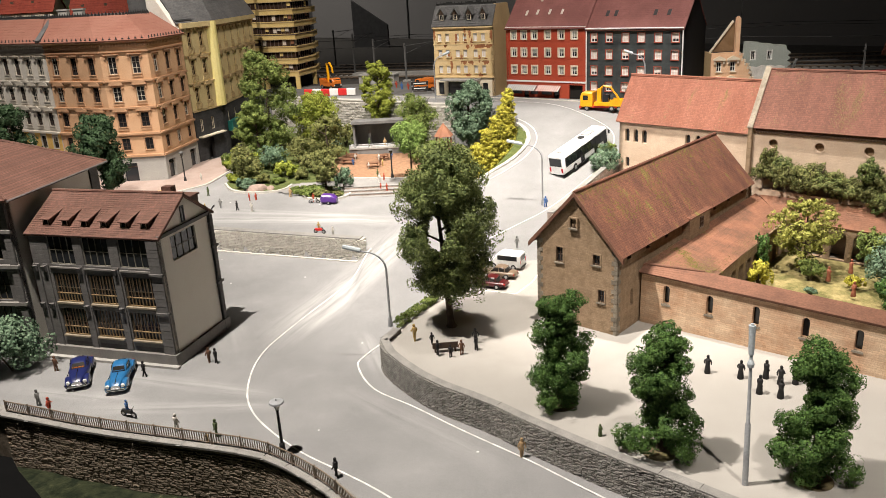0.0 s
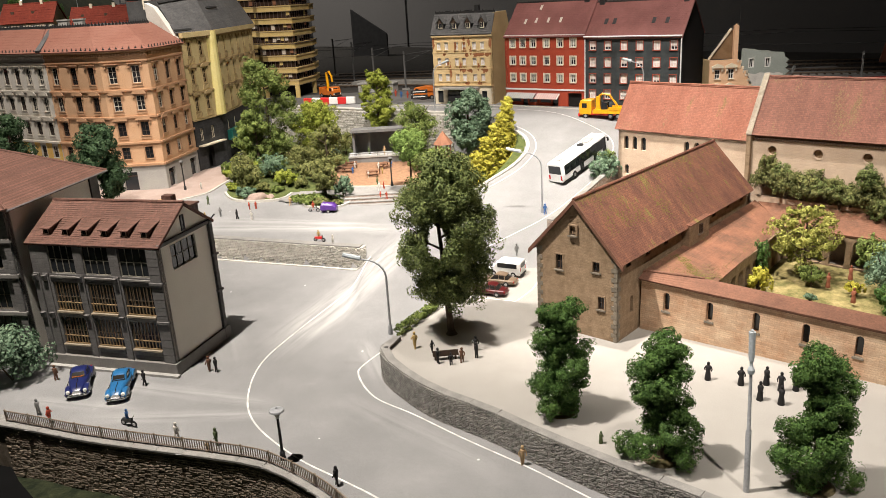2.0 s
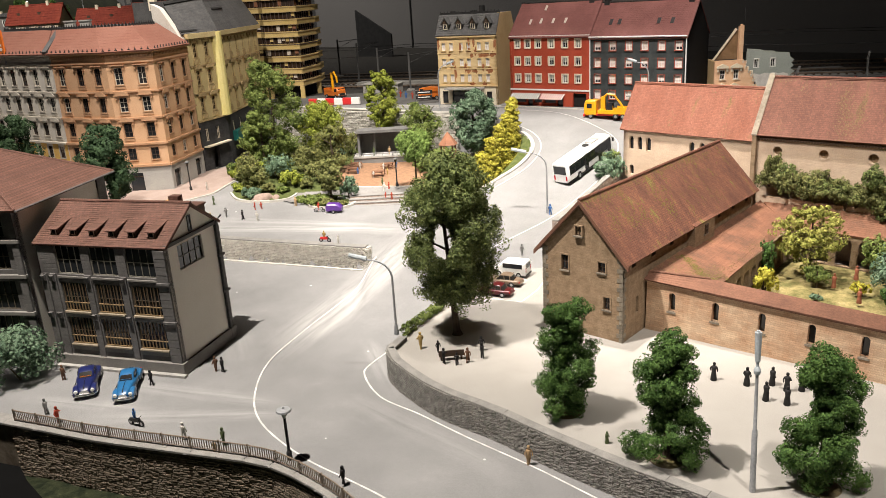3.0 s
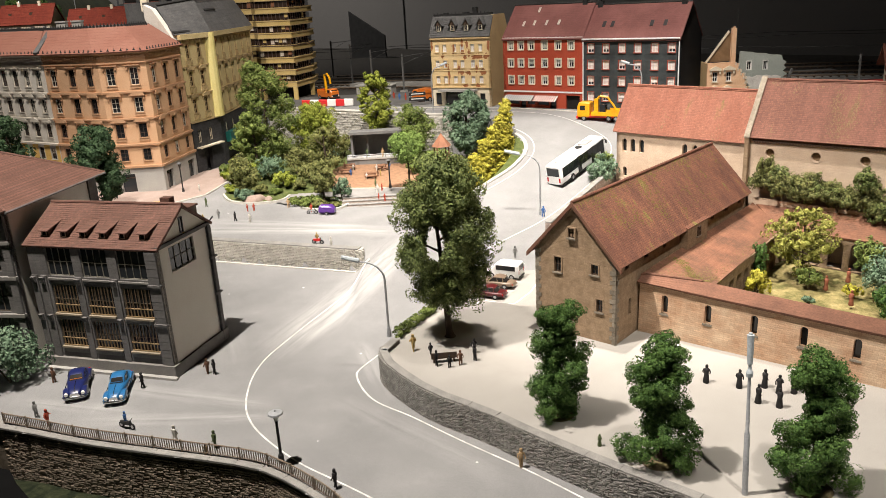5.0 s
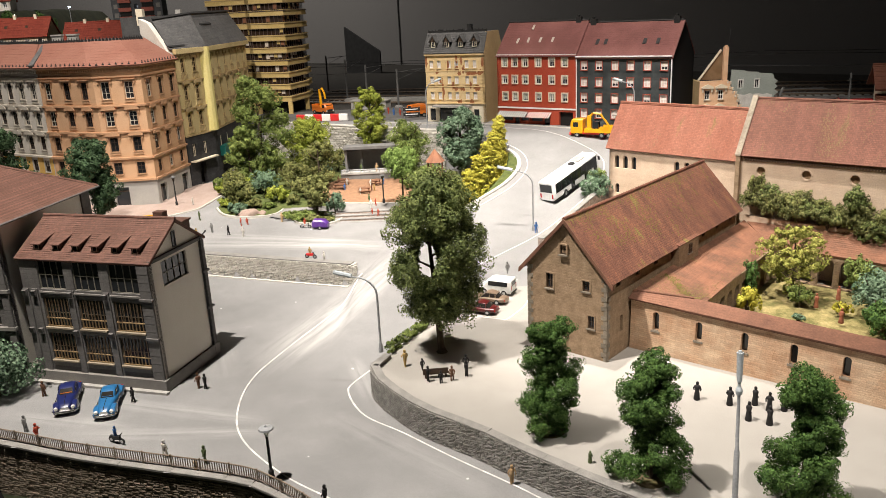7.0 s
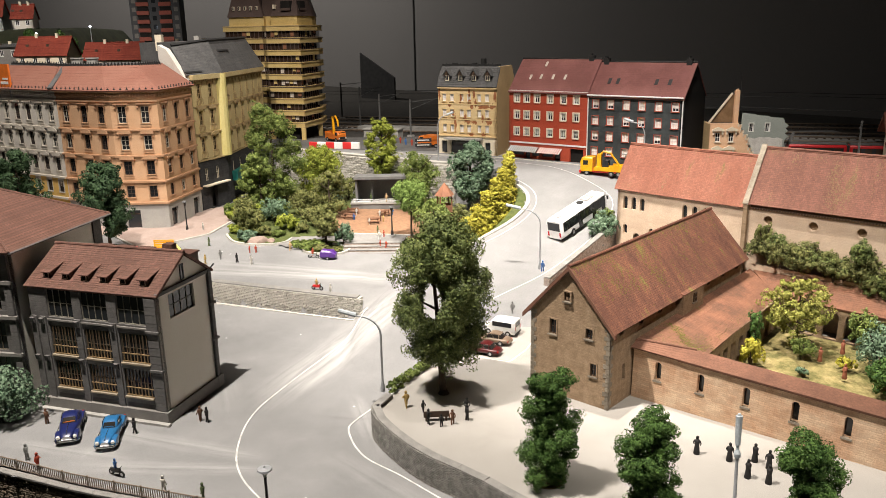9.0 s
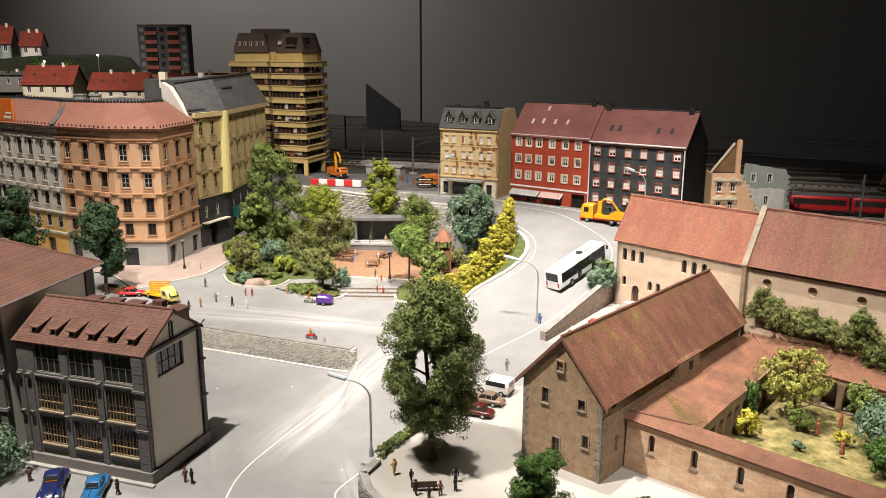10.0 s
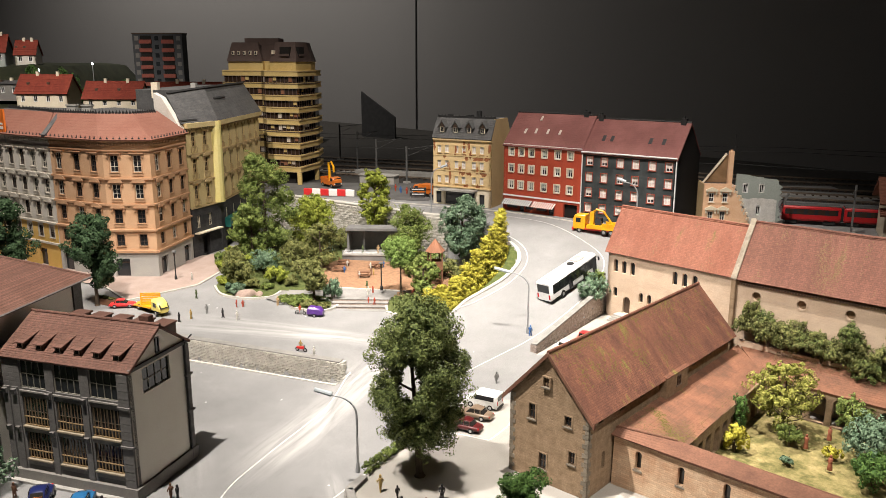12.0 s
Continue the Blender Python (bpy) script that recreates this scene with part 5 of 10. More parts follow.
def build_corner_block():
    o = thing("orange_corner_house", 0, 0, 1.1, 0, "orange ornate corner town house with a pink metal roof", "house")
    P = [(-84.5, 172.2), (-70.3, 166.0), (-60.5, 166.4), (-58.4, 182.2)]
    H = 29.6
    old_facade(o, P[0], P[1], 0, H, (0.15, 0.5, 0.82), M_ORANGE, M_ORANGETRIM, M_GREYBASE, None)
    old_facade(o, P[1], P[2], 0, H, (0.23, 0.72), M_ORANGE, M_ORANGETRIM, M_GREYBASE, None)
    old_facade(o, P[2], P[3], 0, H, (0.17, 0.5, 0.83), M_ORANGE, M_ORANGETRIM, M_GREYBASE, None)
    roof_band(o, [(-84.9, 171.2), (-70.4, 165.0), (-59.6, 165.4), (-57.4, 182.2)], [(-86.5, 180), (-75, 175.0), (-67.0, 175.0), (-64.5, 183.0)], H, 34.4, M_TILEPINK)
    part("core", Geo().prism([(-84.4, 173.4), (-70.3, 167.2), (-61.6, 167.6), (-59.6, 182.0), (-84.4, 192)], 0, 29.5), M_GREYBASE, o)
    part("flat_roof", Geo().prism([(-86.5, 180), (-75, 175.0), (-67.0, 175.0), (-64.5, 183.0), (-80, 196)], 29.4, 34.45), M_SLATE, o)
    w = thing("white_town_house", 0, 0, 1.1, 0, "white ornate town house with an ochre ground floor", "house")
    old_facade(w, (-106, 184.6), (-84.7, 172.3), 0, H, (0.06, 0.23, 0.40, 0.57, 0.74, 0.91), M_WHITE, M_WHITETRIM, M_OCHRE, M_OCHRE)
    roof_band(w, [(-106.5, 183.7), (-85.2, 171.3)], [(-106, 192), (-86.8, 180.0)], H, 34.3, M_TILEPINK)
    part("core", Geo().prism([(-106, 186), (-84.6, 173.6), (-84.6, 192), (-104, 199)], 0, 29.4), M_GREYBASE, w)
    part("flat_roof", Geo().prism([(-106, 192), (-86.6, 180.0), (-84.6, 192), (-104, 199)], 29.4, 34.35), M_SLATE, w)
    part("party_wall", Geo().extrude([(0, 0), (9.0, 4.6), (9.0, 5.2), (-0.3, 0.5)], lambda p: (-85.6, 171.4 + p[0], 29.6 + p[1]), lambda p: (-84.6, 171.4 + p[0], 29.6 + p[1])), M_SLATE, w)
    # ragged cresting along the ridge
    for i, (x, y, dx, dy) in enumerate(along([(-105, 194.2), (-87, 180), (-75, 174.9), (-67, 174.9), (-64.6, 182)], 0.75)):
        part("ridge_cresting", shared("rcrest", lambda: Geo().extrude([(-0.25, -0.3), (0.4, -0.3), (0.3, 0.25), (0.14, 0.4), (0.08, 0.75), (0.02, 0.4), (-0.14, 0.25)], lambda p: (p[0], -0.1, p[1]), lambda p: (p[0], 0.1, p[1])).mesh("ridge_cresting", M_BLACKPAINT)), None, o, m=at(x, y, 34.45))
    for x, y in ((-83.5, 179.5), (-79.5, 178.2)):
        part("chimney", Geo().box(x, y, 34.0, x + 2.0, y + 1.4, 36.0).box(x - 0.15, y - 0.15, 35.7, x + 2.15, y + 1.55, 36.0), M_CONC, o)
    # yellow house with a black ground floor
    y = thing("mustard_town_house", 0, 0, 1.1, 0, "mustard yellow town house with black ground floor and slate roof", "house")
    Q = [(-58.5, 183.0), (-54.7, 193.0), (-53.2, 228.0)]
    for (a, b), n in zip(zip(Q, Q[1:]), (2, 6)):
        L, ang = math.dist(a, b), math.degrees(math.atan2(b[1] - a[1], b[0] - a[0]))
        m = at(*a, 0, ang)
        wx = [(i + 0.5) * (L - 2.4) / n - 0.7 + (1.6 if n == 6 else 0.4) for i in range(n)]
        part("wall", wall_geo(L, 31.5 - 12, 0.8, [(x, z, 1.4, 3.3, "") for x in wx for z in (1.8, 8.0, 14.2)]), M_YELLOW, y, m=m @ at(0, 0, 12))
        for x in wx:
            for z in (13.8, 20.0, 26.2):
                window(y, m, x, z, 1.4, 3.3, dict(frame=M_YELLOWTRIM, bx=1, bz=2, t=0.15, pane=M_BROWNWIN, sill=M_YELLOWTRIM, surround=M_YELLOW, sw=0.28, trim=M_YELLOWTRIM, crown="triangle"))
                part("apron", box_mesh("apron", (-0.45, -0.1, -1.5, 1.85, 0.05, -0.3), M_YELLOW), None, y, m=m @ at(x, 0, z))
                for i in range(5):
                    part("baluster", box_mesh("baluster", (0, -0.2, -1.35, 0.2, 0.0, -0.3), M_YELLOWTRIM), None, y, m=m @ at(x - 0.35 + i * 0.5, 0, z))
        bx = wx if n == 2 else wx[:5]
        part("ground_floor", wall_geo(L, 12, 1.0, [(x, 7.0, 1.2, 2.9, "") for x in bx] + ([(3.5, 0, 2.4, 5.2, "")] if n == 2 else [(3, 0, 12, 4.6, "")])), M_BLACKBASE, y, m=m @ at(0, -0.12, 0))
        for x in bx:
            window(y, m @ at(0, -0.1, 0), x, 7.0, 1.2, 2.9, dict(frame=M_CREAM, bx=1, bz=1, t=0.16, pane=M_GLASS))
        part("cornice", Geo().box(-0.3, -0.9, 30.5, L + 0.3, 0, 31.6), M_YELLOW, y, m=m)
        for i in range(int(L / 0.8)):
            part("bracket", box_mesh("bracket", (0, -0.6, 0, 0.35, 0, 0.5), M_YELLOWTRIM), None, y, m=m @ at(i * 0.8, 0, 30.0))
        for z in (11.7, 18.0, 24.2):
            part("string_course", Geo().box(0, -0.3, z, L, 0.05, z + 0.3), M_YELLOWTRIM, y, m=m)
    part("corner_strip", Geo().lathe(-55.2, 193.2, [(1.8, 12.0), (1.8, 31.4)], 14), M_YELLOWBRIGHT, y, "bright lemon yellow corner strip")
    part("sign_board", Geo().box(2.0, -1.6, 5.2, 16, -0.3, 7.6), M_TEAL, y, "teal shop canopy", m=at(*Q[1], 0, math.degrees(math.atan2(35, 1.5))))
    part("canopy", Geo().box(0.5, -1.5, 5.8, 9.5, -0.2, 6.1), M_CREAM, y, m=at(*Q[0], 0, math.degrees(math.atan2(10, 3.8))))
    part("roof_slope", slope_geo((-59.0, 182.2, 31.6), (-53.9, 192.8, 31.6), (-57.6, 195.5, 39.0), (-63.5, 186.5, 38.0), 12, 0.01), M_SLATE, y)
    part("roof_slope", slope_geo((-53.9, 192.8, 31.6), (-52.3, 228, 31.6), (-57.0, 228, 39.3), (-57.6, 195.5, 39.0), 12, 0.01), M_SLATE, y)
    part("white_gable", Geo().extrude([(0, 30.5), (-4.4, 37.4), (-6.5, 38.4), (-6.5, 30.5)], lambda p: (-59.3 + p[0], 182.2 - p[0] * 0.35, p[1]), lambda p: (-58.6 + p[0], 183.0 - p[0] * 0.35, p[1])), M_WHITE, y, "white plastered fire wall")
    part("core", Geo().prism([(-59.3, 184.3), (-56.0, 193.2), (-54.6, 227.5), (-70, 227.5), (-72, 190)], 0, 31.4), M_BLACKBASE, y)
    part("roof_top", Geo().prism([(-63.5, 186.5), (-57.6, 195.5), (-57.0, 228), (-70, 228), (-72, 190)], 31.3, 38.9), M_SLATE, y)
    for path in ([(-63.5, 186.5, 38.2), (-57.6, 195.5, 39.2), (-57.0, 228, 39.5)], [(-56.4, 198, 36.5), (-56.0, 206, 36.6)], [(-59.4, 182.6, 32.1), (-57.2, 187.2, 32.1)]):
        part("roof_rail", Geo().tube(path, 0.35, n=4), M_BLACKPAINT, y, "black strip along the slate roof")
    part("chimney", Geo().box(-62, 199, 38.0, -60.8, 200.6, 40.2), M_CONC, y)
    part("chimney", Geo().box(-67.5, 188, 37, -66.0, 189.6, 40.6), M_CREAM, y)


build_corner_block()


# ---- office tower, high-rise and houses on the hill ----
def build_tower():
    t = thing("office_tower", 0, 0, UP, 0, "tall sand-coloured office tower with brown window bands, dark roof", "tower")
    P = [(-68.5, 253), (-67.2, 243), (-54.6, 238.8), (-52.8, 235.6), (-42.4, 231.5), (-39.2, 243), (-39.6, 253)]

    def grown(k):
        cx, cy = -53.3, 244
        return [(cx + (x - cx) * k, cy + (y - cy) * k) for x, y in P]

    def frustum(pts, z0, z1, k):
        cx, cy = sum(p[0] for p in pts) / len(pts), sum(p[1] for p in pts) / len(pts)
        top = [(cx + (x - cx) * k, cy + (y - cy) * k) for x, y in pts]
        g, n = Geo(), len(pts)
        for i in range(n):
            j = (i + 1) % n
            g.poly((*pts[i], z0), (*pts[j], z0), (*top[j], z1), (*top[i], z1))
        return g.poly(*[(*p, z1) for p in top]).poly(*[(*p, z0) for p in reversed(pts)])
    rnd = random.Random(14)
    for i in range(9):
        z = 3.6 + i * 3.42
        part("parapet_band", Geo().prism(grown(1.0), z, z + 1.62), M_TOWER, t)
        part("parapet_ledge", Geo().prism(grown(1.016), z + 1.3, z + 1.5), M_TOWERROOF if i % 4 == 3 else M_YELLOWTRIM, t)
        part("parapet_foot", Geo().prism(grown(1.012), z, z + 0.22), M_YELLOWTRIM, t)
        if i < 8:
            part("window_band", Geo().prism(grown(0.945), z + 1.6, z + 3.5), M_BROWNWIN, t)
            for k in range(1, 5):
                (xa, ya), (xb, yb) = grown(0.955)[k], grown(0.955)[k + 1]
                L, ang = math.dist((xa, ya), (xb, yb)), math.degrees(math.atan2(yb - ya, xb - xa))
                n = max(2, int(L / 1.3))
                for q in range(n + 1):
                    part("mullion", box_mesh("mullion", (-0.08, -0.1, 0, 0.08, 0.1, 1.85), M_TOWERROOF), None, t, m=at(xa + (xb - xa) * q / n, ya + (yb - ya) * q / n, z + 1.6, ang))
                    if q < n and rnd.random() < 0.28:
                        part("blind", box_mesh("blind", (0.12, -0.04, round(rnd.choice((0.3, 0.7, 0.9)), 2), round(L / n - 0.12, 3), 0.04, 1.7), rnd.choice((M_CURTAIN, M_TOWER, M_WOODRED))), None, t, m=at(xa + (xb - xa) * q / n, ya + (yb - ya) * q / n, z + 1.6, ang))
    for x, y in grown(0.95)[1:6]:
        part("column", Geo().box(x - 0.6, y - 0.6, 0, x + 0.6, y + 0.6, 3.7), M_TOWER, t)
    part("lobby", Geo().prism(grown(0.8), 0, 3.7), M_DARK, t)
    z = 32.6
    left = [(-66.4, 252), (-65.4, 243.6), (-54.2, 240.0), (-53.6, 252)]
    right = [(-52.6, 252), (-51.6, 237.6), (-43.4, 234.4), (-40.6, 243), (-41, 252)]
    middle = [(-55.2, 251), (-55.0, 242), (-50.0, 241), (-50, 251)]
    for block in (left, right, middle):
        part("attic", Geo().prism(block, z - 0.4, z + 2.6), M_TOWER, t)
    for block in (left, right):
        part("mansard_roof", frustum([(x + (x + 53.3) * 0.03, y - 0.35) for x, y in block], z + 2.5, z + 8.0, 0.72), M_TOWERROOF, t, "dark brown sheet metal mansard roof")
    part("mansard_roof", frustum(middle, z + 2.6, z + 7.2, 0.95), M_TOWERROOF, t)
    part("roof_box", Geo().box(-60, 243, z + 7.2, -50, 250, z + 9.2), M_TOWERROOF, t)
    for i in range(5):
        f = 0.16 + i * 0.165
        m = at(-65.4 + 11.2 * f, 243.6 - 3.6 * f, z + 4.4, -17.8)
        part("dormer_window", box_mesh("dormer_window", (-0.32, -0.3, 0, 0.32, 1.2, 1.1), M_CREAM), None, t, m=m)
        part("dormer_pane", box_mesh("dormer_pane", (-0.2, -0.34, 0.15, 0.2, -0.3, 0.95), M_GLASS), None, t, m=m)
    part("dormer_window", box_mesh("dormer_window", (-0.32, -0.3, 0, 0.32, 1.2, 1.1), M_CREAM), None, t, m=at(-50.4, 237.3, z + 4.6, -21))
    for x, y, a in ((-46.6, 236.0, -21), (-42.6, 237.4, 72)):
        part("roof_recess", Geo().box(-1.5, -0.5, 0, 1.5, 2.2, 2.6), M_DARK, t, "dark roof terrace niche", m=at(x, y, z + 4.0, a))
        part("terrace_rail", Geo().box(-1.6, -0.62, 0.0, 1.6, -0.5, 0.7), M_TOWERROOF, t, m=at(x, y, z + 4.0, a))


M_WOODRED = mat("reddish_wood_panel", (0.20, 0.085, 0.045), (0.26, 0.12, 0.065), 0.7, 60, 500, 0.1)
build_tower()


def build_highrise():
    h = thing("high_rise", -129, 330, UP, -3, "distant anthracite high-rise with brick-red balconies", "tower")
    part("body", Geo().box(0, 0, 0, 20.5, 5, 45.5), M_HIGH, h)
    for i in range(12):
        z = 5 + i * 3.35
        for x in (3.0, 12.2):
            part("balcony", box_mesh("balcony", (0, -0.7, 0, 5.0, 0.0, 1.5), M_BALC), None, h, m=at(x, 0, z))
            part("balcony_niche", box_mesh("balcony_niche", (0.2, -0.08, 1.5, 4.8, 0.0, 3.1), M_DARK), None, h, m=at(x, 0, z))
        for x in (0.9, 9.2, 18.2):
            part("window", box_mesh("window", (0, -0.12, 0, 1.6, 0, 1.7), M_GREYWALL if x != 9.2 else M_GLASS), None, h, m=at(x, 0, z + 1.2))
    part("parapet", Geo().box(-0.2, -0.2, 45.5, 20.7, 5.2, 46.0), M_DARKPAINT, h)


build_highrise()


def small_house(x, y, z, rz, L, W, H, R, wall_m, roof_m, n, label, name="row_house", group="hillside houses"):
    h = thing(name, x, y, z, rz, label, "house", group)
    wins = [((i + 0.5) * L / n - 0.7, H * 0.45, 1.4, H * 0.35, "") for i in range(n)]
    part("wall", wall_geo(L, H, 0.6, wins), wall_m, h)
    for w in wins:
        window(h, at(0, 0, 0), *w[:4], dict(frame=M_WHITEPAINT, bx=1, bz=0, t=0.18))
    part("back_wall", Geo().box(0, W - 0.6, 0, L, W, H), wall_m, h)
    gable_wall("gable_wall", h, at(L, 0, 0, 90), W, H, R, 0.6, [], wall_m)
    gable_wall("gable_wall", h, at(0, W, 0, -90), W, H, R, 0.6, [], wall_m)
    gable_roof(h, L, W, H, R, 0.5, 0.7, roof_m, 8)
    for k in (0.3, 0.7):
        part("chimney", Geo().box(L * k, W / 2 - 0.4, R - 1, L * k + 0.9, W / 2 + 0.4, R + 1.1), M_CREAM, h)
        part("skylight", Geo().box(L * k - 2.2, W * 0.2, H + (R - H) * 0.42, L * k - 1.3, W * 0.2 + 1.2, H + (R - H) * 0.42 + 0.75), M_DARKPAINT, h)
    return h


hill = single("ground_hill", sheet(-330, -70, 232, 372, 4.0, None, 0, lambda x, y: 1 + 30 * ss(234, 258, y) + 14 * ss(270, 300, y) * ss(-138, -152, x) + 0.8 * noise.noise(Vector((x * 0.1, y * 0.1, 3)))), M_HILL,
              "dark green hillside of the model landscape", "ground", kind="structure", smooth=True)
small_house(-141, 262, 30.6, -2, 17, 9, 6.0, 11.2, M_CREAM, M_REDROOF, 4, "cream row house with a bright red tiled roof on the hillside")
small_house(-119.5, 263, 30.0, 1, 18.5, 9, 4.8, 9.6, M_CREAM, M_REDROOF, 4, "long cream row house with a bright red tiled roof")
small_house(-97, 264, 30.0, 1, 22, 9, 4.0, 9.4, M_CREAM, M_REDROOF, 4, "cream row house with a bright red roof")
small_house(-160, 298, 43.5, 12, 7, 8, 5.5, 10.0, M_WHITE, M_REDROOF, 2, "small white villa with a steep red roof on the hill", "villa")
small_house(-171, 296, 43.5, 10, 8, 8, 6.5, 12.0, M_SAGE, M_REDROOF, 2, "small pale green villa with a red roof on the hill", "villa")
small_house(-172, 272, 33.0, 2, 30, 10, 6.0, 6.6, M_GREYWALL, M_SLATE, 8, "low grey hillside building with a flat slate roof", "annex")
small_house(-160.5, 237, 1.0, 0, 17, 9, 37.0, 37.8, mat("salmon_pink_plaster", (0.62, 0.27, 0.19)), M_SLATE, 4, "salmon pink flat-roofed house behind the town block", "annex")


# ---- house row along the upper road ----
def build_row():
    ang = -35.5
    r = thing("red_house", 14.6, 195.2, UP, ang, "red four-storey house with white window frames and striped awnings", "house", "upper road houses")
    L, H, W, R = 20.9, 16.2, 13.0, 23.2
    xs = (1.05, 3.8, 6.6, 10.1, 13.6, 16.9)
    holes = [(x + 0.48, z + 0.12, 1.25, 1.75, "") for x in xs for z in (5.4, 9.35, 13.3)]
    part("wall", wall_geo(L, H - 3.6, 0.7, [(h[0], h[1] - 3.6, *h[2:]) for h in holes]), M_RED, r, m=at(0, 0, 3.6))
    for h in holes:
        window(r, at(0, 0, 0), *h[:4], dict(frame=M_WHITEPAINT, bx=1, bz=0, t=0.13, surround=M_CREAM, sw=0.3, sill=M_CREAM, curtain=M_NET, lift=0.15 + 0.2 * (round(h[0] * 3 + h[1]) % 3)))
    part("ground_floor", wall_geo(L, 3.6, 0.7, [(1.0, 0.7, 3.2, 1.9, ""), (4.6, 0, 1.4, 2.6, ""), (6.3, 0.7, 2.2, 1.9, ""), (9.2, 0.7, 3.0, 1.9, ""), (12.6, 0, 1.5, 2.6, ""), (16.6, 0, 3.5, 3.1, "")]), M_RED, r)
    part("shop_window", Geo().box(0.9, 0.35, 0.4, 15, 0.45, 2.7), M_GLASS, r)
    part("passage", Geo().box(16.5, 0.6, 0, 20.2, 6, 3.2), M_DARK, r, "dark gateway through the house")
    part("band", Geo().box(-0.05, -0.16, 3.6, L + 0.05, 0, 3.95), M_WHITEPAINT, r)
    part("eave_band", Geo().box(-0.05, -0.22, H - 0.35, L + 0.05, 0, H), M_WHITEPAINT, r)
    for x0, x1, n in ((0.4, 8.2, 13), (8.6, 14.6, 10)):
        aw = part("awning", Geo().box(x0, -0.05, 2.75, x1, 0.0, 2.9), M_METAL, r, "red and white striped shop awning" if x0 > 5 else "blue-grey and white striped shop awning")
        cloth = M_REDPAINT if x0 > 5 else M_SLATE
        for i in range(2 * n):
            w = (x1 - x0) / (2 * n)
            part("stripe", box_mesh("stripe", (0, 0, 0, round(w, 3), 2.0, 0.07), M_WHITEPAINT if i % 2 else cloth), None, aw, m=at(x0 + i * w, -1.75, 1.75, 0, 33))
    part("back", Geo().box(0.4, 6.2, 0, L - 0.4, W, H), M_RED, r)
    gable_wall("gable_wall", r, at(0, W, 0, -90), W, H, R, 0.6, [], M_PATINASIDE)
    gable_roof(r, L, W, H, R, 0.1, 0.5, M_TILEDARK, 20, M_BLACKPAINT, step=0.01)
    for x, f in ((4.2, 0.38), (7.0, 0.4), (10.2, 0.4), (13.4, 0.4), (7.0, 0.8)):
        part("skylight", Geo().box(0, 0, 0, 0.5, 1.35, 0.16), M_WHITETRIM, r, m=at(x, W / 2 * f - 0.4, H + (R - H) * f - 0.25, 0, 47))
    part("chimney", Geo().box(17.9, 6.0, R - 0.6, 19.1, 7.2, R + 0.9).box(18.1, 6.2, R + 0.9, 18.5, 6.9, R + 1.3), M_BLACKPAINT, r)
    b = thing("black_house", 14.6 + L * math.cos(radians(ang)), 195.2 + L * math.sin(radians(ang)), UP, ang, "anthracite five-storey house with rust-red window frames and a red roof", "house", "upper road houses")
    L2, H2, R2 = 22.3, 15.7, 22.6
    xs = [v - L + 0.2 for v in (21.9, 25.5, 29.3, 32.9, 36.7, 40.4)]
    holes = [(x, z, 1.5, 1.9, "") for x in xs for z in (2.1, 5.6, 9.1, 12.7)]
    part("wall", wall_geo(L2, H2, 0.7, holes), M_BLACK, b)
    for h in holes:
        window(b, at(0, 0, 0), *h[:4], dict(frame=M_WHITEPAINT, bx=1, bz=1, t=0.16, surround=M_REDPAINT, sw=0.14, sill=M_REDPAINT, curtain=M_PINKNET, lift=0.0 if round(h[0] + h[1] * 2) % 3 else 0.3))
    gable_wall("gable_wall", b, at(L2, 0, 0, 90), W, H2, R2, 0.7, [], M_BLACKSIDE)
    part("back_wall", Geo().box(0, W - 0.7, 0, L2, W, H2), M_BLACKSIDE, b)
    for x in (0.15, L2 - 0.2):
        part("downpipe", Geo().tube([(x, -0.2, 0.2), (x, -0.2, H2)], 0.14), M_WHITEPAINT, b)
    part("gutter", Geo().tube([(0, -0.5, H2 - 0.1), (L2, -0.5, H2 - 0.1)], 0.2), M_WHITEPAINT, b)
    gable_roof(b, L2, W, H2, R2, 0.1, 0.5, M_TILEDARK, 20, M_BLACKPAINT, step=0.01)
    for x in (3.6, 5.6, 14.6, 17.6):
        part("skylight", Geo().box(0, 0, 0, 0.75, 1.5, 0.2), M_BLACKPAINT, b, m=at(x, 2.2, H2 + 2.3, 0, 47))
    for x in (0.6, L2 - 2.4):
        part("chimney", Geo().box(x + 0.2, 5.9, R2 - 0.6, x + 1.4, 7.1, R2 + 0.9).box(x + 0.4, 6.1, R2 + 0.9, x + 0.9, 6.8, R2 + 1.35), M_BLACKPAINT, b)
    part("door_canopy", Geo().box(9.5, -1.6, 2.9, 13, 0, 3.2), M_CONC, b)
    # yellow house with peeling plaster
    y = thing("yellow_house", -2.8, 203.0, UP, -26.0, "yellow old town house with peeling plaster and a slate mansard", "house", "upper road houses")
    L3, H3, W3 = 16.0, 16.8, 12.0
    xs = (1.2, 3.3, 6.0, 8.0, 10.8, 12.9)
    holes = [(x, z, 1.05, 1.8, "") for x in xs for z in (5.6, 9.4, 13.2)]
    part("wall", wall_geo(L3, H3 - 4.6, 0.7, [(h[0], h[1] - 4.6, *h[2:]) for h in holes]), M_PATINA, y, m=at(0, 0, 4.6))
    for i, h in enumerate(holes):
        window(y, at(0, 0, 0), *h[:4], dict(frame=M_WHITEPAINT, bx=1, bz=1, t=0.2, curtain=M_PINKNET, sill=M_PATINA, surround=M_PATINA, sw=0.18))
    part("ground_floor", wall_geo(L3, 4.6, 0.7, [(0.7, 0.3, 1.6, 3.0, ""), (3.4, 0.2, 8.2, 3.3, ""), (12.8, 0, 1.5, 3.2, "")]), M_CREAM, y)
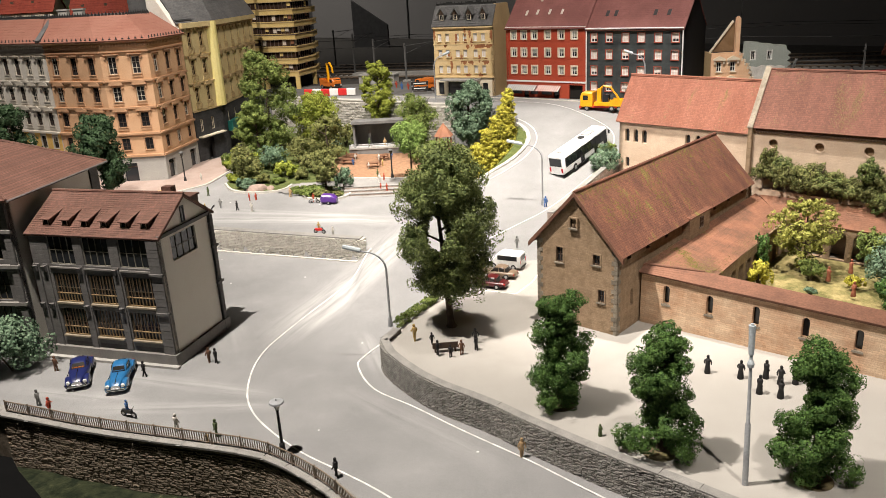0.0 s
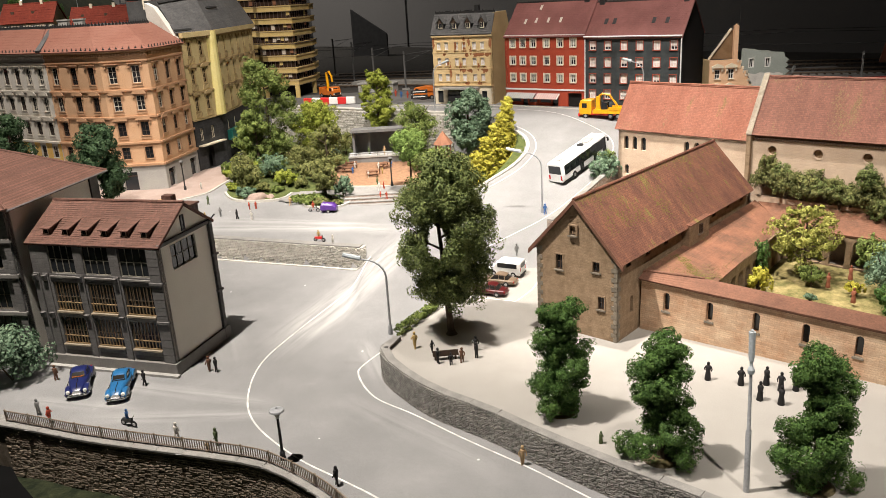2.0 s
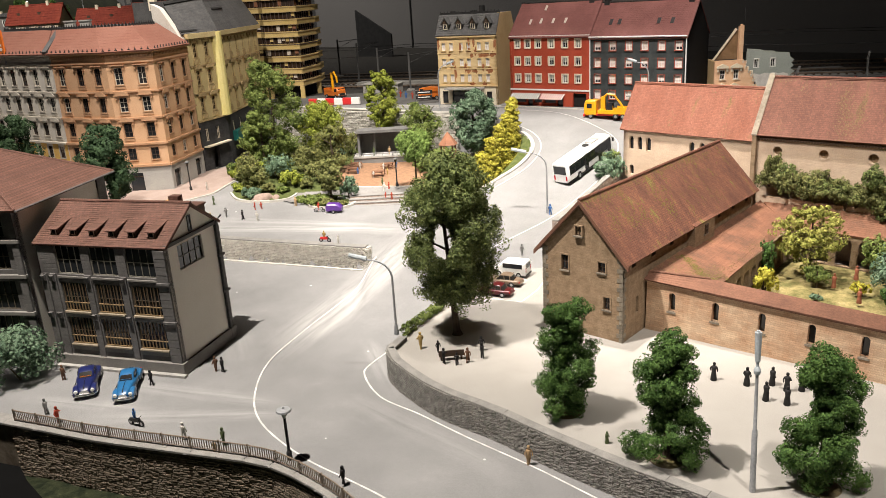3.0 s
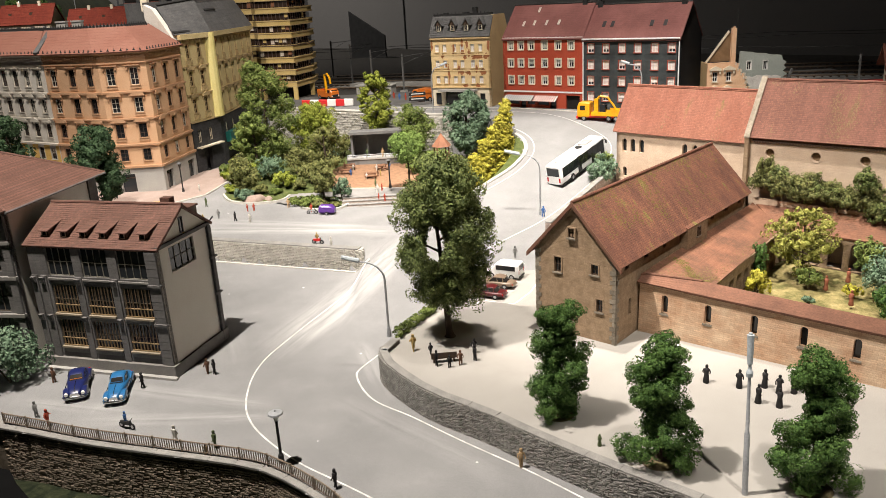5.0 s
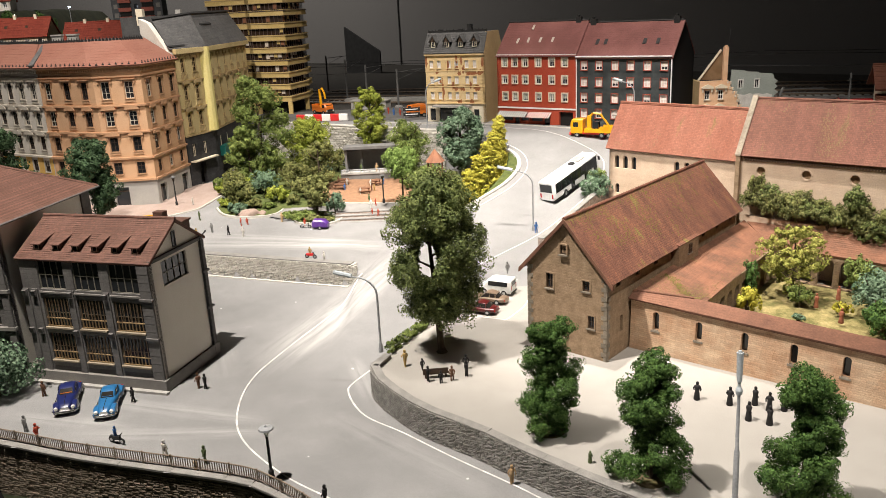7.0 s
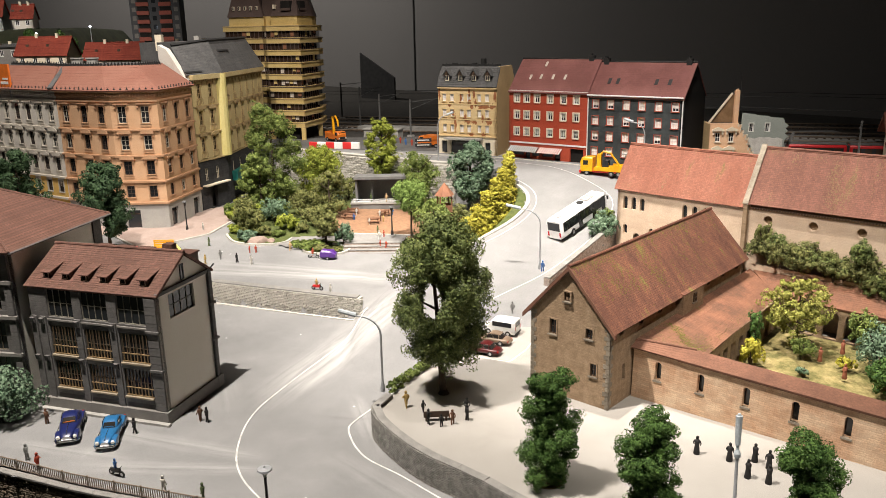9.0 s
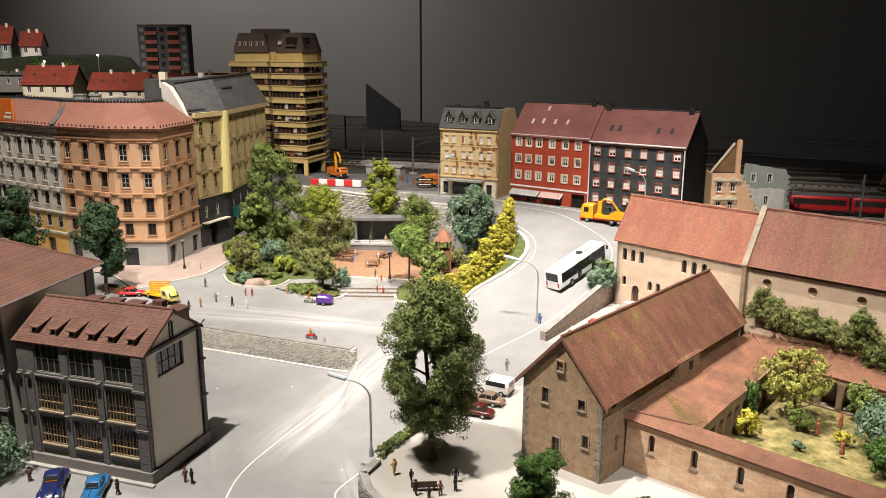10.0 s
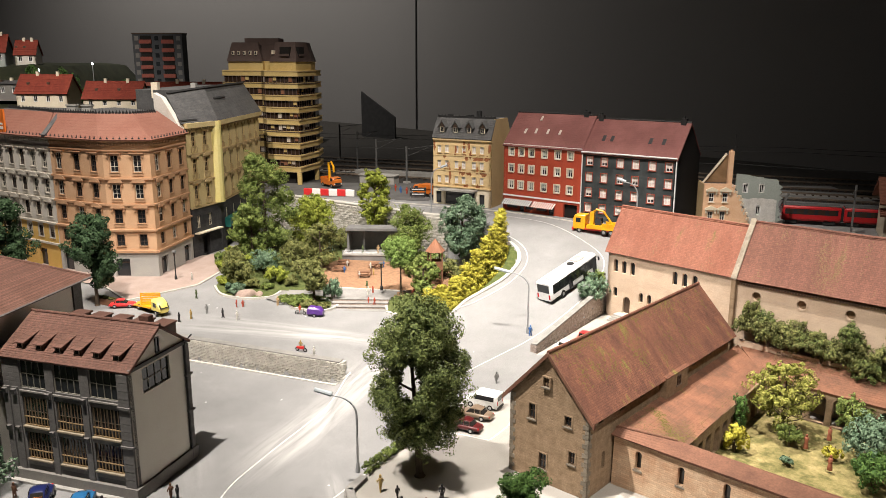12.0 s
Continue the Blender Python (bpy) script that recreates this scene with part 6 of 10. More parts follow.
    part("shop_window", Geo().box(0.6, 0.4, 0.2, 15.2, 0.5, 3.6), M_GLASS, y)
    part("canopy", Geo().box(2.6, -2.6, 3.9, 12.4, 0.0, 4.3), M_CONC, y)
    for z, d in ((4.5, 0.3), (8.6, 0.1), (12.4, 0.1), (H3 - 0.5, 0.4)):
        part("string_course", Geo().box(-0.1, -d, z, L3 + 0.1, 0, z + 0.26), M_PATINA, y)
    part("side_wall", Geo().box(L3 - 0.6, 0.0, 0, L3, W3, H3).extrude([(0, H3), (2.4, H3 + 4.8), (W3 - 2.4, H3 + 4.8), (W3, H3)], lambda p: (L3 - 0.6, p[0], p[1]), lambda p: (L3, p[0], p[1])), M_PATINASIDE, y)
    part("back", Geo().box(0.1, 0.8, 0, L3 - 0.7, W3, H3), M_PATINASIDE, y)
    rnd = random.Random(5)
    spots = [(rnd.uniform(0.02, 0.98), rnd.choice((6.0, 8.6, 9.6, 12.6, 13.4, 15.2)) + rnd.uniform(-0.6, 0.6), rnd.uniform(0.3, 0.7), rnd.uniform(0.8, 2.4)) for q in range(9)]
    for fx, z, w, hh in spots + [(0.29, 7.6, 0.45, 4.8), (0.27, 10.2, 0.7, 1.6), (0.38, 14.0, 0.5, 3.6), (0.47, 9.0, 0.5, 2.8), (0.52, 8.3, 0.9, 1.4), (0.58, 5.2, 0.8, 1.3), (0.58, 12.0, 0.6, 1.6), (0.78, 12.0, 1.7, 1.5), (0.93, 12.2, 0.9, 1.8), (0.87, 8.3, 0.9, 1.8), (0.78, 5.0, 0.7, 1.5), (0.97, 14.6, 0.4, 3.4), (0.02, 14.8, 0.4, 3.4)]:
        pts = [(max(0.05, min(L3 - 0.05, fx * L3 + w * rnd.uniform(0.45, 1.15) * math.cos(q * math.pi / 9))), z + hh * 0.5 * rnd.uniform(0.45, 1.15) * math.sin(q * math.pi / 9)) for q in range(18)]
        part("rust_patch", Geo().extrude(pts, lambda p: (p[0], -0.02, p[1]), lambda p: (p[0], 0.02, p[1])), M_RUST, y, "rust-brown peeled plaster patch")
    part("mansard", slope_geo((-0.2, -0.4, H3), (L3, -0.4, H3), (L3, 2.4, H3 + 4.8), (-0.2, 2.4, H3 + 4.8), 10, 0.05), M_SLATE, y)
    part("roof_top", Geo().box(-0.2, 2.4, H3, L3 - 0.6, W3 - 2.0, H3 + 4.8), M_SLATE, y)
    for i in range(4):
        x = 1.7 + i * 3.7
        d = part("dormer", Geo().box(x, 0.2, H3 + 1.3, x + 1.5, 2.2, H3 + 3.0), M_SLATE, y, "slate dormer with a small gable")
        part("dormer_roof", Geo().extrude([(-0.45, 2.6), (-0.2, 2.6), (0.75, 4.1), (1.7, 2.6), (1.95, 2.6), (0.75, 4.5)], lambda p: (x + p[0], -0.35, H3 + p[1]), lambda p: (x + p[0], 2.5, H3 + p[1])), M_SLATE, d)
        part("dormer_gable", Geo().extrude([(-0.1, 2.7), (1.6, 2.7), (0.75, 4.05)], lambda p: (x + p[0], 0.0, H3 + p[1]), lambda p: (x + p[0], 0.3, H3 + p[1])), M_DARKPAINT, d)
        part("dormer_window", Geo().box(x + 0.25, 0.05, H3 + 1.4, x + 1.25, 0.22, H3 + 2.75), M_CREAM, d)
        part("dormer_pane", Geo().box(x + 0.36, 0.0, H3 + 1.55, x + 0.71, 0.07, H3 + 2.65).box(x + 0.79, 0.0, H3 + 1.55, x + 1.14, 0.07, H3 + 2.65), M_GLASS, d)
    part("roof_rail", Geo().box(0, 2.5, H3 + 4.8, L3, 2.6, H3 + 5.3), M_BLACKPAINT, y)
    for x in (2.0, 7.5, 10.0):
        part("chimney", Geo().box(x, 4, H3 + 4.6, x + 1.0, 5.2, H3 + 5.5 + (x > 9) * 1.1), M_BLACKPAINT, y)
    for i in range(17):
        part("rail_post", box_mesh("rail_post", (-0.06, 2.48, 0, 0.06, 2.6, 0.8), M_BLACKPAINT), None, y, m=at(0.2 + i * 0.97, 0, H3 + 4.8))


build_row()


def build_ruin():
    r = thing("ruined_house", 57.2, 175.2, UP, -3, "salmon ruined house facade with a broken gable", "ruin")
    holes = [(1.1, 5.6, 1.1, 2.0, ""), (4.0, 5.6, 1.1, 2.0, ""), (1.1, 1.5, 1.1, 2.0, ""), (3.7, 1.5, 1.1, 2.0, ""), (6.3, 1.3, 1.1, 2.0, "")]
    part("wall", wall_geo(6.0, 9.6, 0.6, holes[:4]), M_RUIN, r)
    for h in holes[:4]:
        window(r, at(0, 0, 0), *h[:4], dict(frame=M_WHITEPAINT, bx=1, bz=1, t=0.14, sill=M_CREAM, trim=M_CREAM, crown="triangle"))
    rnd = random.Random(5)
    steps, rim, rx, rz = [(6.0, 0)], [], 6.0, 9.4
    for i in range(9):
        steps += [(rx, rz), (rx + rnd.uniform(0.3, 0.75), rz - rnd.uniform(-0.1, 0.3))]
        rim += steps[-2:]
        rx, rz = steps[-1][0] - rnd.uniform(0.0, 0.15), rz - rnd.uniform(0.75, 1.25)
    part("broken_wall", Geo().extrude(steps + [(rx + 0.6, 0)], lambda p: (p[0], 0, p[1]), lambda p: (p[0], 0.6, p[1])), M_RUIN, r, "salmon wall with a jagged broken edge")
    for i, (px, pz) in enumerate(rim):
        part("rubble", Geo().prism([(px + rnd.uniform(0.15, 0.4) * math.cos(q * 1.05), 0.3 + 0.5 * math.sin(q * 1.05)) for q in range(6)], pz - 0.45, pz + rnd.uniform(0.0, 0.18)), M_BROKEN, r, "pale broken masonry")
    part("gable_fragment", Geo().extrude([(0.3, 9.6), (5.4, 9.6), (5.4, 15.4), (4.6, 15.9)], lambda p: (p[0], 2.4, p[1]), lambda p: (p[0], 3.0, p[1])), M_GABLEBROWN, r, "brown bare inside of the gable")
    part("gable_verge", Geo().extrude([(0.0, 9.7), (0.35, 9.5), (4.95, 15.8), (4.6, 16.1)], lambda p: (p[0], 2.15, p[1]), lambda p: (p[0], 2.4, p[1])), M_CREAM, r)
    part("chimney", Geo().box(5.1, 0.8, 8.6, 6.0, 1.9, 16.6).box(5.3, 1.0, 16.6, 5.75, 1.6, 16.9), M_RUIN, r)
    part("antenna", Geo().tube([(6.2, 1.4, 14), (6.2, 1.4, 20.2)], 0.07), M_BLACKPAINT, r)
    part("side_wall", Geo().box(0, 0.6, 0, 0.6, 9, 9.4), M_PATINASIDE, r)
    s = thing("ruined_wing", 64.2, 176.0, UP, -6, "grey-green ruined house wall with broken edges", "ruin")
    part("wall", wall_geo(8.8, 10.4, 0.6, [(1.6, 7.6, 0.9, 1.9, ""), (5.0, 7.6, 0.9, 1.9, ""), (1.3, 2.8, 0.9, 1.9, ""), (4.6, 2.8, 0.9, 1.9, "")]), M_SAGE, s)
    part("broken_top", Geo().extrude([(0, 10.4), (8.8, 10.4), (8.6, 10.55), (5.9, 10.75), (5.7, 11.0), (3.2, 11.15), (2.9, 11.4), (0.1, 11.7)], lambda p: (p[0], 0, p[1]), lambda p: (p[0], 0.6, p[1])), M_SAGE, s)
    for x, z in ((1.6, 7.6), (5.0, 7.6), (1.3, 2.8), (4.6, 2.8)):
        window(s, at(0, 0, 0), x, z, 0.9, 1.9, dict(frame=M_WHITEPAINT, bx=1, bz=0, t=0.16, surround=M_WHITEPAINT, sw=0.14))
    low = [(-0.05, 4.9), (8.8, 4.9)] + [(8.8 - i * 0.98, 6.3 + rnd.uniform(-0.45, 0.35)) for i in range(10)]
    part("pale_lower_wall", Geo().box(-0.05, -0.06, 0, 8.85, 0.0, 2.7).extrude(low, lambda p: (p[0], -0.06, p[1]), lambda p: (p[0], 0.0, p[1])).box(-0.05, -0.06, 2.7, 1.2, 0, 4.9).box(2.3, -0.06, 2.7, 4.5, 0, 4.9).box(5.6, -0.06, 2.7, 8.8, 0, 4.9), M_RUINWHITE, s, "whitish broken plaster")
    edge = [(8.8, 0)]
    for i in range(8):
        edge += [(9.0 + rnd.uniform(0.0, 1.2), 0.6 + i * 1.2), (8.9 + rnd.uniform(0.0, 0.5), 1.2 + i * 1.2)]
    edge += [(8.8, 10.4)]
    part("broken_edge", Geo().extrude(edge, lambda p: (p[0], 0, p[1]), lambda p: (p[0], 0.6, p[1])), M_SAGE, s)


build_ruin()

# ---- the hall round the layout ----
def hall_wall(name, a, b, material, label):
    g = Geo()
    d = Vector((b[0] - a[0], b[1] - a[1], 0)).normalized() * 4
    g.prism([(a[0], a[1]), (b[0], b[1]), (b[0] - d.y, b[1] + d.x), (a[0] - d.y, a[1] + d.x)], -60, 260)
    single(name, g, material, label, "wall", kind="structure")


BACK = curve([(-330, 520), (-230, 524), (-160, 518), (-108, 497), (-60, 463), (0, 403), (100, 302.6), (200, 202)], 6)
back = Geo()
for (xa, ya), (xb, yb) in zip(BACK, BACK[1:]):
    back.poly((xa, ya, -60), (xb, yb, -60), (xb, yb, 260), (xa, ya, 260)).poly((xb + 2.8, yb + 2.8, -60), (xa + 2.8, ya + 2.8, -60), (xa + 2.8, ya + 2.8, 260), (xb + 2.8, yb + 2.8, 260))
back.poly((-330, 520, 260), (200, 202, 260), (202.8, 204.8, 260), (-327.2, 522.8, 260))
tagged(part("wall_north", back.mesh("wall_north", M_HALL, True, True), None), "plain grey painted curved hall wall behind the layout", "wall", kind="structure")
single("wall_seam", Geo().box(0, -0.25, -60, 0.6, 0.0, 260), M_HALLDARK, "narrow dark seam between two wall panels", "wall", at(-100, 503, 0, -45.1) @ at(112.5, 0.2, 0), kind="structure")
hall_wall("wall_east", (200, 202), (320, 150), M_HALLDARK, "dark hall wall")
hall_wall("wall_southeast", (320, 150), (320, -150), M_HALLDARK, "dark hall wall")
hall_wall("wall_south", (320, -150), (-330, -150), M_HALLDARK, "dark hall wall")
hall_wall("wall_southwest", (-330, -150), (-330, 520), M_HALLDARK, "dark hall wall")
single("ceiling", Geo().box(-340, -160, 260, 330, 520, 264), M_HALLDARK, "black hall ceiling", "ceiling", kind="structure")
single("floor", Geo().box(-340, -160, -64, 330, 520, -60), M_HALLDARK, "dark hall floor", "floor", kind="structure")

# ---- retaining walls, rails and kerbs ----
def wall_body(parent, path, low, high, thick, material):
    """The solid core of a wall behind its stones; it lies to the left of the path."""
    g = Geo()
    pts = along(path, 0.7)
    for (x, y, dx, dy), (u, v, du, dv) in zip(pts, pts[1:]):
        a, b, c, d = (x, y), (u, v), (u - dv * thick, v + du * thick), (x - dy * thick, y + dx * thick)
        z0, z1, w0, w1 = low(x, y), high(x, y), low(u, v), high(u, v)
        g.poly((*a, z0), (*b, w0), (*b, w1), (*a, z1)).poly((*d, z1), (*c, w1), (*c, w0), (*d, z0)).poly((*a, z1), (*b, w1), (*c, w1), (*d, z1))
    (x, y, dx, dy), (u, v, du, dv) = pts[0], pts[-1]
    for px, py, ex, ey in ((x, y, dx, dy), (u, v, du, dv)):
        g.poly((px, py, low(px, py)), (px - ey * thick, py + ex * thick, low(px, py)), (px - ey * thick, py + ex * thick, high(px, py)), (px, py, high(px, py)))
    return part("core", g, material, parent)


def coping(parent, path, high, width, material, over=0.15, h=0.28, length=2.4, name="coping_stone"):
    pts = along(path, length)
    for (x, y, dx, dy), (u, v, du, dv) in zip(pts, pts[1:]):
        n = math.hypot(u - x, v - y)
        ux, uy = (u - x) / n, (v - y) / n
        z0, z1 = high(x, y), high(u, v)
        out = [(-over, 0), (width + over, 0), (width + over, h * 0.8), (width + over - 0.06, h), (-over + 0.06, h), (-over, h * 0.8)]
        g = Geo().extrude(out, lambda p: (x + ux * 0.02 - uy * p[0], y + uy * 0.02 + ux * p[0], z0 + p[1]), lambda p: (u - ux * 0.02 - uy * p[0], v - uy * 0.02 + ux * p[0], z1 + p[1]))
        part(name, g, material, parent)


plaza_wall = thing("wall_plaza", 0, 0, 0, 0, "low grey rubble stone wall round the forecourt", "wall", kind="structure")
wall_body(plaza_wall, WALL_EDGE, lambda x, y: -3.4, lambda x, y: 0.42, 0.9, M_MORTAR)
coping(plaza_wall, WALL_EDGE, lambda x, y: 0.42, 0.75, M_COPING, 0.1, 0.14, 3.4)
stone_field(plaza_wall, WALL_EDGE, lambda x, y: ground_z(x - 0.8, y - 0.8) - 0.1, lambda x, y: 0.42, 0.44, 0.195, M_STONE, 300, seed=2, depth=0.2)

river_path = [p for p in curve(RIVER_EDGE, 5) if -75 < p[0] < 6]
river_wall = thing("wall_river", 0, 0, 0, 0, "dark rubble stone embankment above the river", "wall", kind="structure")
wall_body(river_wall, river_path, lambda x, y: -10.5, lambda x, y: -2.95, 1.5, M_STONEDARK)
coping(river_wall, river_path, lambda x, y: -2.95, 1.3, M_COPING, 0.25, 0.25, 3.0)
near = [p for p in river_path if -50 < p[0] < -4]
stone_field(river_wall, near, lambda x, y: -9.9, lambda x, y: -3.2, 0.66, 0.27, M_STONEDARK, 300, seed=3, depth=0.14)


def build_railing():
    r = thing("railing", 0, 0, 0, 0, "brown metal bar railing on the river wall", "railing")
    path = [(p[0] + 0.12, p[1] + 0.5) for p in near]
    z0 = -2.7
    for z, t in ((0.22, 0.05), (1.25, 0.075)):
        part("rail", Geo().tube([(x, y, z0 + z) for x, y, dx, dy in along(path, 0.8)], t, n=5), M_RAIL, r)
    bar = Geo().box(-0.035, -0.035, 0.2, 0.035, 0.035, 1.25).mesh("bar", M_RAIL)
    post = Geo().box(-0.07, -0.07, 0.0, 0.07, 0.07, 1.4).mesh("post", M_RAIL)
    for i, (x, y, dx, dy) in enumerate(along(path, 0.27)):
        part("post" if i % 12 == 0 else "bar", post if i % 12 == 0 else bar, None, r, m=at(x, y, z0, math.degrees(math.atan2(dy, dx))))


build_railing()

ISLAND = [(-46.0, 130.7), (-13.4, 118.7)]
island_wall = thing("wall_square", 0, 0, 0, 0, "pale rough stone wall holding up the square", "wall", kind="structure")
hi = lambda x, y: 0.72
wall_body(island_wall, ISLAND, lambda x, y: -3.2, hi, 1.3, M_STONEPALE)
coping(island_wall, ISLAND, hi, 1.2, M_COPING, 0.08, 0.2, 2.6)
stone_field(island_wall, ISLAND, lambda x, y: ground_z(x, y - 0.4) + 0.02, hi, 0.44, 0.27, M_STONEPALE, 290, seed=4, depth=0.2)
single("kerb", draped([(p[0] - 0.3, p[1] - 0.75) for p in ISLAND] + [(-12.2, 118.4)], 0.5, 0.0, ground_z, 0.16), M_KERB, "pale kerb at the foot of the stone wall", "kerb", kind="structure")

PARKWALL = [(-47.5, 214.4), (-30, 202.8), (-3.0, 185.0), (1.0, 183.5)]
park_wall = thing("wall_park", 0, 0, 0, 0, "pale stone retaining wall below the upper road", "wall", kind="structure")
wall_body(park_wall, PARKWALL, lambda x, y: 0.0, lambda x, y: UP + 0.35, 1.6, M_STONEPALE)
coping(park_wall, PARKWALL, lambda x, y: UP + 0.35, 1.5, M_KERB, 0.1, 0.25, 3.5)
stone_field(park_wall, PARKWALL, lambda x, y: 2.0, lambda x, y: UP + 0.3, 1.05, 0.62, M_STONEPALE, 280, seed=6, depth=0.3)

RAMPWALL = [(16.9, 125.6), (32.4, 149.0)]
ramp_wall = thing("wall_ramp", 0, 0, 0, 0, "brown speckled stone wall along the climbing road", "wall", kind="structure")
rh = lambda x, y: 1.5 + 3.5 * (y - 125.6) / 23.4
wall_body(ramp_wall, RAMPWALL, lambda x, y: -1.0, rh, 1.0, M_RAMPSTONE)
coping(ramp_wall, RAMPWALL, rh, 0.9, M_COPING, 0.1, 0.22, 2.6)
stone_field(ramp_wall, RAMPWALL, lambda x, y: 0.0, rh, 0.36, 0.24, M_RAMPSTONE, 290, seed=7, depth=0.12)

# edge of the climbing road: left kerb, pavement and white lines
KERB_L = curve([(-9.5, 146.6), (-4.5, 143.6), (0.2, 143.2), (4.5, 145.2), (8.2, 148.2), (12.8, 153.0), (15.8, 158.2), (16.4, 162.5), (15.2, 166.5), (11.5, 171.5), (6.0, 176.5), (0, 180.5), (-3.5, 183.0)], 5)
single("kerb", draped(KERB_L, 0.75, 0.02, ground_z, 0.22), M_KERB, "pale rounded kerb between park hedge and road", "kerb", kind="structure")
inner = [(x + dy * 1.7, y - dx * 1.7) for x, y, dx, dy in along(KERB_L, 1.5)][3:-6]
single("road_line", draped(inner, 0.2, 0.07), M_LINE, "white inner edge line of the climbing road", "road marking", kind="structure")
outer = curve([(4.5, 116), (13.5, 127.8), (21.5, 138.5), (29.6, 149.8), (33.5, 160.0), (30.0, 169.0), (22.5, 180.0), (12.0, 188.0), (0, 195), (-14, 201), (-40, 210)], 6)
single("road_line", draped(outer, 0.2, 0.07), M_LINE, "white outer edge line of the climbing road", "road marking", kind="structure")
single("kerb", draped(curve([(41, 170.0), (33, 177.5), (24, 185.0), (14, 192.0), (0, 198), (-14, 204)], 5), 0.5, 0.03, ground_z, 0.14), M_KERB, "kerb of the pavement before the house row", "kerb", kind="structure")
single("road_line", draped([(10.9, 99.0), (8.4, 95.0), (3.8, 97.0)], 0.22, 0.05, lambda x, y: 0.0), M_LINE, "white parking bay line", "road marking", kind="structure")
single("road_line", draped([(14.4, 108.2), (10.9, 99.0)], 0.22, 0.05, lambda x, y: 0.0), M_LINE, "white parking bay line", "road marking", kind="structure")

# pavement in front of the corner block
PINK = [(-108, 178), (-84, 164), (-70, 160.0), (-61, 150.5), (-50.5, 160.5), (-46.5, 174), (-50, 181), (-55, 187), (-60.5, 183), (-62.5, 168.4), (-70, 168), (-84, 174), (-108, 188)]


def inside(poly, x, y):
    c = False
    for (x0, y0), (x1, y1) in zip(poly, poly[1:] + poly[:1]):
        if (y0 > y) != (y1 > y) and x < (x1 - x0) * (y - y0) / (y1 - y0) + x0:
            c = not c
    return c


single("pavement_corner", sheet(-108, -44, 148, 190, 0.5, lambda x, y: inside(PINK, x, y), 0.25), M_PINKPAVE, "reddish paving before the corner houses", "pavement", kind="structure", smooth=True)
single("kerb", draped([(-70, 159.8), (-61, 150.3), (-50.3, 160.4), (-46.3, 174)], 0.4, 0.02, ground_z, 0.3), M_KERB, "pale kerb round the reddish pavement", "kerb", kind="structure")

# asphalt sheet darker than the road, also standing for weaker light here
YARD = [(-52, 218), (-39, 213.6), (-22, 210.6), (-8, 206), (-4, 206), (-1.5, 212), (6, 236), (-52, 236)]
single("pavement_yard", sheet(-52, 6, 205, 236, 1.0, lambda x, y: inside(YARD, x, y), 0.12), mat("dimmed_works_asphalt", (0.085, 0.083, 0.08), (0.12, 0.117, 0.112), 0.9, 18, 700, 0.3), "dark asphalt works yard before the railway, dimmed for weaker light", "pavement", kind="structure", smooth=True)
M_RIMBLACK = mat("matt_black_rim", (0.004, 0.004, 0.004), (0.005, 0.005, 0.005), 0.95, 30, 500, 0.0, spec=0.05)
single("layout_rim", Geo().prism([(-75, 90), (-60, 60), (-32, 44), (-33, 57), (-36, 61.5), (-42.9, 68.7), (-46.2, 72), (-52.5, 79.8), (-58, 88)], -12, -8.2), M_RIMBLACK, "black curved rim at the edge of the layout", "rim", kind="structure")

# ---- park ----
PARK = [(-46, 158.5), (-43.5, 154.2), (-38.8, 152.3), (-33.6, 153.2), (-30.5, 152), (-27.6, 147.6), (-21.8, 146.2), (-19.4, 149.6), (-20.6, 151.8), (-10.5, 151.8), (-9.5, 146.9), (-4.5, 143.9), (0.2, 143.5), (4.5, 145.5),
        (8.2, 148.5), (12.8, 153.3), (15.5, 158.2), (16.1, 162.5), (14.9, 166.3), (11.2, 171.2), (5.8, 176.2), (-0.3, 180.2), (-3.5, 184.5), (-30, 202), (-47, 213.5), (-51, 205), (-50.5, 184), (-48.5, 178), (-46.5, 170)]
single("ground_park", sheet(-52, 17, 142, 214, 0.5, lambda x, y: inside(PARK, x, y), 0.18), M_LAWN, "green lawn and soil of the little park", "ground", kind="structure", smooth=True)
SANDPIT = [(-25, 163), (-21.5, 158.6), (-8.5, 156.0), (0.5, 156), (5, 162), (3, 171), (-6, 178), (-10, 181), (-23, 181), (-27, 174)]
single("ground_sand", sheet(-28, 6, 155, 182, 0.5, lambda x, y: inside(SANDPIT, x, y), 0.30), M_SAND, "orange-brown bark and sand playground", "ground", kind="structure", smooth=True)
PATHWAY = [(-20.8, 151.6), (-10.4, 151.6), (-8.0, 158.6), (-21.2, 159.6)]
single("pavement_path", sheet(-22, -7, 151, 160, 0.5, lambda x, y: inside(PATHWAY, x, y), 0.36), M_PAVE, "grey paved park entrance above the steps", "pavement", kind="structure", smooth=True)
BEDPATH = [(-34, 152.3), (-31, 150.3), (-29.6, 153.6), (-25, 155.2), (-20.6, 154.4), (-20.6, 158.4), (-26, 158), (-32, 157)]
single("pavement_bed_path", sheet(-35, -20, 150, 159, 0.5, lambda x, y: inside(BEDPATH, x, y), 0.30), M_PAVE, "grey curved footpath between the park beds", "pavement", kind="structure", smooth=True)
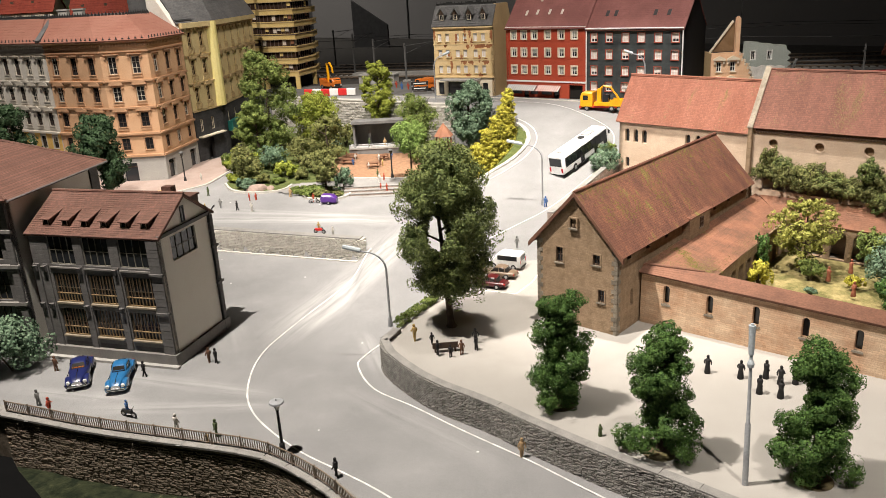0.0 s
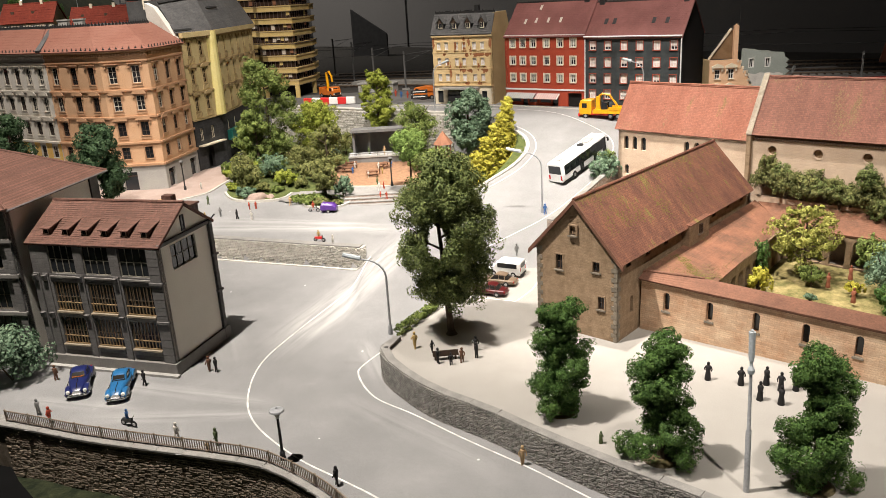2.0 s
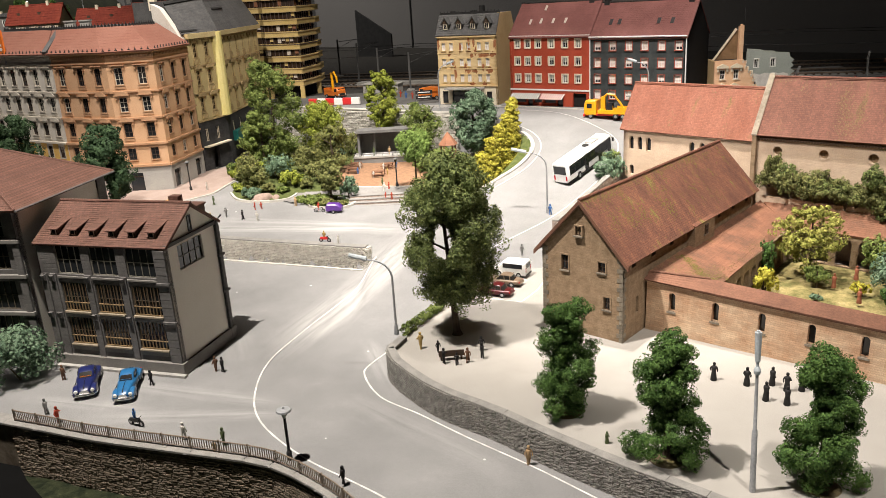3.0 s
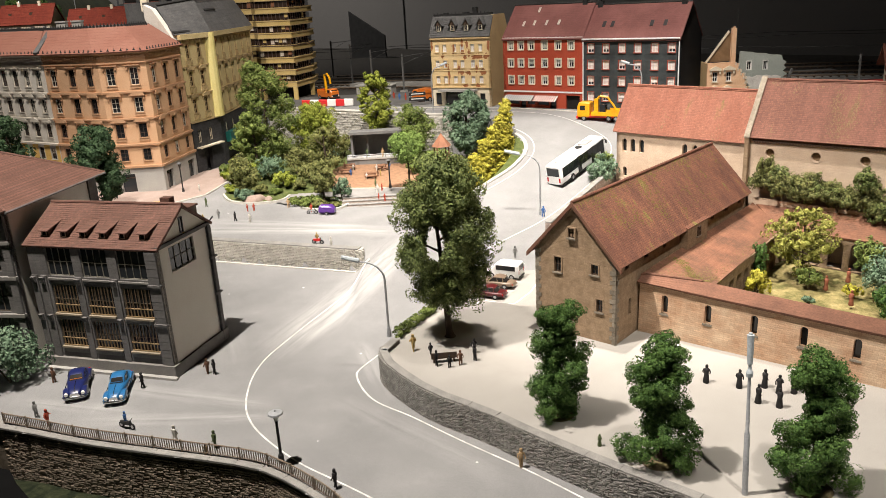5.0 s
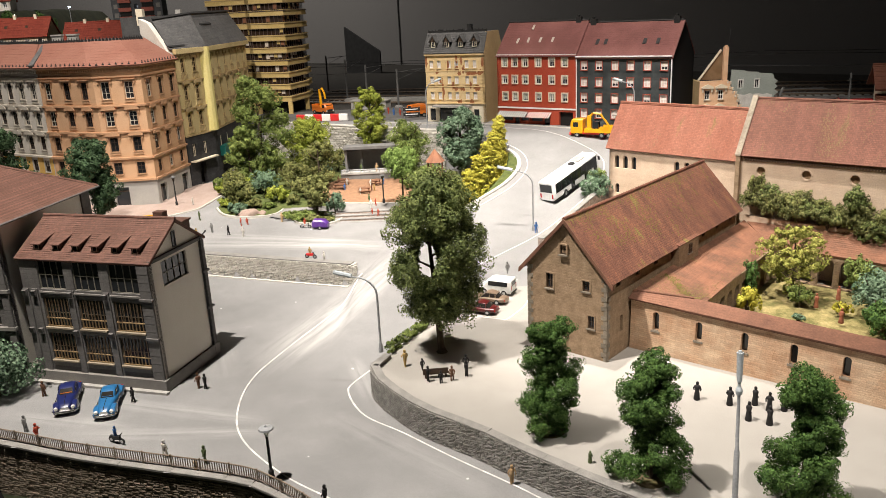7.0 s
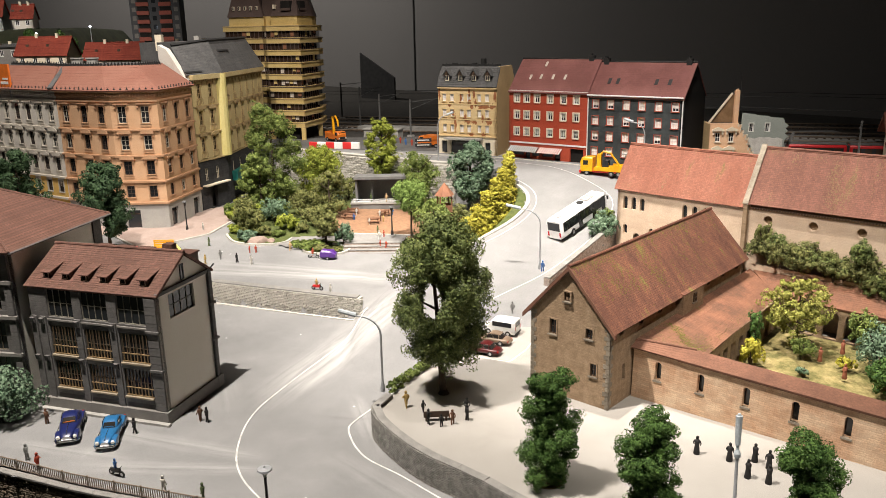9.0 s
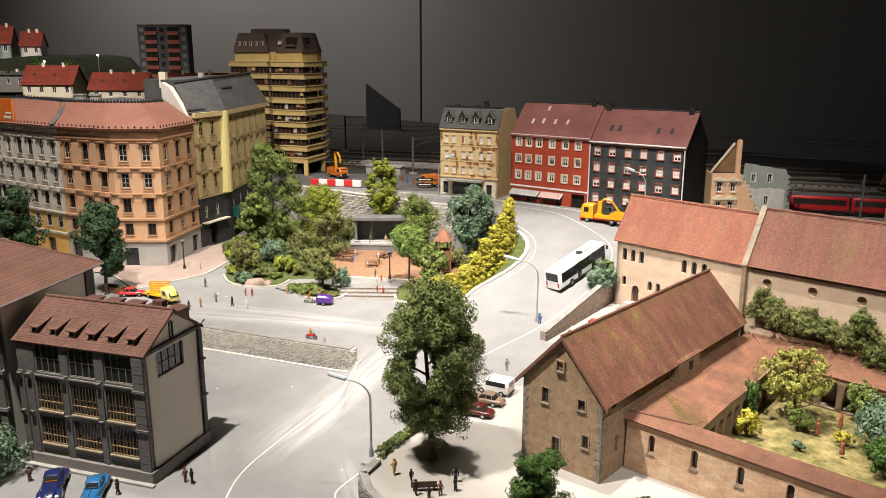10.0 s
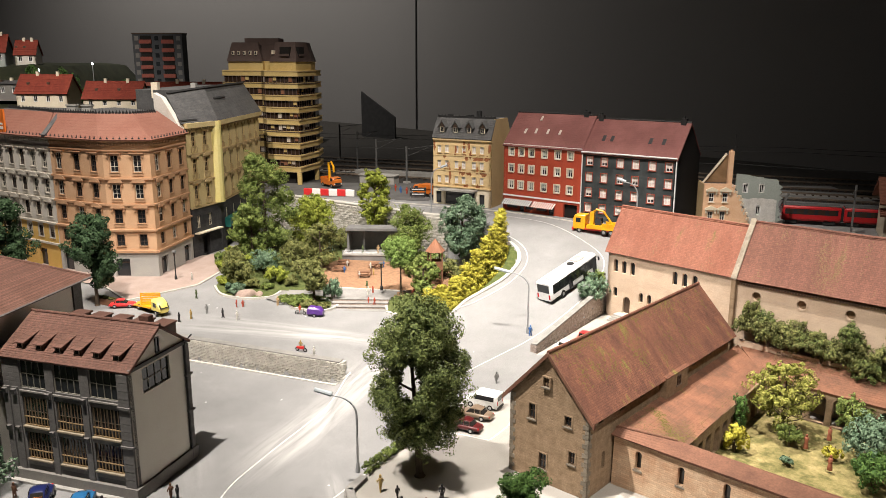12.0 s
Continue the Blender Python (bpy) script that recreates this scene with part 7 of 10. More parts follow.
for path in ([(-46, 158.5), (-43.5, 154.2), (-38.8, 152.3), (-33.6, 153.2), (-32.0, 156.5)], [(-29.0, 152.6), (-27.6, 147.6), (-21.8, 146.2), (-19.4, 149.6), (-20.6, 152.2), (-24, 153.5)],
             [(-21.2, 159.7), (-8.3, 158.7), (-4, 157.0)], [(-10.3, 151.8), (-9.5, 146.9)]):
    single("kerb", draped(curve(path, 4), 0.42, 0.1, ground_z, 0.35), M_KERB, "pale rounded stone kerb of a park bed", "kerb", kind="structure")
stairs = thing("stairs", -20.6, 147.2, 0.0, 0, "three broad grey stone steps into the park", "stairs", kind="structure")
for i in range(4):
    part("step", Geo().box(0, i * 1.25 + 0.1, -0.5, 11.0, 5.0, 0.06 + i * 0.4), M_RAMPSTONE, stairs)
    part("tread", Geo().box(0, i * 1.25 + 0.03, 0.06 + i * 0.4, 11.0, i * 1.25 + 1.32, 0.15 + i * 0.4), M_PAVE, stairs)


def build_stage():
    s = thing("park_stage", -22.0, 181.4, 1.4, 0, "grey concrete bandstand with an open front", "stage")
    part("floor", Geo().box(-1.0, -1.2, 0, 12.4, 4.6, 1.5), M_STAGE, s)
    part("floor_edge", Geo().box(-1.1, -1.35, 1.5, 12.5, 4.6, 1.75), M_CONC, s)
    part("roof", Geo().extrude([(-0.6, 7.15), (-0.6, 7.75), (5.2, 7.45), (5.2, 6.9)], lambda p: (-0.2, p[0], p[1]), lambda p: (12.0, p[0], p[1])), M_STAGE, s)
    part("back_wall", Geo().box(0, 4.2, 1.75, 11.8, 4.7, 7.0), M_STAGE, s)
    part("side_wall", Geo().box(0, 0, 1.75, 0.5, 4.2, 7.1), M_STAGE, s)
    part("side_wall", Geo().box(11.3, 0, 1.75, 11.8, 4.2, 7.1), M_STAGE, s)
    part("pillar", Geo().box(3.4, 1.6, 1.75, 3.9, 2.2, 7.1), M_STAGE, s)
    for z in (2.15, 2.6):
        part("rail", Geo().tube([(-0.9, -1.2, z), (12.3, -1.2, z)], 0.06, n=5), M_METAL, s)
    for i in range(7):
        part("rail_post", box_mesh("rail_post", (-0.06, -0.06, 0, 0.06, 0.06, 0.9), M_METAL), None, s, m=at(-0.9 + i * 2.2, -1.2, 1.75))


build_stage()


def picnic_table(x, y, z, rz):
    t = thing("picnic_table", x, y, z, rz, "brown wooden picnic table with two benches", "table", "park picnic tables")
    wood = M_BENCH
    for i in range(3):
        part("plank", box_mesh("plank", (-1.3, -0.2, 1.0, 1.3, 0.2, 1.1), wood), None, t, m=at(0, -0.44 + i * 0.44, 0))
    for y2 in (-1.1, 1.1):
        part("bench", Geo().box(-1.3, y2 - 0.25, 0.52, 1.3, y2 + 0.25, 0.62), wood, t)
    for x2 in (-0.9, 0.9):
        part("trestle", Geo().box(x2 - 0.06, -1.2, 0.42, x2 + 0.06, 1.2, 0.54).box(x2 - 0.06, -0.6, 0.0, x2 + 0.06, -0.4, 1.0).box(x2 - 0.06, 0.4, 0.0, x2 + 0.06, 0.6, 1.0), wood, t)


M_BENCH = mat("bench_wood", (0.15, 0.07, 0.04), (0.21, 0.105, 0.06), 0.7, 80, 600, 0.15)
for x, y, rz in ((-22.0, 175.6, 8), (-22.2, 170.4, -6), (-14.6, 174.0, 60), (-16.4, 167.0, 12)):
    picnic_table(x, y, ground_z(x, y) + 0.3, rz)


def build_play_tower():
    p = thing("play_tower", -0.9, 162.0, 1.5, 15, "brown wooden play tower with a pointed orange roof and slide", "playground")
    for x in (-1.2, 1.2):
        for y in (-1.2, 1.2):
            part("post", box_mesh("post", (-0.14, -0.14, 0, 0.14, 0.14, 7.0), M_BENCH), None, p, m=at(x, y, 0))
    part("deck", Geo().box(-1.4, -1.4, 3.2, 1.4, 1.4, 3.5), M_BENCH, p)
    for i in range(4):
        part("side_board", box_mesh("side_board", (-1.35, -0.06, 3.5, 1.35, 0.06, 5.0), M_BENCH), None, p, m=at(0, 0, 0, 90 * i) @ at(0, -1.3, 0))
    roof = Geo()
    c = [(2.1 * math.cos(math.pi / 3 * i), 2.1 * math.sin(math.pi / 3 * i), 7.0) for i in range(6)]
    for i in range(6):
        roof.poly(c[i], c[(i + 1) % 6], (0, 0, 9.7))
    roof.poly(*reversed(c))
    part("roof", roof, mat("orange_roof_paint", (0.19, 0.085, 0.05), (0.25, 0.115, 0.065)), p, "pointed orange-brown roof")
    part("slide", Geo().extrude([(-0.6, 0.3), (-0.6, 0), (0.6, 0), (0.6, 0.3), (0.5, 0.08), (-0.5, 0.08)], lambda q: (q[0] - 1.2, -1.4, 3.3 + q[1]), lambda q: (q[0] - 5.5, -5.4, 0.0 + q[1])), M_REDROOF, p, "red slide")
    for i in range(6):
        part("rung", box_mesh("rung", (-0.7, -0.06, -0.06, 0.7, 0.06, 0.06), M_BENCH), None, p, m=at(0, -1.5 - (5 - i) * 0.25, 0.5 + i * 0.5))


build_play_tower()


def rock(x, y, z, r, seed, label):
    rnd = random.Random(seed)
    bm = bmesh.new()
    bmesh.ops.create_icosphere(bm, subdivisions=3, radius=r * CM)
    for v in bm.verts:
        k = 1 + 0.22 * noise.noise(v.co * (1.6 / (r * CM)) + Vector((seed, 0, 0)))
        v.co = Vector((v.co.x * k * 1.5, v.co.y * k, max(v.co.z * k * 0.8, -0.3 * r * CM)))
    me = bpy.data.meshes.new("rock")
    bm.to_mesh(me)
    bm.free()
    me.materials.append(M_ROCK)
    me.shade_smooth()
    tagged(part("rock", me, None, m=at(x, y, z, seed * 20)), label, "rock")


M_ROCK = mat("pinkish_boulder", (0.27, 0.20, 0.165), (0.35, 0.265, 0.22), 0.9, 60, 600, 0.5)
rock(-38.6, 154.2, 1.0, 1.5, 2, "pinkish boulder on the park lawn")
rock(-36.0, 155.0, 0.9, 0.8, 5, "small pinkish boulder on the park lawn")

# ---- trees and shrubs: trunks, limbs and crowns of many small leaves ----
def leaves(blobs, size, seed, gap=None, tuft=0.36):
    """Leaf quads gathered in small tufts over a set of lumps (x, y, z, rx, ry, rz, count)."""
    size *= 0.66
    rng = np.random.default_rng(seed)
    unit = lambda a: a / (np.linalg.norm(a, axis=1)[:, None] + 1e-9)
    allv = []
    for x, y, z, rx, ry, rz, n in blobs:
        n = int(n * 2.0)
        k = int(min(46, max(7, n / 34)))
        d = unit(rng.normal(size=(k, 3)))
        wob = 1 + 0.22 * np.sin(d[:, 0] * 5.1 + x) * np.sin(d[:, 1] * 4.3 + y) + 0.16 * np.sin(d[:, 2] * 6.7 + z + d[:, 0] * 3)
        radii = np.array([rx, ry, rz])
        middle = np.array([x, y, z]) + d * (rng.uniform(0.55, 0.85, k) * wob)[:, None] * radii
        own = rng.integers(0, k, n)
        e = unit(rng.normal(size=(n, 3)) + 0.55 * d[own])
        reach = tuft * rng.uniform(0.75, 1.3, k)[own] * rng.uniform(0.5, 1.0, n) ** 0.4
        c = middle[own] + e * reach[:, None] * radii
        nrm = unit(0.75 * e + 0.3 * d[own] + 0.3 * rng.normal(size=(n, 3)))
        u = unit(np.cross(nrm, rng.normal(size=(n, 3))))
        w = np.cross(nrm, u)
        s = size * rng.uniform(0.6, 1.25, n)[:, None]
        if gap:
            gx, gz, wx, wz, slope = gap
            q = ((c[:, 0] - gx) / wx) ** 2 + ((c[:, 2] - gz + slope * c[:, 1]) / wz) ** 2 + rng.uniform(-0.35, 0.2, n)
            keep = q > 1
            c, u, w, s = c[keep], u[keep], w[keep], s[keep]
        allv.append(np.stack([c - u * s, c - w * s * 0.6, c + u * s, c + w * s * 0.6], 1).reshape(-1, 3))
    v = np.concatenate(allv)
    me = bpy.data.meshes.new("crown")
    me.from_pydata((v * CM).tolist(), [], np.arange(len(v)).reshape(-1, 4).tolist())
    return me


def crown(parent, blobs, size, material, seed, label="", gap=None):
    me = leaves(blobs, size, seed, gap=gap)
    me.materials.append(material)
    ob = part("crown", me, None, parent, label)
    ob["kind"] = "stuff"
    return ob


def lumps(rnd, cx, cy, z0, z1, r, n, count, taper=0.0, rmin=0.28, rmax=0.45):
    """Lumps of foliage spread over an upright rounded body."""
    out = []
    for i in range(n):
        t = (i + 0.5) / n
        z = z0 + (z1 - z0) * t
        prof = math.sin(math.pi * (0.12 + 0.80 * t)) ** 0.7 * (1 - taper * t)
        a, q = rnd.uniform(0, 2 * math.pi), r * prof * rnd.uniform(0.35, 0.75)
        s = r * rnd.uniform(rmin, rmax) * (0.6 + 0.4 * prof)
        out.append((cx + q * math.cos(a + i * 2.4), cy + q * math.sin(a + i * 2.4), z, s * 1.1, s * 1.1, s, count))
    return out


def trunk(parent, h, r, limbs, seed, spread, z_low=0.35, lean=0.0, material=None):
    rnd = random.Random(seed)
    pts = [(lean * h * t + 0.12 * r * math.sin(t * 7 + seed), 0.15 * r * math.cos(t * 5), h * t) for t in [i / 6 for i in range(7)]]
    part("trunk", Geo().lathe(0, 0, [(r * 1.9, -0.1), (r * 1.2, 0.25), (r, 0.5)], 8).tube(pts, r, r * 0.3, 8), material or M_TRUNK, parent)
    for i in range(limbs):
        t = z_low + (0.9 - z_low) * i / max(1, limbs - 1)
        a = i * 2.4 + rnd.uniform(-0.4, 0.4)
        s = spread * rnd.uniform(0.6, 1.0)
        p0 = (lean * h * t, 0, h * t)
        p2 = (p0[0] + s * math.cos(a), s * math.sin(a), h * t + s * rnd.uniform(0.4, 0.9))
        p1 = ((p0[0] + p2[0]) / 2, p2[1] / 2, (p0[2] + p2[2]) / 2 - 0.12 * s)
        part("limb", Geo().tube([p0, p1, p2], r * 0.42, r * 0.1, 5), material or M_TRUNK, parent)


def tree(name, x, y, z, h, r, z0, material, label, seed, n=14, count=260, size=0.42, tr=0.45, limbs=6, taper=0.0, group="", rmin=0.28, rmax=0.45, extra=()):
    t = thing(name, x, y, z, 0, label, "tree", group)
    rnd = random.Random(seed)
    trunk(t, h * 0.85, tr, limbs, seed, r * 0.7, max(0.12, z0 / h * 0.9))
    crown(t, lumps(rnd, 0, 0, z0, h, r, n, count, taper, rmin, rmax) + list(extra), size, material, seed)
    return t


def shrub(name, x, y, z, w, h, material, label, seed, n=5, count=160, size=0.36, group="park shrubs", category="shrub"):
    s = thing(name, x, y, z, 0, label, category, group)
    rnd = random.Random(seed)
    for i in range(3):
        a = i * 2.1 + seed
        part("stem", Geo().tube([(0, 0, -0.05), (w * 0.15 * math.cos(a), w * 0.15 * math.sin(a), h * 0.4), (w * 0.3 * math.cos(a), w * 0.3 * math.sin(a), h * 0.75)], 0.12, 0.05, 5), M_TRUNK, s)
    blobs = []
    for i in range(n):
        a = i * 2.4 + seed
        q = w * 0.5 * math.sqrt((i + 0.3) / n) * 0.75
        k = rnd.uniform(0.75, 1.1)
        blobs.append((q * math.cos(a), q * math.sin(a), h * (0.62 - 0.22 * (i / n)) * k, w * 0.25 * k, w * 0.25 * k, h * 0.33 * k, count))
    crown(s, blobs, size, material, seed)
    return s


# tall plaza tree with a gap in its crown
def build_plaza_tree():
    t = thing("plaza_tree", 0.1, 86.1, 0, 0, "tall dark green broadleaf tree with a gap in its crown", "tree")
    trunk(t, 17.5, 0.42, 9, 11, 3.4, 0.3, -0.06)
    rnd = random.Random(21)
    shape = [(0.0, 0.40), (0.10, 0.66), (0.25, 0.90), (0.42, 1.0), (0.68, 0.90), (0.86, 0.66), (1.0, 0.26)]
    blobs = []
    for i in range(58):
        f = i / 57
        a = i * 2.399
        z = 5.0 + 15.3 * f
        prof = next(p0 + (p1 - p0) * (f - f0) / (f1 - f0) for (f0, p0), (f1, p1) in zip(shape, shape[1:]) if f <= f1)
        q = 5.0 * prof * (0.9 if i % 3 else 0.45)
        s = rnd.uniform(1.45, 2.1)
        blobs.append((q * math.cos(a), q * math.sin(a), z, s, s, s, 820))
    crown(t, blobs, 0.215, L_TREE, 21, gap=(-1.15, 11.5, 1.05, 2.2, 0.36))


build_plaza_tree()


def forecourt_tree(x, y, seed, h, label):
    t = thing("forecourt_tree", x, y, 0, seed * 50, label, "tree", "forecourt trees")
    part("trunk", Geo().lathe(0, 0, [(0.5, -0.05), (0.35, 0.4), (0.3, h * 0.7), (0.1, h * 0.9)], 8), M_TRUNK, t)
    part("soil", Geo().lathe(0, 0, [(1.5, 0.0), (1.3, 0.1), (0.4, 0.2)], 18), M_SOIL, t)
    rnd = random.Random(seed)
    blobs = []
    for i in range(30):
        f = i / 29
        a = i * 2.399 + seed
        z = 1.0 + (h - 1.9) * f
        q = (2.75 - 1.5 * f + 0.5 * math.sin(f * 10 + seed)) * (0.85 if i % 3 else 0.3)
        s = rnd.uniform(1.0, 1.4) * (1.05 - 0.2 * f)
        blobs.append((q * math.cos(a), q * math.sin(a), z, s, s, s * 0.86, 950))
    crown(t, blobs, 0.155, L_DARK, seed)


forecourt_tree(10.3, 67.0, 3, 11.6, "dark green bushy tree on the sandy forecourt")
forecourt_tree(17.6, 58.4, 7, 11.7, "dark green bushy tree with a leaning top on the forecourt")
forecourt_tree(28.4, 53.6, 12, 11.9, "dark green bushy tree beside the tall lamp mast")

hedge = thing("hedge", 0, 0, 0, 0, "low clipped green hedge along the forecourt edge", "hedge")
crown(hedge, [(x, y, 0.55, 0.75, 0.75, 0.65, 150) for x, y, dx, dy in along([(-6.0, 86.6), (-4.8, 89.2), (-2.0, 94.0)], 0.6)], 0.2, L_MID, 4)

tree("street_tree", -65.8, 148.0, 0.4, 17.4, 5.0, 4.6, L_STREET, "dark green round street tree before the corner house", 31, 30, 420, 0.34, 0.4)
tree("street_tree", -83.5, 150.5, 0.4, 19.5, 5.0, 7.0, L_STREET, "dark green street tree beside the white house", 32, 24, 380, 0.36, 0.4)
shrub("house_shrub", -52.6, 85.2, LOW, 8.6, 7.4, L_BLUE, "pale-tipped green bush beside the grey house", 33, 12, 330, 0.3, "")
tree("park_tree", -41.0, 182, 1.5, 23.4, 8.0, 3.0, L_MID, "tall fresh green willow-like park tree", 41, 66, 240, 0.32, 0.55, group="park trees", rmin=0.2, rmax=0.32)
tree("park_tree", -42.4, 175, 1.5, 14.0, 4.6, 2.0, L_MID, "green park tree leaning over the square", 42, 22, 240, 0.36, 0.4, group="park trees")
tree("park_tree", -31.0, 186.5, 2.2, 12.6, 7.0, 2.0, L_FRESH, "yellow-green lumpy park tree", 43, 44, 260, 0.30, 0.45, group="park trees", rmin=0.2, rmax=0.32)
tree("park_tree", -31.5, 191, 2.2, 12.0, 5.0, 2.0, L_FRESH, "bright green park tree before the retaining wall", 44, 26, 220, 0.32, 0.45, group="park trees")
tree("roadside_tree", -16.2, 189.6, 2.2, 18.6, 4.2, 6.0, L_FRESH, "yellow-green lumpy tree beside the upper road", 45, 40, 300, 0.28, 0.5, rmin=0.26, rmax=0.38)
tree("park_tree", -7.0, 177.5, 2.0, 12.2, 5.6, 3.0, L_MID, "soft green park tree behind the playground", 46, 30, 280, 0.28, 0.4, group="park trees")
tree("park_tree", 4.6, 176.5, 4.0, 12.8, 6.0, 1.2, L_BLUE, "bluish-green broad park tree near the upper road", 47, 40, 280, 0.34, 0.5, group="park trees", rmin=0.22, rmax=0.36)
tree("playground_tree", -7.5, 155.0, 1.3, 11.2, 5.2, 6.6, leaf_mat("umbrella_tree_leaves", (0.08, 0.13, 0.025), (0.21, 0.30, 0.08)), "thin umbrella-shaped tree with bare lower branches", 48, 30, 240, 0.22, 0.22, 16, rmin=0.2, rmax=0.32)
tree("park_tree", -24.4, 152.2, 0.8, 7.4, 3.3, 2.8, L_OLIVE, "small olive-green tree in the park bed", 49, 16, 210, 0.32, 0.28, group="park trees")
tree("park_tree", -42.0, 161.5, 0.9, 7.4, 4.2, 1.0, L_OLIVE, "bushy olive-green young tree on the lawn", 50, 14, 230, 0.32, 0.3, group="park trees")
tree("park_tree", -26.5, 171.5, 1.8, 10.2, 4.8, 1.2, L_OLIVE, "olive-green park tree beside the stage", 51, 18, 220, 0.34, 0.35, group="park trees")
tree("bank_tree", -3.0, 154.6, 1.2, 7.0, 3.4, 0.8, L_MID, "green bushy tree at the playground edge", 52, 12, 240, 0.34, 0.3)

for k, (x, y, w, h, lm, lab) in enumerate([
        (-37.6, 166, 6.6, 6.4, L_BLUE, "bluish-green shrub in the park"), (-33.8, 161.6, 5.0, 3.9, L_FRESH, "bright yellow-green shrub on the lawn"), (-41.0, 155.4, 4.6, 2.2, L_BLUE, "low bluish ground cover by the kerb"),
        (-20.7, 152.0, 4.0, 5.6, L_BLUE, "slim pale bluish conifer-like shrub"), (-27.0, 150.2, 6.0, 1.8, L_MID, "low green planting in the bed"), (-47.3, 179, 5.0, 3.6, L_OLIVE, "olive shrub by the dark house"),
        (-44.0, 168, 6.5, 5.0, L_FRESH, "fresh green shrub by the corner"), (-49.4, 183.0, 4.4, 2.8, L_FRESH, "small fresh green hedge bush"), (-33, 172, 7.0, 6.0, L_OLIVE, "spreading olive-green shrub on the lawn"), (-28.5, 163.5, 6.0, 5.2, L_OLIVE, "olive-green shrub beside the sand"),
        (-27.0, 178.5, 5.0, 5.6, L_BLUE, "bluish shrub beside the stage"), (-7.6, 183, 7.0, 6.5, L_OLIVE, "olive shrub behind the stage"), (-6.4, 169.5, 6.0, 4.2, L_MID, "green shrub by the play tower"), (1.0, 168, 7.0, 4.6, L_OLIVE, "dry olive shrub by the play tower"),
        (6.2, 164.6, 7.2, 5.4, L_OLIVE, "wide olive shrub on the bank"), (-2.4, 172, 6.5, 5.6, L_MID, "dense green shrub by the sandpit"), (-38.4, 174, 6.0, 4.0, L_MID, "dense green undergrowth between the park trees"), (-24.6, 149.0, 3.4, 1.3, L_OLIVE, "low reddish-green planting in the bed"),
        (-32, 178, 6, 4.5, L_OLIVE, "dense green undergrowth between the park trees"), (-25, 190.5, 7, 7.0, L_OLIVE, "olive undergrowth below the wall"), (-50.6, 178.0, 3.2, 3.0, L_MID, "small round green shrub by the pavement"),
        (-44.6, 160.0, 3.4, 1.8, L_FRESH, "low fresh green ferns on the lawn"), (-38.2, 158.4, 3.6, 2.0, L_OLIVE, "low olive planting on the lawn"), (-35.0, 157.8, 2.8, 1.4, L_MID, "low green planting on the lawn"), (-30.6, 160.4, 3.2, 2.2, L_OLIVE, "low olive planting beside the path"),
        (-47.6, 170.0, 4.0, 2.4, L_FRESH, "low fresh green ferns by the pavement"), (-48.4, 175.0, 3.6, 2.0, L_FRESH, "low fresh green ferns by the pavement"), (-40.4, 168.6, 4.0, 3.0, L_MID, "dense green undergrowth between the park trees"), (-30.2, 168.4, 4.6, 3.6, L_OLIVE, "dense olive shrub near the sand"),
        (-25.6, 157.6, 3.0, 2.4, L_OLIVE, "small olive shrub beside the path"), (-30.4, 152.2, 2.4, 1.2, L_MID, "low green planting at the bed edge"), (-22.0, 148.4, 2.6, 1.0, L_OLIVE, "low reddish-green planting in the bed"), (-35.4, 182.0, 5.6, 5.0, L_OLIVE, "dense green undergrowth between the park trees"),
        (-45.8, 185.0, 5.0, 4.6, L_MID, "green undergrowth below the willow-like tree"), (-3.4, 165.8, 3.2, 2.0, L_OLIVE, "dry low shrub beside the play tower"), (4.6, 158.4, 4.0, 3.2, L_OLIVE, "dry olive shrub behind the golden conifers"), (0.8, 152.2, 3.4, 2.6, L_MID, "green low shrub behind the golden conifers")]):
    shrub("park_shrub", x, y, ground_z(x, y) + 0.15, w, h, lm, lab, 60 + k, 7, 190, 0.32)

# golden conifers climbing beside the road: lumpy cones, taller up the slope
def golden_conifer(x, y, w, h, seed):
    s = thing("golden_conifer", x, y, ground_z(x, y) + 0.1, seed * 40, "golden yellow bushy conifer beside the road", "conifer", "golden conifers")
    part("trunk", Geo().tube([(0, 0, -0.1), (0, 0, h * 0.85)], 0.25, 0.08), M_TRUNK, s)
    rnd = random.Random(seed)
    blobs = []
    n = int(16 + 2.6 * h)
    for i in range(n):
        f = i / (n - 1)
        a = i * 2.399 + seed
        prof = (0.78 + 0.22 * math.sin(math.pi * min(1, f * 2))) * (1 - 0.72 * f ** 1.5)
        q = w * 0.5 * prof * (0.72 if i % 4 else 0.3)
        r = rnd.uniform(0.8, 1.12) * (1.05 - 0.3 * f)
        blobs.append((q * math.cos(a), q * math.sin(a), 0.5 + (h - 1.0) * f, r * 1.15, r * 1.15, r * 0.85, 300))
    crown(s, blobs, 0.17, L_YELLOW, seed)


for k, (x, y, w, top) in enumerate([(-1.6, 146.6, 4.4, 5.0), (1.0, 146.8, 4.6, 5.6), (3.4, 148.4, 5.0, 6.8), (5.6, 150.8, 5.4, 8.6), (7.6, 153.4, 5.6, 11.0), (9.4, 156.2, 5.6, 13.0), (11.0, 159.2, 5.4, 14.6), (12.2, 162.2, 5.2, 16.0), (12.7, 164.8, 4.8, 17.0)]):
    h = top - ground_z(x, y)
    golden_conifer(x, y, w, h, 90 + k)

shrub("roadside_shrub", 29.4, 146.2, ramp_z(146.2), 6.2, 5.0, L_BLUE, "pale green bush above the ramp wall", 110, 9, 230, 0.28, "")
shrub("roadside_shrub", 31.0, 151.0, ramp_z(151.0), 4.0, 3.4, L_MID, "green bush by the chapel corner", 111, 6, 180, 0.28, "")

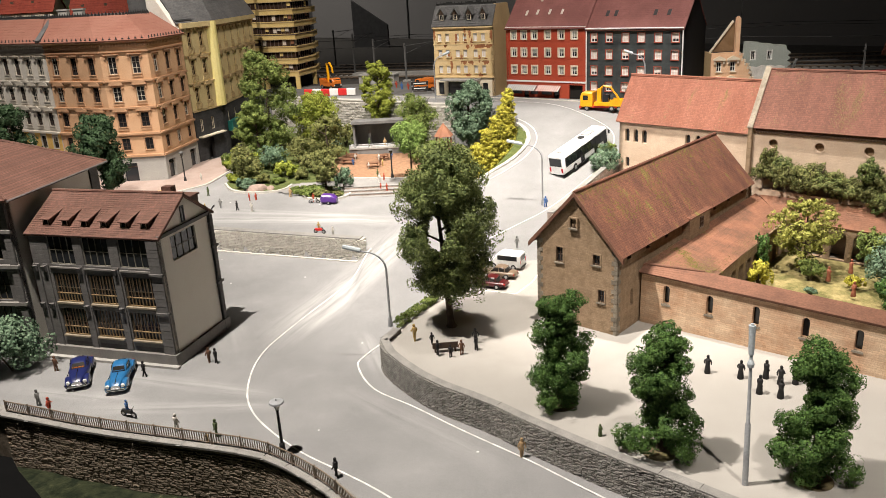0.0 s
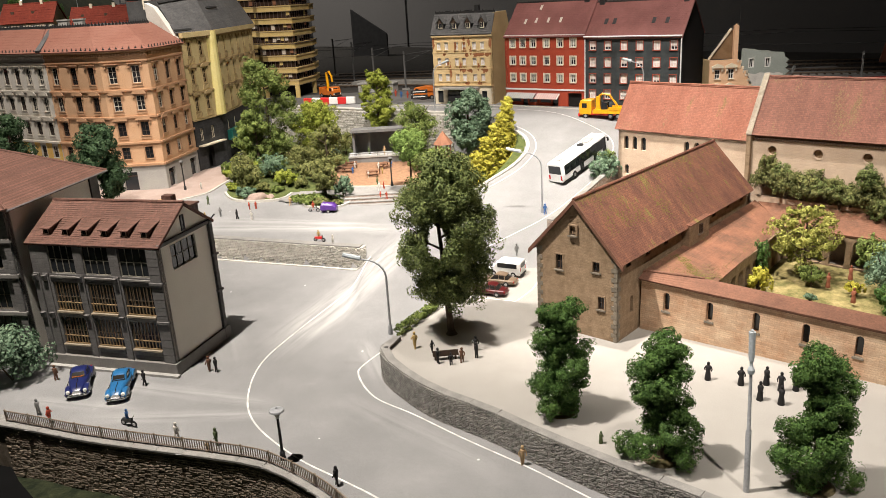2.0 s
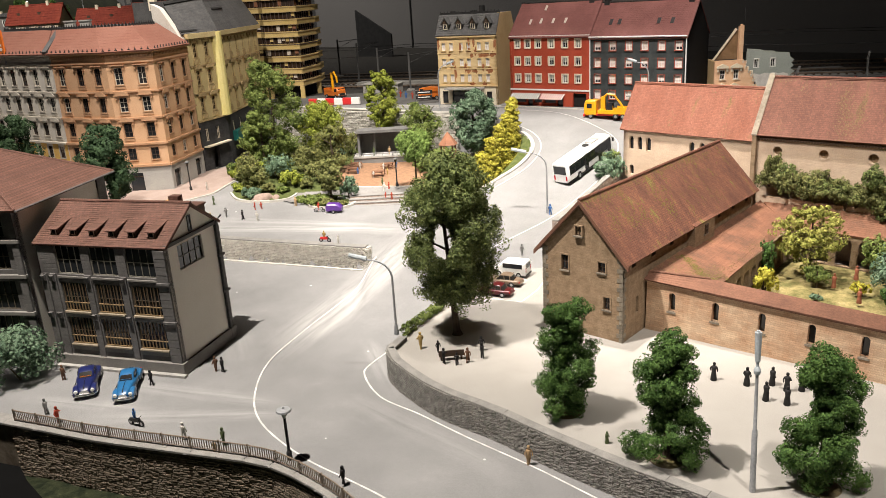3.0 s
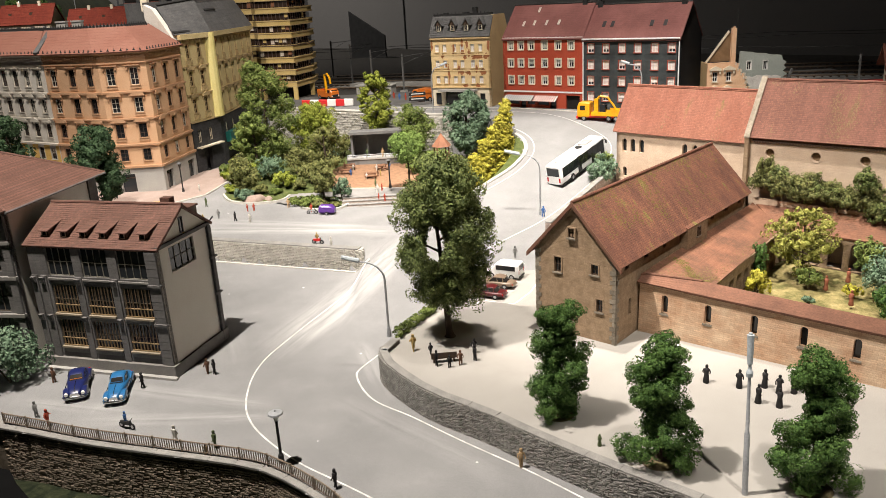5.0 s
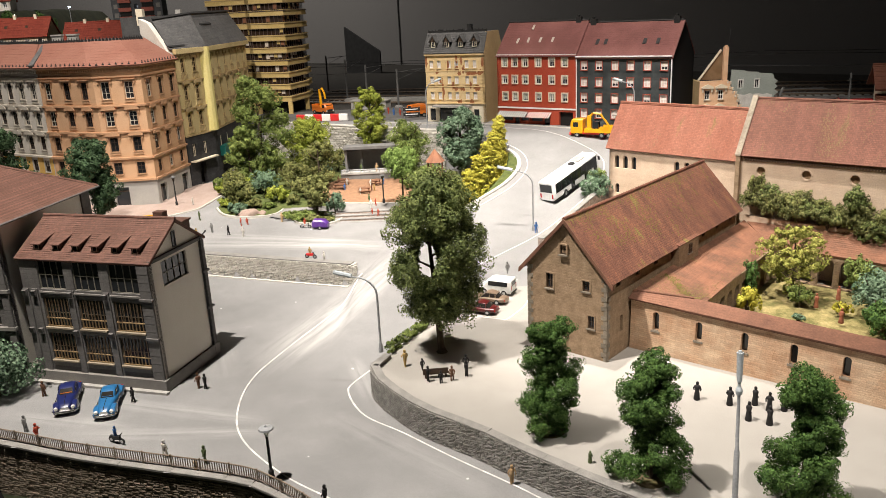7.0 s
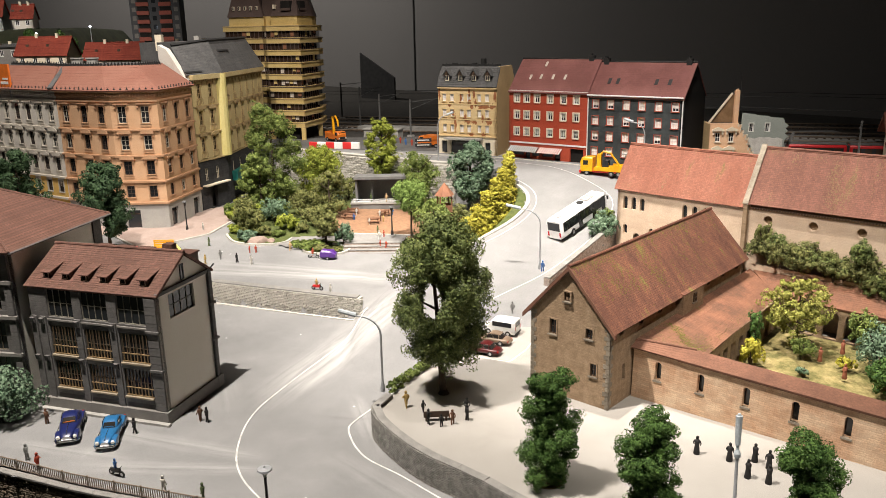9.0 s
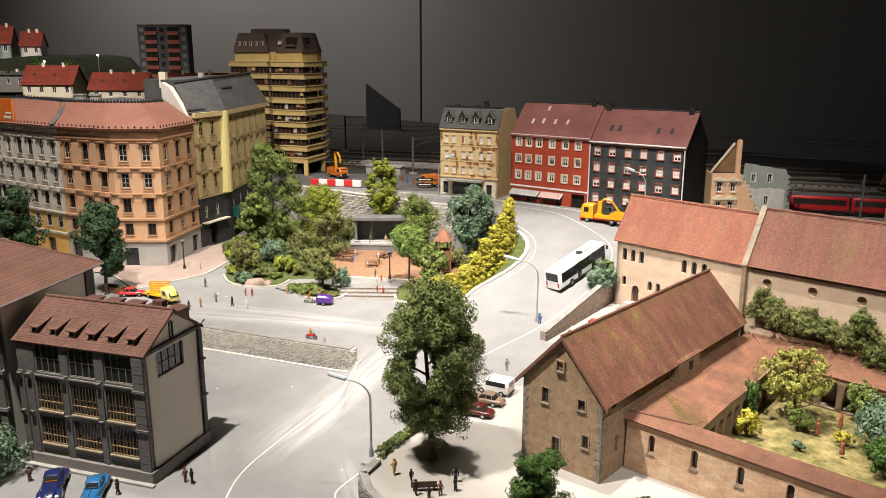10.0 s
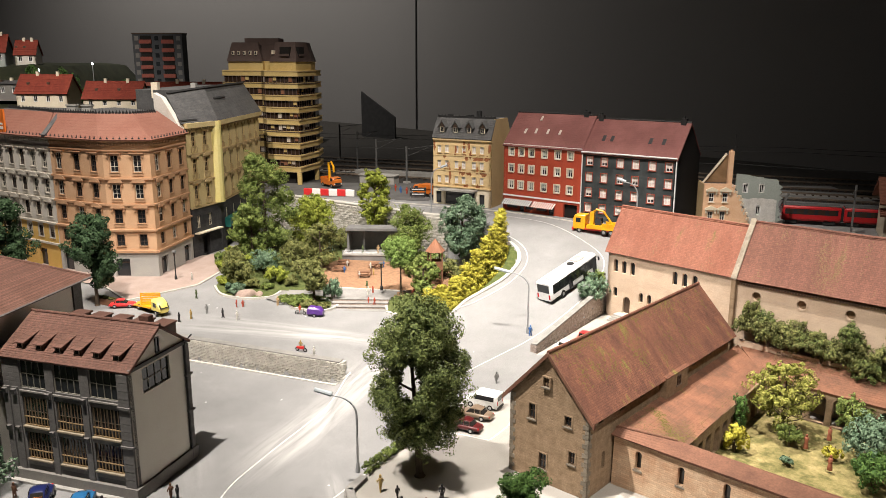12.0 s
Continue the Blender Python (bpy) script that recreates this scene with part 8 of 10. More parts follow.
# ivy and the cloister garden
rnd = random.Random(77)
for k in range(36):
    q = k / 35
    x, y = 45.2 + 19.5 * q + rnd.uniform(-0.5, 0.5), 111.6 - 16.9 * q + rnd.uniform(-0.4, 0.4)
    shrub("ivy_bush", x, y, 8.1 + rnd.uniform(-1.0, 1.4) + 0.8 * math.sin(k * 0.75) + (1.6 if k < 3 else 0), rnd.uniform(2.6, 5.0), rnd.uniform(2.4, 4.8), (L_IVY, L_OLIVE, L_IVY, L_TREE)[k % 4], "olive-green climbing bush on the chapel wall", 120 + k * 3, 10, 150, 0.2, "wall bushes")
tree("garden_tree", 45.4, 96.4, 0.8, 9.4, 5.3, 2.2, leaf_mat("golden_green_leaves", (0.13, 0.15, 0.022), (0.38, 0.37, 0.095)), "golden-green open tree in the cloister garden", 131, 28, 190, 0.25, 0.26, 12, rmin=0.17, rmax=0.3)
shrub("garden_shrub", 37.9, 91.6, 0.8, 2.8, 4.0, L_YELLOW, "narrow yellow conifer in the cloister garden", 132, 6, 200, 0.24, "garden shrubs")
shrub("garden_shrub", 39.6, 95.6, 0.8, 2.1, 6.6, L_DARK, "narrow dark cypress beside the arcade", 133, 6, 200, 0.22, "garden shrubs")
shrub("garden_shrub", 45.2, 93.4, 0.8, 2.8, 3.0, L_MID, "small green shrub on the garden lawn", 134, 6, 200, 0.26, "garden shrubs")
shrub("garden_shrub", 52.8, 89.0, 0.8, 6.8, 6.6, L_BLUE, "large dense bluish-green shrub in the cloister garden", 135, 12, 260, 0.28, "garden shrubs")
shrub("garden_shrub", 50.5, 83.5, 0.8, 5.4, 5.0, L_DARK, "dark green shrub behind the cloister wall", 136, 9, 260, 0.26, "garden shrubs")
shrub("garden_shrub", 49.0, 90.0, 0.8, 2.4, 1.8, L_YELLOW, "small yellow shrub on the garden lawn", 137, 5, 150, 0.24, "garden shrubs")
shrub("garden_shrub", 54.8, 97.4, 0.8, 5.0, 5.6, L_MID, "green shrub before the arcade", 138, 8, 220, 0.28, "garden shrubs")
shrub("garden_shrub", 43.0, 88.5, 0.8, 1.8, 1.2, L_BLUE, "tiny bluish shrub on the garden lawn", 139, 4, 140, 0.2, "garden shrubs")
for k, (x, y, w, h) in enumerate([(-149, 288, 5, 8), (-136.5, 285, 6.5, 14.5), (-132.5, 284, 6, 13), (-116, 286, 6.5, 11.5), (-130.5, 282, 4, 9.5)]):
    shrub("hill_bush", x, y, 30 + 14 * ss(270, 300, y) * ss(-138, -152, x), w, h, L_DARK, "dark green bush on the hillside", 150 + k, 7, 120, 0.6, "hillside bushes")
tree("yard_tree", 150, 235, UP, 30, 9, 8, L_DARK, "dark tree at the edge of the yard", 160, 16, 150, 0.8, 0.7)

# ---- vehicles ----
def paint(name, c, rough=0.3):
    return mat(name, c, tuple(v * 0.85 for v in c), rough, 60, 700, 0.02, spec=0.5)


M_TYRE = mat("black_rubber", (0.015, 0.015, 0.015), (0.022, 0.022, 0.022), 0.8, 60, 500, 0.1)
M_RIM = mat("silver_rim", (0.5, 0.5, 0.5), (0.4, 0.4, 0.4), 0.35, 60, 500, 0.02, metal=0.8)
M_CHROME = mat("chrome", (0.7, 0.7, 0.7), (0.6, 0.6, 0.6), 0.2, 60, 500, 0.0, metal=1.0)
M_TAIL = mat("red_lamp_glass", (0.5, 0.02, 0.02), (0.45, 0.02, 0.02), 0.2, 60, 500, 0.0)
M_HEAD = mat("clear_lamp_glass", (0.7, 0.7, 0.66), (0.65, 0.65, 0.6), 0.15, 60, 500, 0.0)
M_BUSWHITE = paint("white_bus_paint", (0.80, 0.80, 0.79), 0.35)
M_NAVY = paint("navy_car_paint", (0.012, 0.018, 0.09))
M_SKY = paint("sky_blue_car_paint", (0.022, 0.13, 0.30))
M_MAROON = paint("maroon_car_paint", (0.07, 0.008, 0.008))
M_TAN = paint("tan_car_paint", (0.17, 0.12, 0.08))
M_VANWHITE = paint("white_van_paint", (0.78, 0.78, 0.76))
M_SCARLET = paint("scarlet_paint", (0.62, 0.03, 0.03))
M_TRUCKYEL = paint("yellow_truck_paint", (0.75, 0.36, 0.01))
M_LEMON = paint("pale_yellow_paint", (0.75, 0.62, 0.16))
M_ORANGEP = paint("orange_machine_paint", (0.62, 0.16, 0.02))
M_PURPLE = paint("purple_paint", (0.09, 0.03, 0.22))
M_TRAINRED = paint("train_red_paint", (0.45, 0.012, 0.015), 0.4)
M_SIGNORANGE = paint("orange_billboard", (0.72, 0.17, 0.02), 0.6)


def wheel(parent, x, y, r, w):
    t = part("wheel", shared(("tyre", r, w), lambda: Geo().lathe(0, 0, [(r * 0.55, -w / 2), (r * 0.95, -w / 2), (r, -w * 0.3), (r, w * 0.3), (r * 0.95, w / 2), (r * 0.55, w / 2)], 16).mesh("wheel", M_TYRE)), None, parent, m=at(x, y, r, 0, 90))
    part("rim", shared(("rim", r, w), lambda: Geo().lathe(0, 0, [(r * 0.55, -w * 0.52), (r * 0.4, -w * 0.4), (r * 0.4, w * 0.4), (r * 0.55, w * 0.52)], 12).mesh("rim", M_RIM)), None, t)


def loft(sections):
    """A body through cross-sections (x, [(y, z), ...]) of equal length, closed at both ends."""
    g, n = Geo(), len(sections[0][1])
    for x, ring in sections:
        g.v += [(x, y, z) for y, z in ring]
    for j in range(len(sections) - 1):
        g.f += [(j * n + i, j * n + (i + 1) % n, (j + 1) * n + (i + 1) % n, (j + 1) * n + i) for i in range(n)]
    g.f += [tuple(reversed(range(n))), tuple((len(sections) - 1) * n + i for i in range(n))]
    return g


def ring(w, z0, z1, r=0.2):
    """A rounded box section of half width w."""
    return [(-w + r, z0), (w - r, z0), (w, z0 + r), (w, z1 - r), (w - r * 0.9, z1), (-w + r * 0.9, z1), (-w, z1 - r), (-w, z0 + r)]


def oval(w, z0, z1, n=18):
    """A softly squared oval section."""
    soft = lambda v, e: math.copysign(abs(v) ** e, v)
    return [(w * soft(math.cos(2 * math.pi * (i + 0.5) / n), 0.45), (z0 + z1) / 2 + (z1 - z0) / 2 * soft(math.sin(2 * math.pi * (i + 0.5) / n), 0.55)) for i in range(n)]


M_CARGLASS = glass_mat("dark_car_glass", (0.02, 0.018, 0.016), 0.06)


def car(name, x, y, z, rz, material, label, L=5.2, W=2.05, group="parked cars"):
    c = thing(name, x, y, z, rz, label, "car", group)
    h, w = L / 2, W / 2
    hood, deck = 0.92, 0.98
    body = [(-1.0, 0.66, 0.46, 0.76), (-0.95, 0.84, 0.36, 0.9), (-0.8, 0.95, 0.3, deck - 0.02), (-0.5, 1.0, 0.27, deck + 0.02), (-0.1, 1.0, 0.26, deck + 0.04), (0.3, 0.99, 0.26, hood + 0.03), (0.62, 0.96, 0.28, hood), (0.86, 0.9, 0.32, hood - 0.1), (0.96, 0.8, 0.38, hood - 0.22), (1.0, 0.62, 0.46, hood - 0.34)]
    part("body", loft([(f * h, oval(w * k, z0, z1)) for f, k, z0, z1 in body]), material, c, smooth=True)
    k = 0.88
    zr = 1.6
    part("cabin", loft([(-h * 0.66, oval(w * 0.74, 0.8, deck + 0.02)), (-h * 0.52, oval(w * k * 0.86, 0.8, zr - 0.24)), (-h * 0.36, oval(w * k * 0.92, 0.8, zr - 0.05)), (-h * 0.1, oval(w * k * 0.93, 0.8, zr)), (h * 0.1, oval(w * k * 0.9, 0.8, zr - 0.08)), (h * 0.24, oval(w * 0.84, 0.8, zr - 0.34)), (h * 0.36, oval(w * 0.8, 0.8, hood + 0.03))]), M_CARGLASS, c, smooth=True)
    part("roof", loft([(-h * 0.5, oval(w * k * 0.62, zr - 0.24, zr - 0.13)), (-h * 0.36, oval(w * k * 0.78, zr - 0.16, zr - 0.005)), (-h * 0.1, oval(w * k * 0.84, zr - 0.14, zr + 0.05)), (h * 0.08, oval(w * k * 0.78, zr - 0.16, zr - 0.02)), (h * 0.14, oval(w * k * 0.62, zr - 0.2, zr - 0.1))]), material, c, smooth=True)
    for s in (-1, 1):
        for px in (-h * 0.45, -h * 0.12):
            part("pillar", Geo().tube([(px - 0.06, s * w * 0.86, 0.95), (px, s * w * 0.72, zr - 0.08)], 0.06, n=5), material, c)
        part("headlight", Geo().box(h - 0.14, s * w * 0.66 - 0.14, 0.6, h - 0.01, s * w * 0.66 + 0.14, 0.8), M_HEAD, c)
        part("taillight", Geo().box(-h + 0.01, s * w * 0.68 - 0.12, 0.6, -h + 0.1, s * w * 0.68 + 0.12, 0.78), M_TAIL, c)
        for px in (-h * 0.56, h * 0.6):
            wheel(c, px, s * (w - 0.1), 0.38, 0.24)
    for px, sx in ((h - 0.02, 0.12), (-h - 0.1, 0.12)):
        part("bumper", Geo().box(px, -w * 0.86, 0.36, px + sx, w * 0.86, 0.56), material, c)
    return c


def vintage_car(x, y, z, rz, material, label, L, W, seat):
    """A rounded old car: separate wings, a short cabin and much chrome."""
    c = thing("vintage_car", x, y, z, rz, label, "car", "parked cars")
    h, w, q = L / 2, W / 2, L / 5.6
    body = [(-1.0, 0.5, 0.46, 0.72), (-0.94, 0.7, 0.38, 0.92), (-0.7, 0.82, 0.3, 1.08), (-0.3, 0.88, 0.28, 1.14), (0.1, 0.88, 0.28, 1.18), (0.4, 0.74, 0.28, 1.2), (0.7, 0.64, 0.3, 1.15), (0.9, 0.54, 0.36, 1.02), (0.99, 0.4, 0.46, 0.82)]
    part("body", loft([(f * h, oval(w * k, a * q, b * q)) for f, k, a, b in body]), material, c, smooth=True)
    for s in (-1, 1):
        for name, f0, f1 in (("front_wing", 0.34, 1.0), ("rear_wing", -1.0, -0.3)):
            rows = []
            for i in range(9):
                t = i / 8
                k = math.sin(math.pi * (0.06 + 0.88 * t)) ** 0.6
                rows.append(((f0 + (f1 - f0) * t) * h, [(yy + s * w * 0.72, zz) for yy, zz in oval(w * 0.28 * (0.55 + 0.45 * k), 0.3 * q, (0.45 + 0.55 * k) * q, 12)]))
            part(name, loft(rows), material, c, smooth=True)
        part("headlight", Geo().lathe(0, 0, [(0.05, 0), (0.2, 0.04), (0.23, 0.14), (0.16, 0.3)], 12), M_HEAD, c, m=at(h * 0.93, s * w * 0.68, 0.78 * q, 0, 0, 90))
        part("taillight", Geo().box(-h - 0.02, s * w * 0.74 - 0.1, 0.6 * q, -h * 0.94, s * w * 0.74 + 0.1, 0.76 * q), M_TAIL, c)
        part("side_window", Geo().extrude([(-0.46 * h, 1.2 * q), (0.04 * h, 1.2 * q), (-0.04 * h, 1.52 * q), (-0.38 * h, 1.52 * q)], lambda p: (p[0], s * w * 0.60, p[1]), lambda p: (p[0], s * w * 0.725, p[1])), M_CARGLASS, c)
        part("side_trim", Geo().tube([(-0.9 * h, s * w * 0.93, 0.72 * q), (0, s * w * 0.9, 0.76 * q), (0.9 * h, s * w * 0.94, 0.74 * q)], 0.045, n=5), M_CHROME, c)
        for px in (-h * 0.6, h * 0.62):
            wheel(c, px, s * (w - 0.16), 0.38 * q, 0.26)
    part("cabin", loft([(-h * 0.74, oval(w * 0.5, 0.8 * q, 1.12 * q)), (-h * 0.56, oval(w * 0.66, 0.8 * q, 1.44 * q)), (-h * 0.36, oval(w * 0.7, 0.8 * q, 1.66 * q)), (-h * 0.14, oval(w * 0.7, 0.8 * q, 1.7 * q)), (h * 0.02, oval(w * 0.68, 0.8 * q, 1.58 * q)), (h * 0.2, oval(w * 0.66, 0.8 * q, 1.2 * q))]), material, c, smooth=True)
    glass = part("windscreen", Geo().extrude([(-0.56, 0.0), (0.56, 0.0), (0.5, 1.0), (-0.5, 1.0)], lambda p: (h * (0.21 - 0.16 * p[1]) + 0.05, p[0] * w, (1.2 + 0.36 * p[1]) * q), lambda p: (h * (0.21 - 0.16 * p[1]) - 0.2, p[0] * w, (1.2 + 0.36 * p[1]) * q - 0.1)), M_CARGLASS, c)
    part("seat", Geo().box(h * 0.1, -w * 0.46, 1.23 * q, h * 0.19 + 0.05, w * 0.46, 1.3 * q), seat, glass, "visible coloured front bench")
    part("rear_window", Geo().extrude([(-0.4, 0), (0.4, 0), (0.34, 1), (-0.34, 1)], lambda p: (-h * (0.66 - 0.12 * p[1]) - 0.06, p[0] * w, (1.24 + 0.24 * p[1]) * q), lambda p: (-h * (0.6 - 0.12 * p[1]), p[0] * w, (1.2 + 0.24 * p[1]) * q)), M_CARGLASS, c)
    part("grille", Geo().extrude([(-0.36, 0.4), (0.36, 0.4), (0.42, 0.62), (0.3, 0.84), (-0.3, 0.84), (-0.42, 0.62)], lambda p: (h * 0.96, p[0] * w, p[1] * q), lambda p: (h * 1.0 + 0.04, p[0] * w, p[1] * q)), M_CHROME, c)
    part("bonnet_trim", Geo().tube([(h * 0.3, 0, 1.22 * q), (h * 0.7, 0, 1.17 * q), (h * 0.94, 0, 1.0 * q)], 0.05, n=5), M_CHROME, c)
    for sx in (-1, 1):
        part("bumper", Geo().tube([(sx * h * 0.9, -w * 0.98, 0.46 * q), (sx * (h + 0.08), -w * 0.7, 0.46 * q), (sx * (h + 0.16), 0, 0.46 * q), (sx * (h + 0.08), w * 0.7, 0.46 * q), (sx * h * 0.9, w * 0.98, 0.46 * q)], 0.13, n=8), M_CHROME, c, smooth=True)


def build_bus():
    pitch = math.degrees(math.atan2(ramp_z(155.4) - ramp_z(145.1), 13.9))
    b = thing("city_bus", 25.3, 150.8, (ramp_z(155.4) + ramp_z(145.1)) / 2 + 0.06, 47.8, "white low-floor city bus with dark window bands", "bus", ry=-pitch)
    b.scale = (1.12, 1.14, 1.24)
    L, w, H = 6.95, 1.46, 3.5
    part("body", loft([(-L, ring(w * 0.93, 0.45, H - 0.25, 0.3)), (-L + 0.25, ring(w, 0.35, H - 0.05, 0.3)), (L - 0.35, ring(w, 0.35, H - 0.05, 0.3)), (L - 0.05, ring(w * 0.94, 0.4, H - 0.2, 0.3)), (L, ring(w * 0.86, 0.5, H - 0.4, 0.3))]), M_BUSWHITE, b, smooth=True)
    for s in (-1, 1):
        band = part("window_band", Geo().box(-L + 0.7, s * (w + 0.005) - 0.02, 1.45, L - 0.4, s * (w + 0.005) + 0.02, 2.95), M_GLASS, b)
        for i in range(9):
            x = -L + 0.75 + i * (2 * L - 1.3) / 8
            part("window_post", box_mesh("window_post", (-0.05, -0.035, 1.45, 0.05, 0.035, 2.95), M_BLACKPAINT), None, band, m=at(x, s * (w + 0.01), 0))
        for x in (-3.6, 4.2):
            part("wheel_arch", Geo().lathe(0, 0, [(0.62, -0.03), (0.62, 0.03)], 18), M_BLACKPAINT, b, m=at(x, s * (w + 0.0), 0.52, 0, 90))
            wheel(b, x, s * (w - 0.06), 0.53, 0.3)
        part("taillight", Geo().box(-L - 0.03, s * 1.15 - 0.14, 0.8, -L + 0.1, s * 1.15 + 0.14, 1.5), M_TAIL, b)
        part("headlight", Geo().box(L - 0.1, s * 1.05 - 0.2, 0.7, L + 0.02, s * 1.05 + 0.2, 1.0), M_HEAD, b)
        part("mirror", Geo().box(L - 0.1, s * (w + 0.3) - 0.12, 2.2, L + 0.1, s * (w + 0.3) + 0.12, 2.8).box(L - 0.08, min(s * w, s * (w + 0.3)), 2.72, L, max(s * w, s * (w + 0.3)), 2.8), M_BLACKPAINT, b)
    for x in (-1.2, 3.0, 6.0):
        part("door", Geo().box(x - 0.55, -w - 0.03, 0.5, x + 0.55, -w + 0.01, 3.0), M_GLASS, b)
    part("rear_window", Geo().box(-L - 0.04, -1.15, 1.75, -L + 0.15, 1.15, 3.0), M_GLASS, b)
    part("windscreen", Geo().box(L - 0.15, -1.25, 1.3, L + 0.03, 1.25, 3.1), M_GLASS, b)
    part("roof_hatch", Geo().box(2.1, -0.75, H - 0.06, 4.2, 0.75, H + 0.1), M_CONC, b, "grey roof ventilation grille")
    part("roof_fan", Geo().lathe(1.1, 0, [(0.62, H - 0.06), (0.62, H + 0.06), (0.4, H + 0.1)], 16), M_BLACKPAINT, b)
    part("rear_hatch", Geo().box(-5.7, -0.4, H - 0.06, -5.0, 0.4, H + 0.06), M_CONC, b)
    part("skirt", Geo().box(-L + 0.2, -w * 0.95, 0.22, L - 0.2, w * 0.95, 0.4), M_BLACKPAINT, b)


build_bus()
vintage_car(-43.2, 82.7, LOW + 0.02, -72, M_NAVY, "navy blue vintage car parked by the grey house", 6.9, 2.6, M_ORANGEP)
vintage_car(-37.9, 81.4, LOW + 0.02, -78, M_SKY, "sky blue vintage car parked by the grey house", 6.9, 2.4, M_SKY)
car("saloon_car", 5.2, 98.2, 0.02, 156, M_MAROON, "dark red saloon car parked on the forecourt", 4.7, 2.05)
car("saloon_car", 6.6, 101.8, 0.02, 156, M_TAN, "metallic tan saloon car parked on the forecourt", 5.0, 2.05)
car("sports_car", -60.4, 147.2, 0.5, 8, M_SCARLET, "red sports car on the square", 4.8, 2.0)
car("sports_car", 26.2, 133.0, 0.02, 56, M_SCARLET, "red car in the yard behind the barn", 4.8, 2.0)
car("saloon_car", 22.2, 128.4, 0.02, 56, M_VANWHITE, "pale car in the yard behind the barn", 4.8, 2.0)


def build_van():
    v = thing("delivery_van", 7.9, 105.4, 0.02, 154, "white panel van parked on the forecourt", "van", "parked cars")
    h, w = 2.5, 1.1
    part("body", loft([(-h, ring(w * 0.94, 0.4, 2.2)), (-h + 0.1, ring(w, 0.3, 2.3)), (h * 0.2, ring(w, 0.28, 2.3)), (h * 0.42, ring(w * 0.98, 0.28, 2.1)), (h * 0.68, ring(w * 0.96, 0.3, 1.25)), (h, ring(w * 0.84, 0.4, 1.05))]), M_VANWHITE, v, smooth=True)
    for s in (-1, 1):
        part("side_window", Geo().box(-h * 0.8, s * (w + 0.01) - 0.02, 1.35, h * 0.35, s * (w + 0.01) + 0.02, 2.0), M_GLASS, v)
        part("taillight", Geo().box(-h - 0.02, s * 0.9 - 0.1, 0.9, -h + 0.1, s * 0.9 + 0.1, 1.5), M_TAIL, v)
        for x in (-h * 0.58, h * 0.6):
            wheel(v, x, s * (w - 0.1), 0.4, 0.25)
    part("rear_window", Geo().box(-h - 0.03, -0.75, 1.4, -h + 0.1, 0.75, 2.05), M_GLASS, v)
    part("windscreen", Geo().extrude([(-0.85, 0), (0.85, 0), (0.75, 1), (-0.75, 1)], lambda p: (h * 0.69 - p[1] * 0.75, p[0], 1.3 + p[1] * 0.75), lambda p: (h * 0.72 - p[1] * 0.75, p[0], 1.32 + p[1] * 0.75)), M_GLASS, v)
    part("bumper", Geo().box(-h - 0.12, -w * 0.9, 0.35, -h, w * 0.9, 0.55), M_BLACKPAINT, v)


build_van()


def build_crane_truck():
    z = ground_z(33.5, 172.4)
    t = thing("crane_truck", 33.8, 172.2, z + 0.03, 152, "yellow-orange crane truck with red bumper", "truck")
    part("chassis", Geo().box(-5.0, -1.1, 0.7, 4.6, 1.1, 1.1), M_SCARLET, t)
    part("cab", loft([(2.2, ring(1.35, 0.9, 3.9)), (2.4, ring(1.4, 0.8, 4.0)), (4.6, ring(1.4, 0.75, 3.9)), (4.95, ring(1.3, 0.8, 3.2))]), M_TRUCKYEL, t, smooth=True)
    part("windscreen", Geo().box(4.75, -1.1, 2.3, 4.98, 1.1, 3.3), M_GLASS, t)
    for s in (-1, 1):
        part("side_window", Geo().box(3.2, s * 1.4 - 0.03, 2.3, 4.3, s * 1.4 + 0.03, 3.3), M_GLASS, t)
        for x in (3.5, -2.0, -3.6):
            wheel(t, x, s * 1.15, 0.58, 0.4)
    part("bumper", Geo().box(4.8, -1.4, 0.5, 5.15, 1.4, 1.1), M_SCARLET, t)
    part("bed", Geo().box(-5.2, -1.35, 1.1, 1.9, 1.35, 1.9), M_TRUCKYEL, t)
    part("crane_column", Geo().box(0.6, -0.5, 1.9, 1.5, 0.5, 4.6), M_TRUCKYEL, t)
    part("crane_boom", Geo().tube([(0.9, 0, 4.5), (0.2, 0, 5.2), (-1.4, 0, 4.9), (-2.6, 0, 3.4), (-3.4, 0, 2.2)], 0.3, 0.2), M_TRUCKYEL, t)
    part("crane_cab", Geo().box(-1.1, -0.7, 1.9, 0.2, 0.7, 3.4), M_GLASS, t)
    part("bed_side", Geo().box(-5.2, -1.4, 1.9, -1.6, -1.25, 2.5).box(-5.2, 1.25, 1.9, -1.6, 1.4, 2.5), M_TRUCKYEL, t)


build_crane_truck()


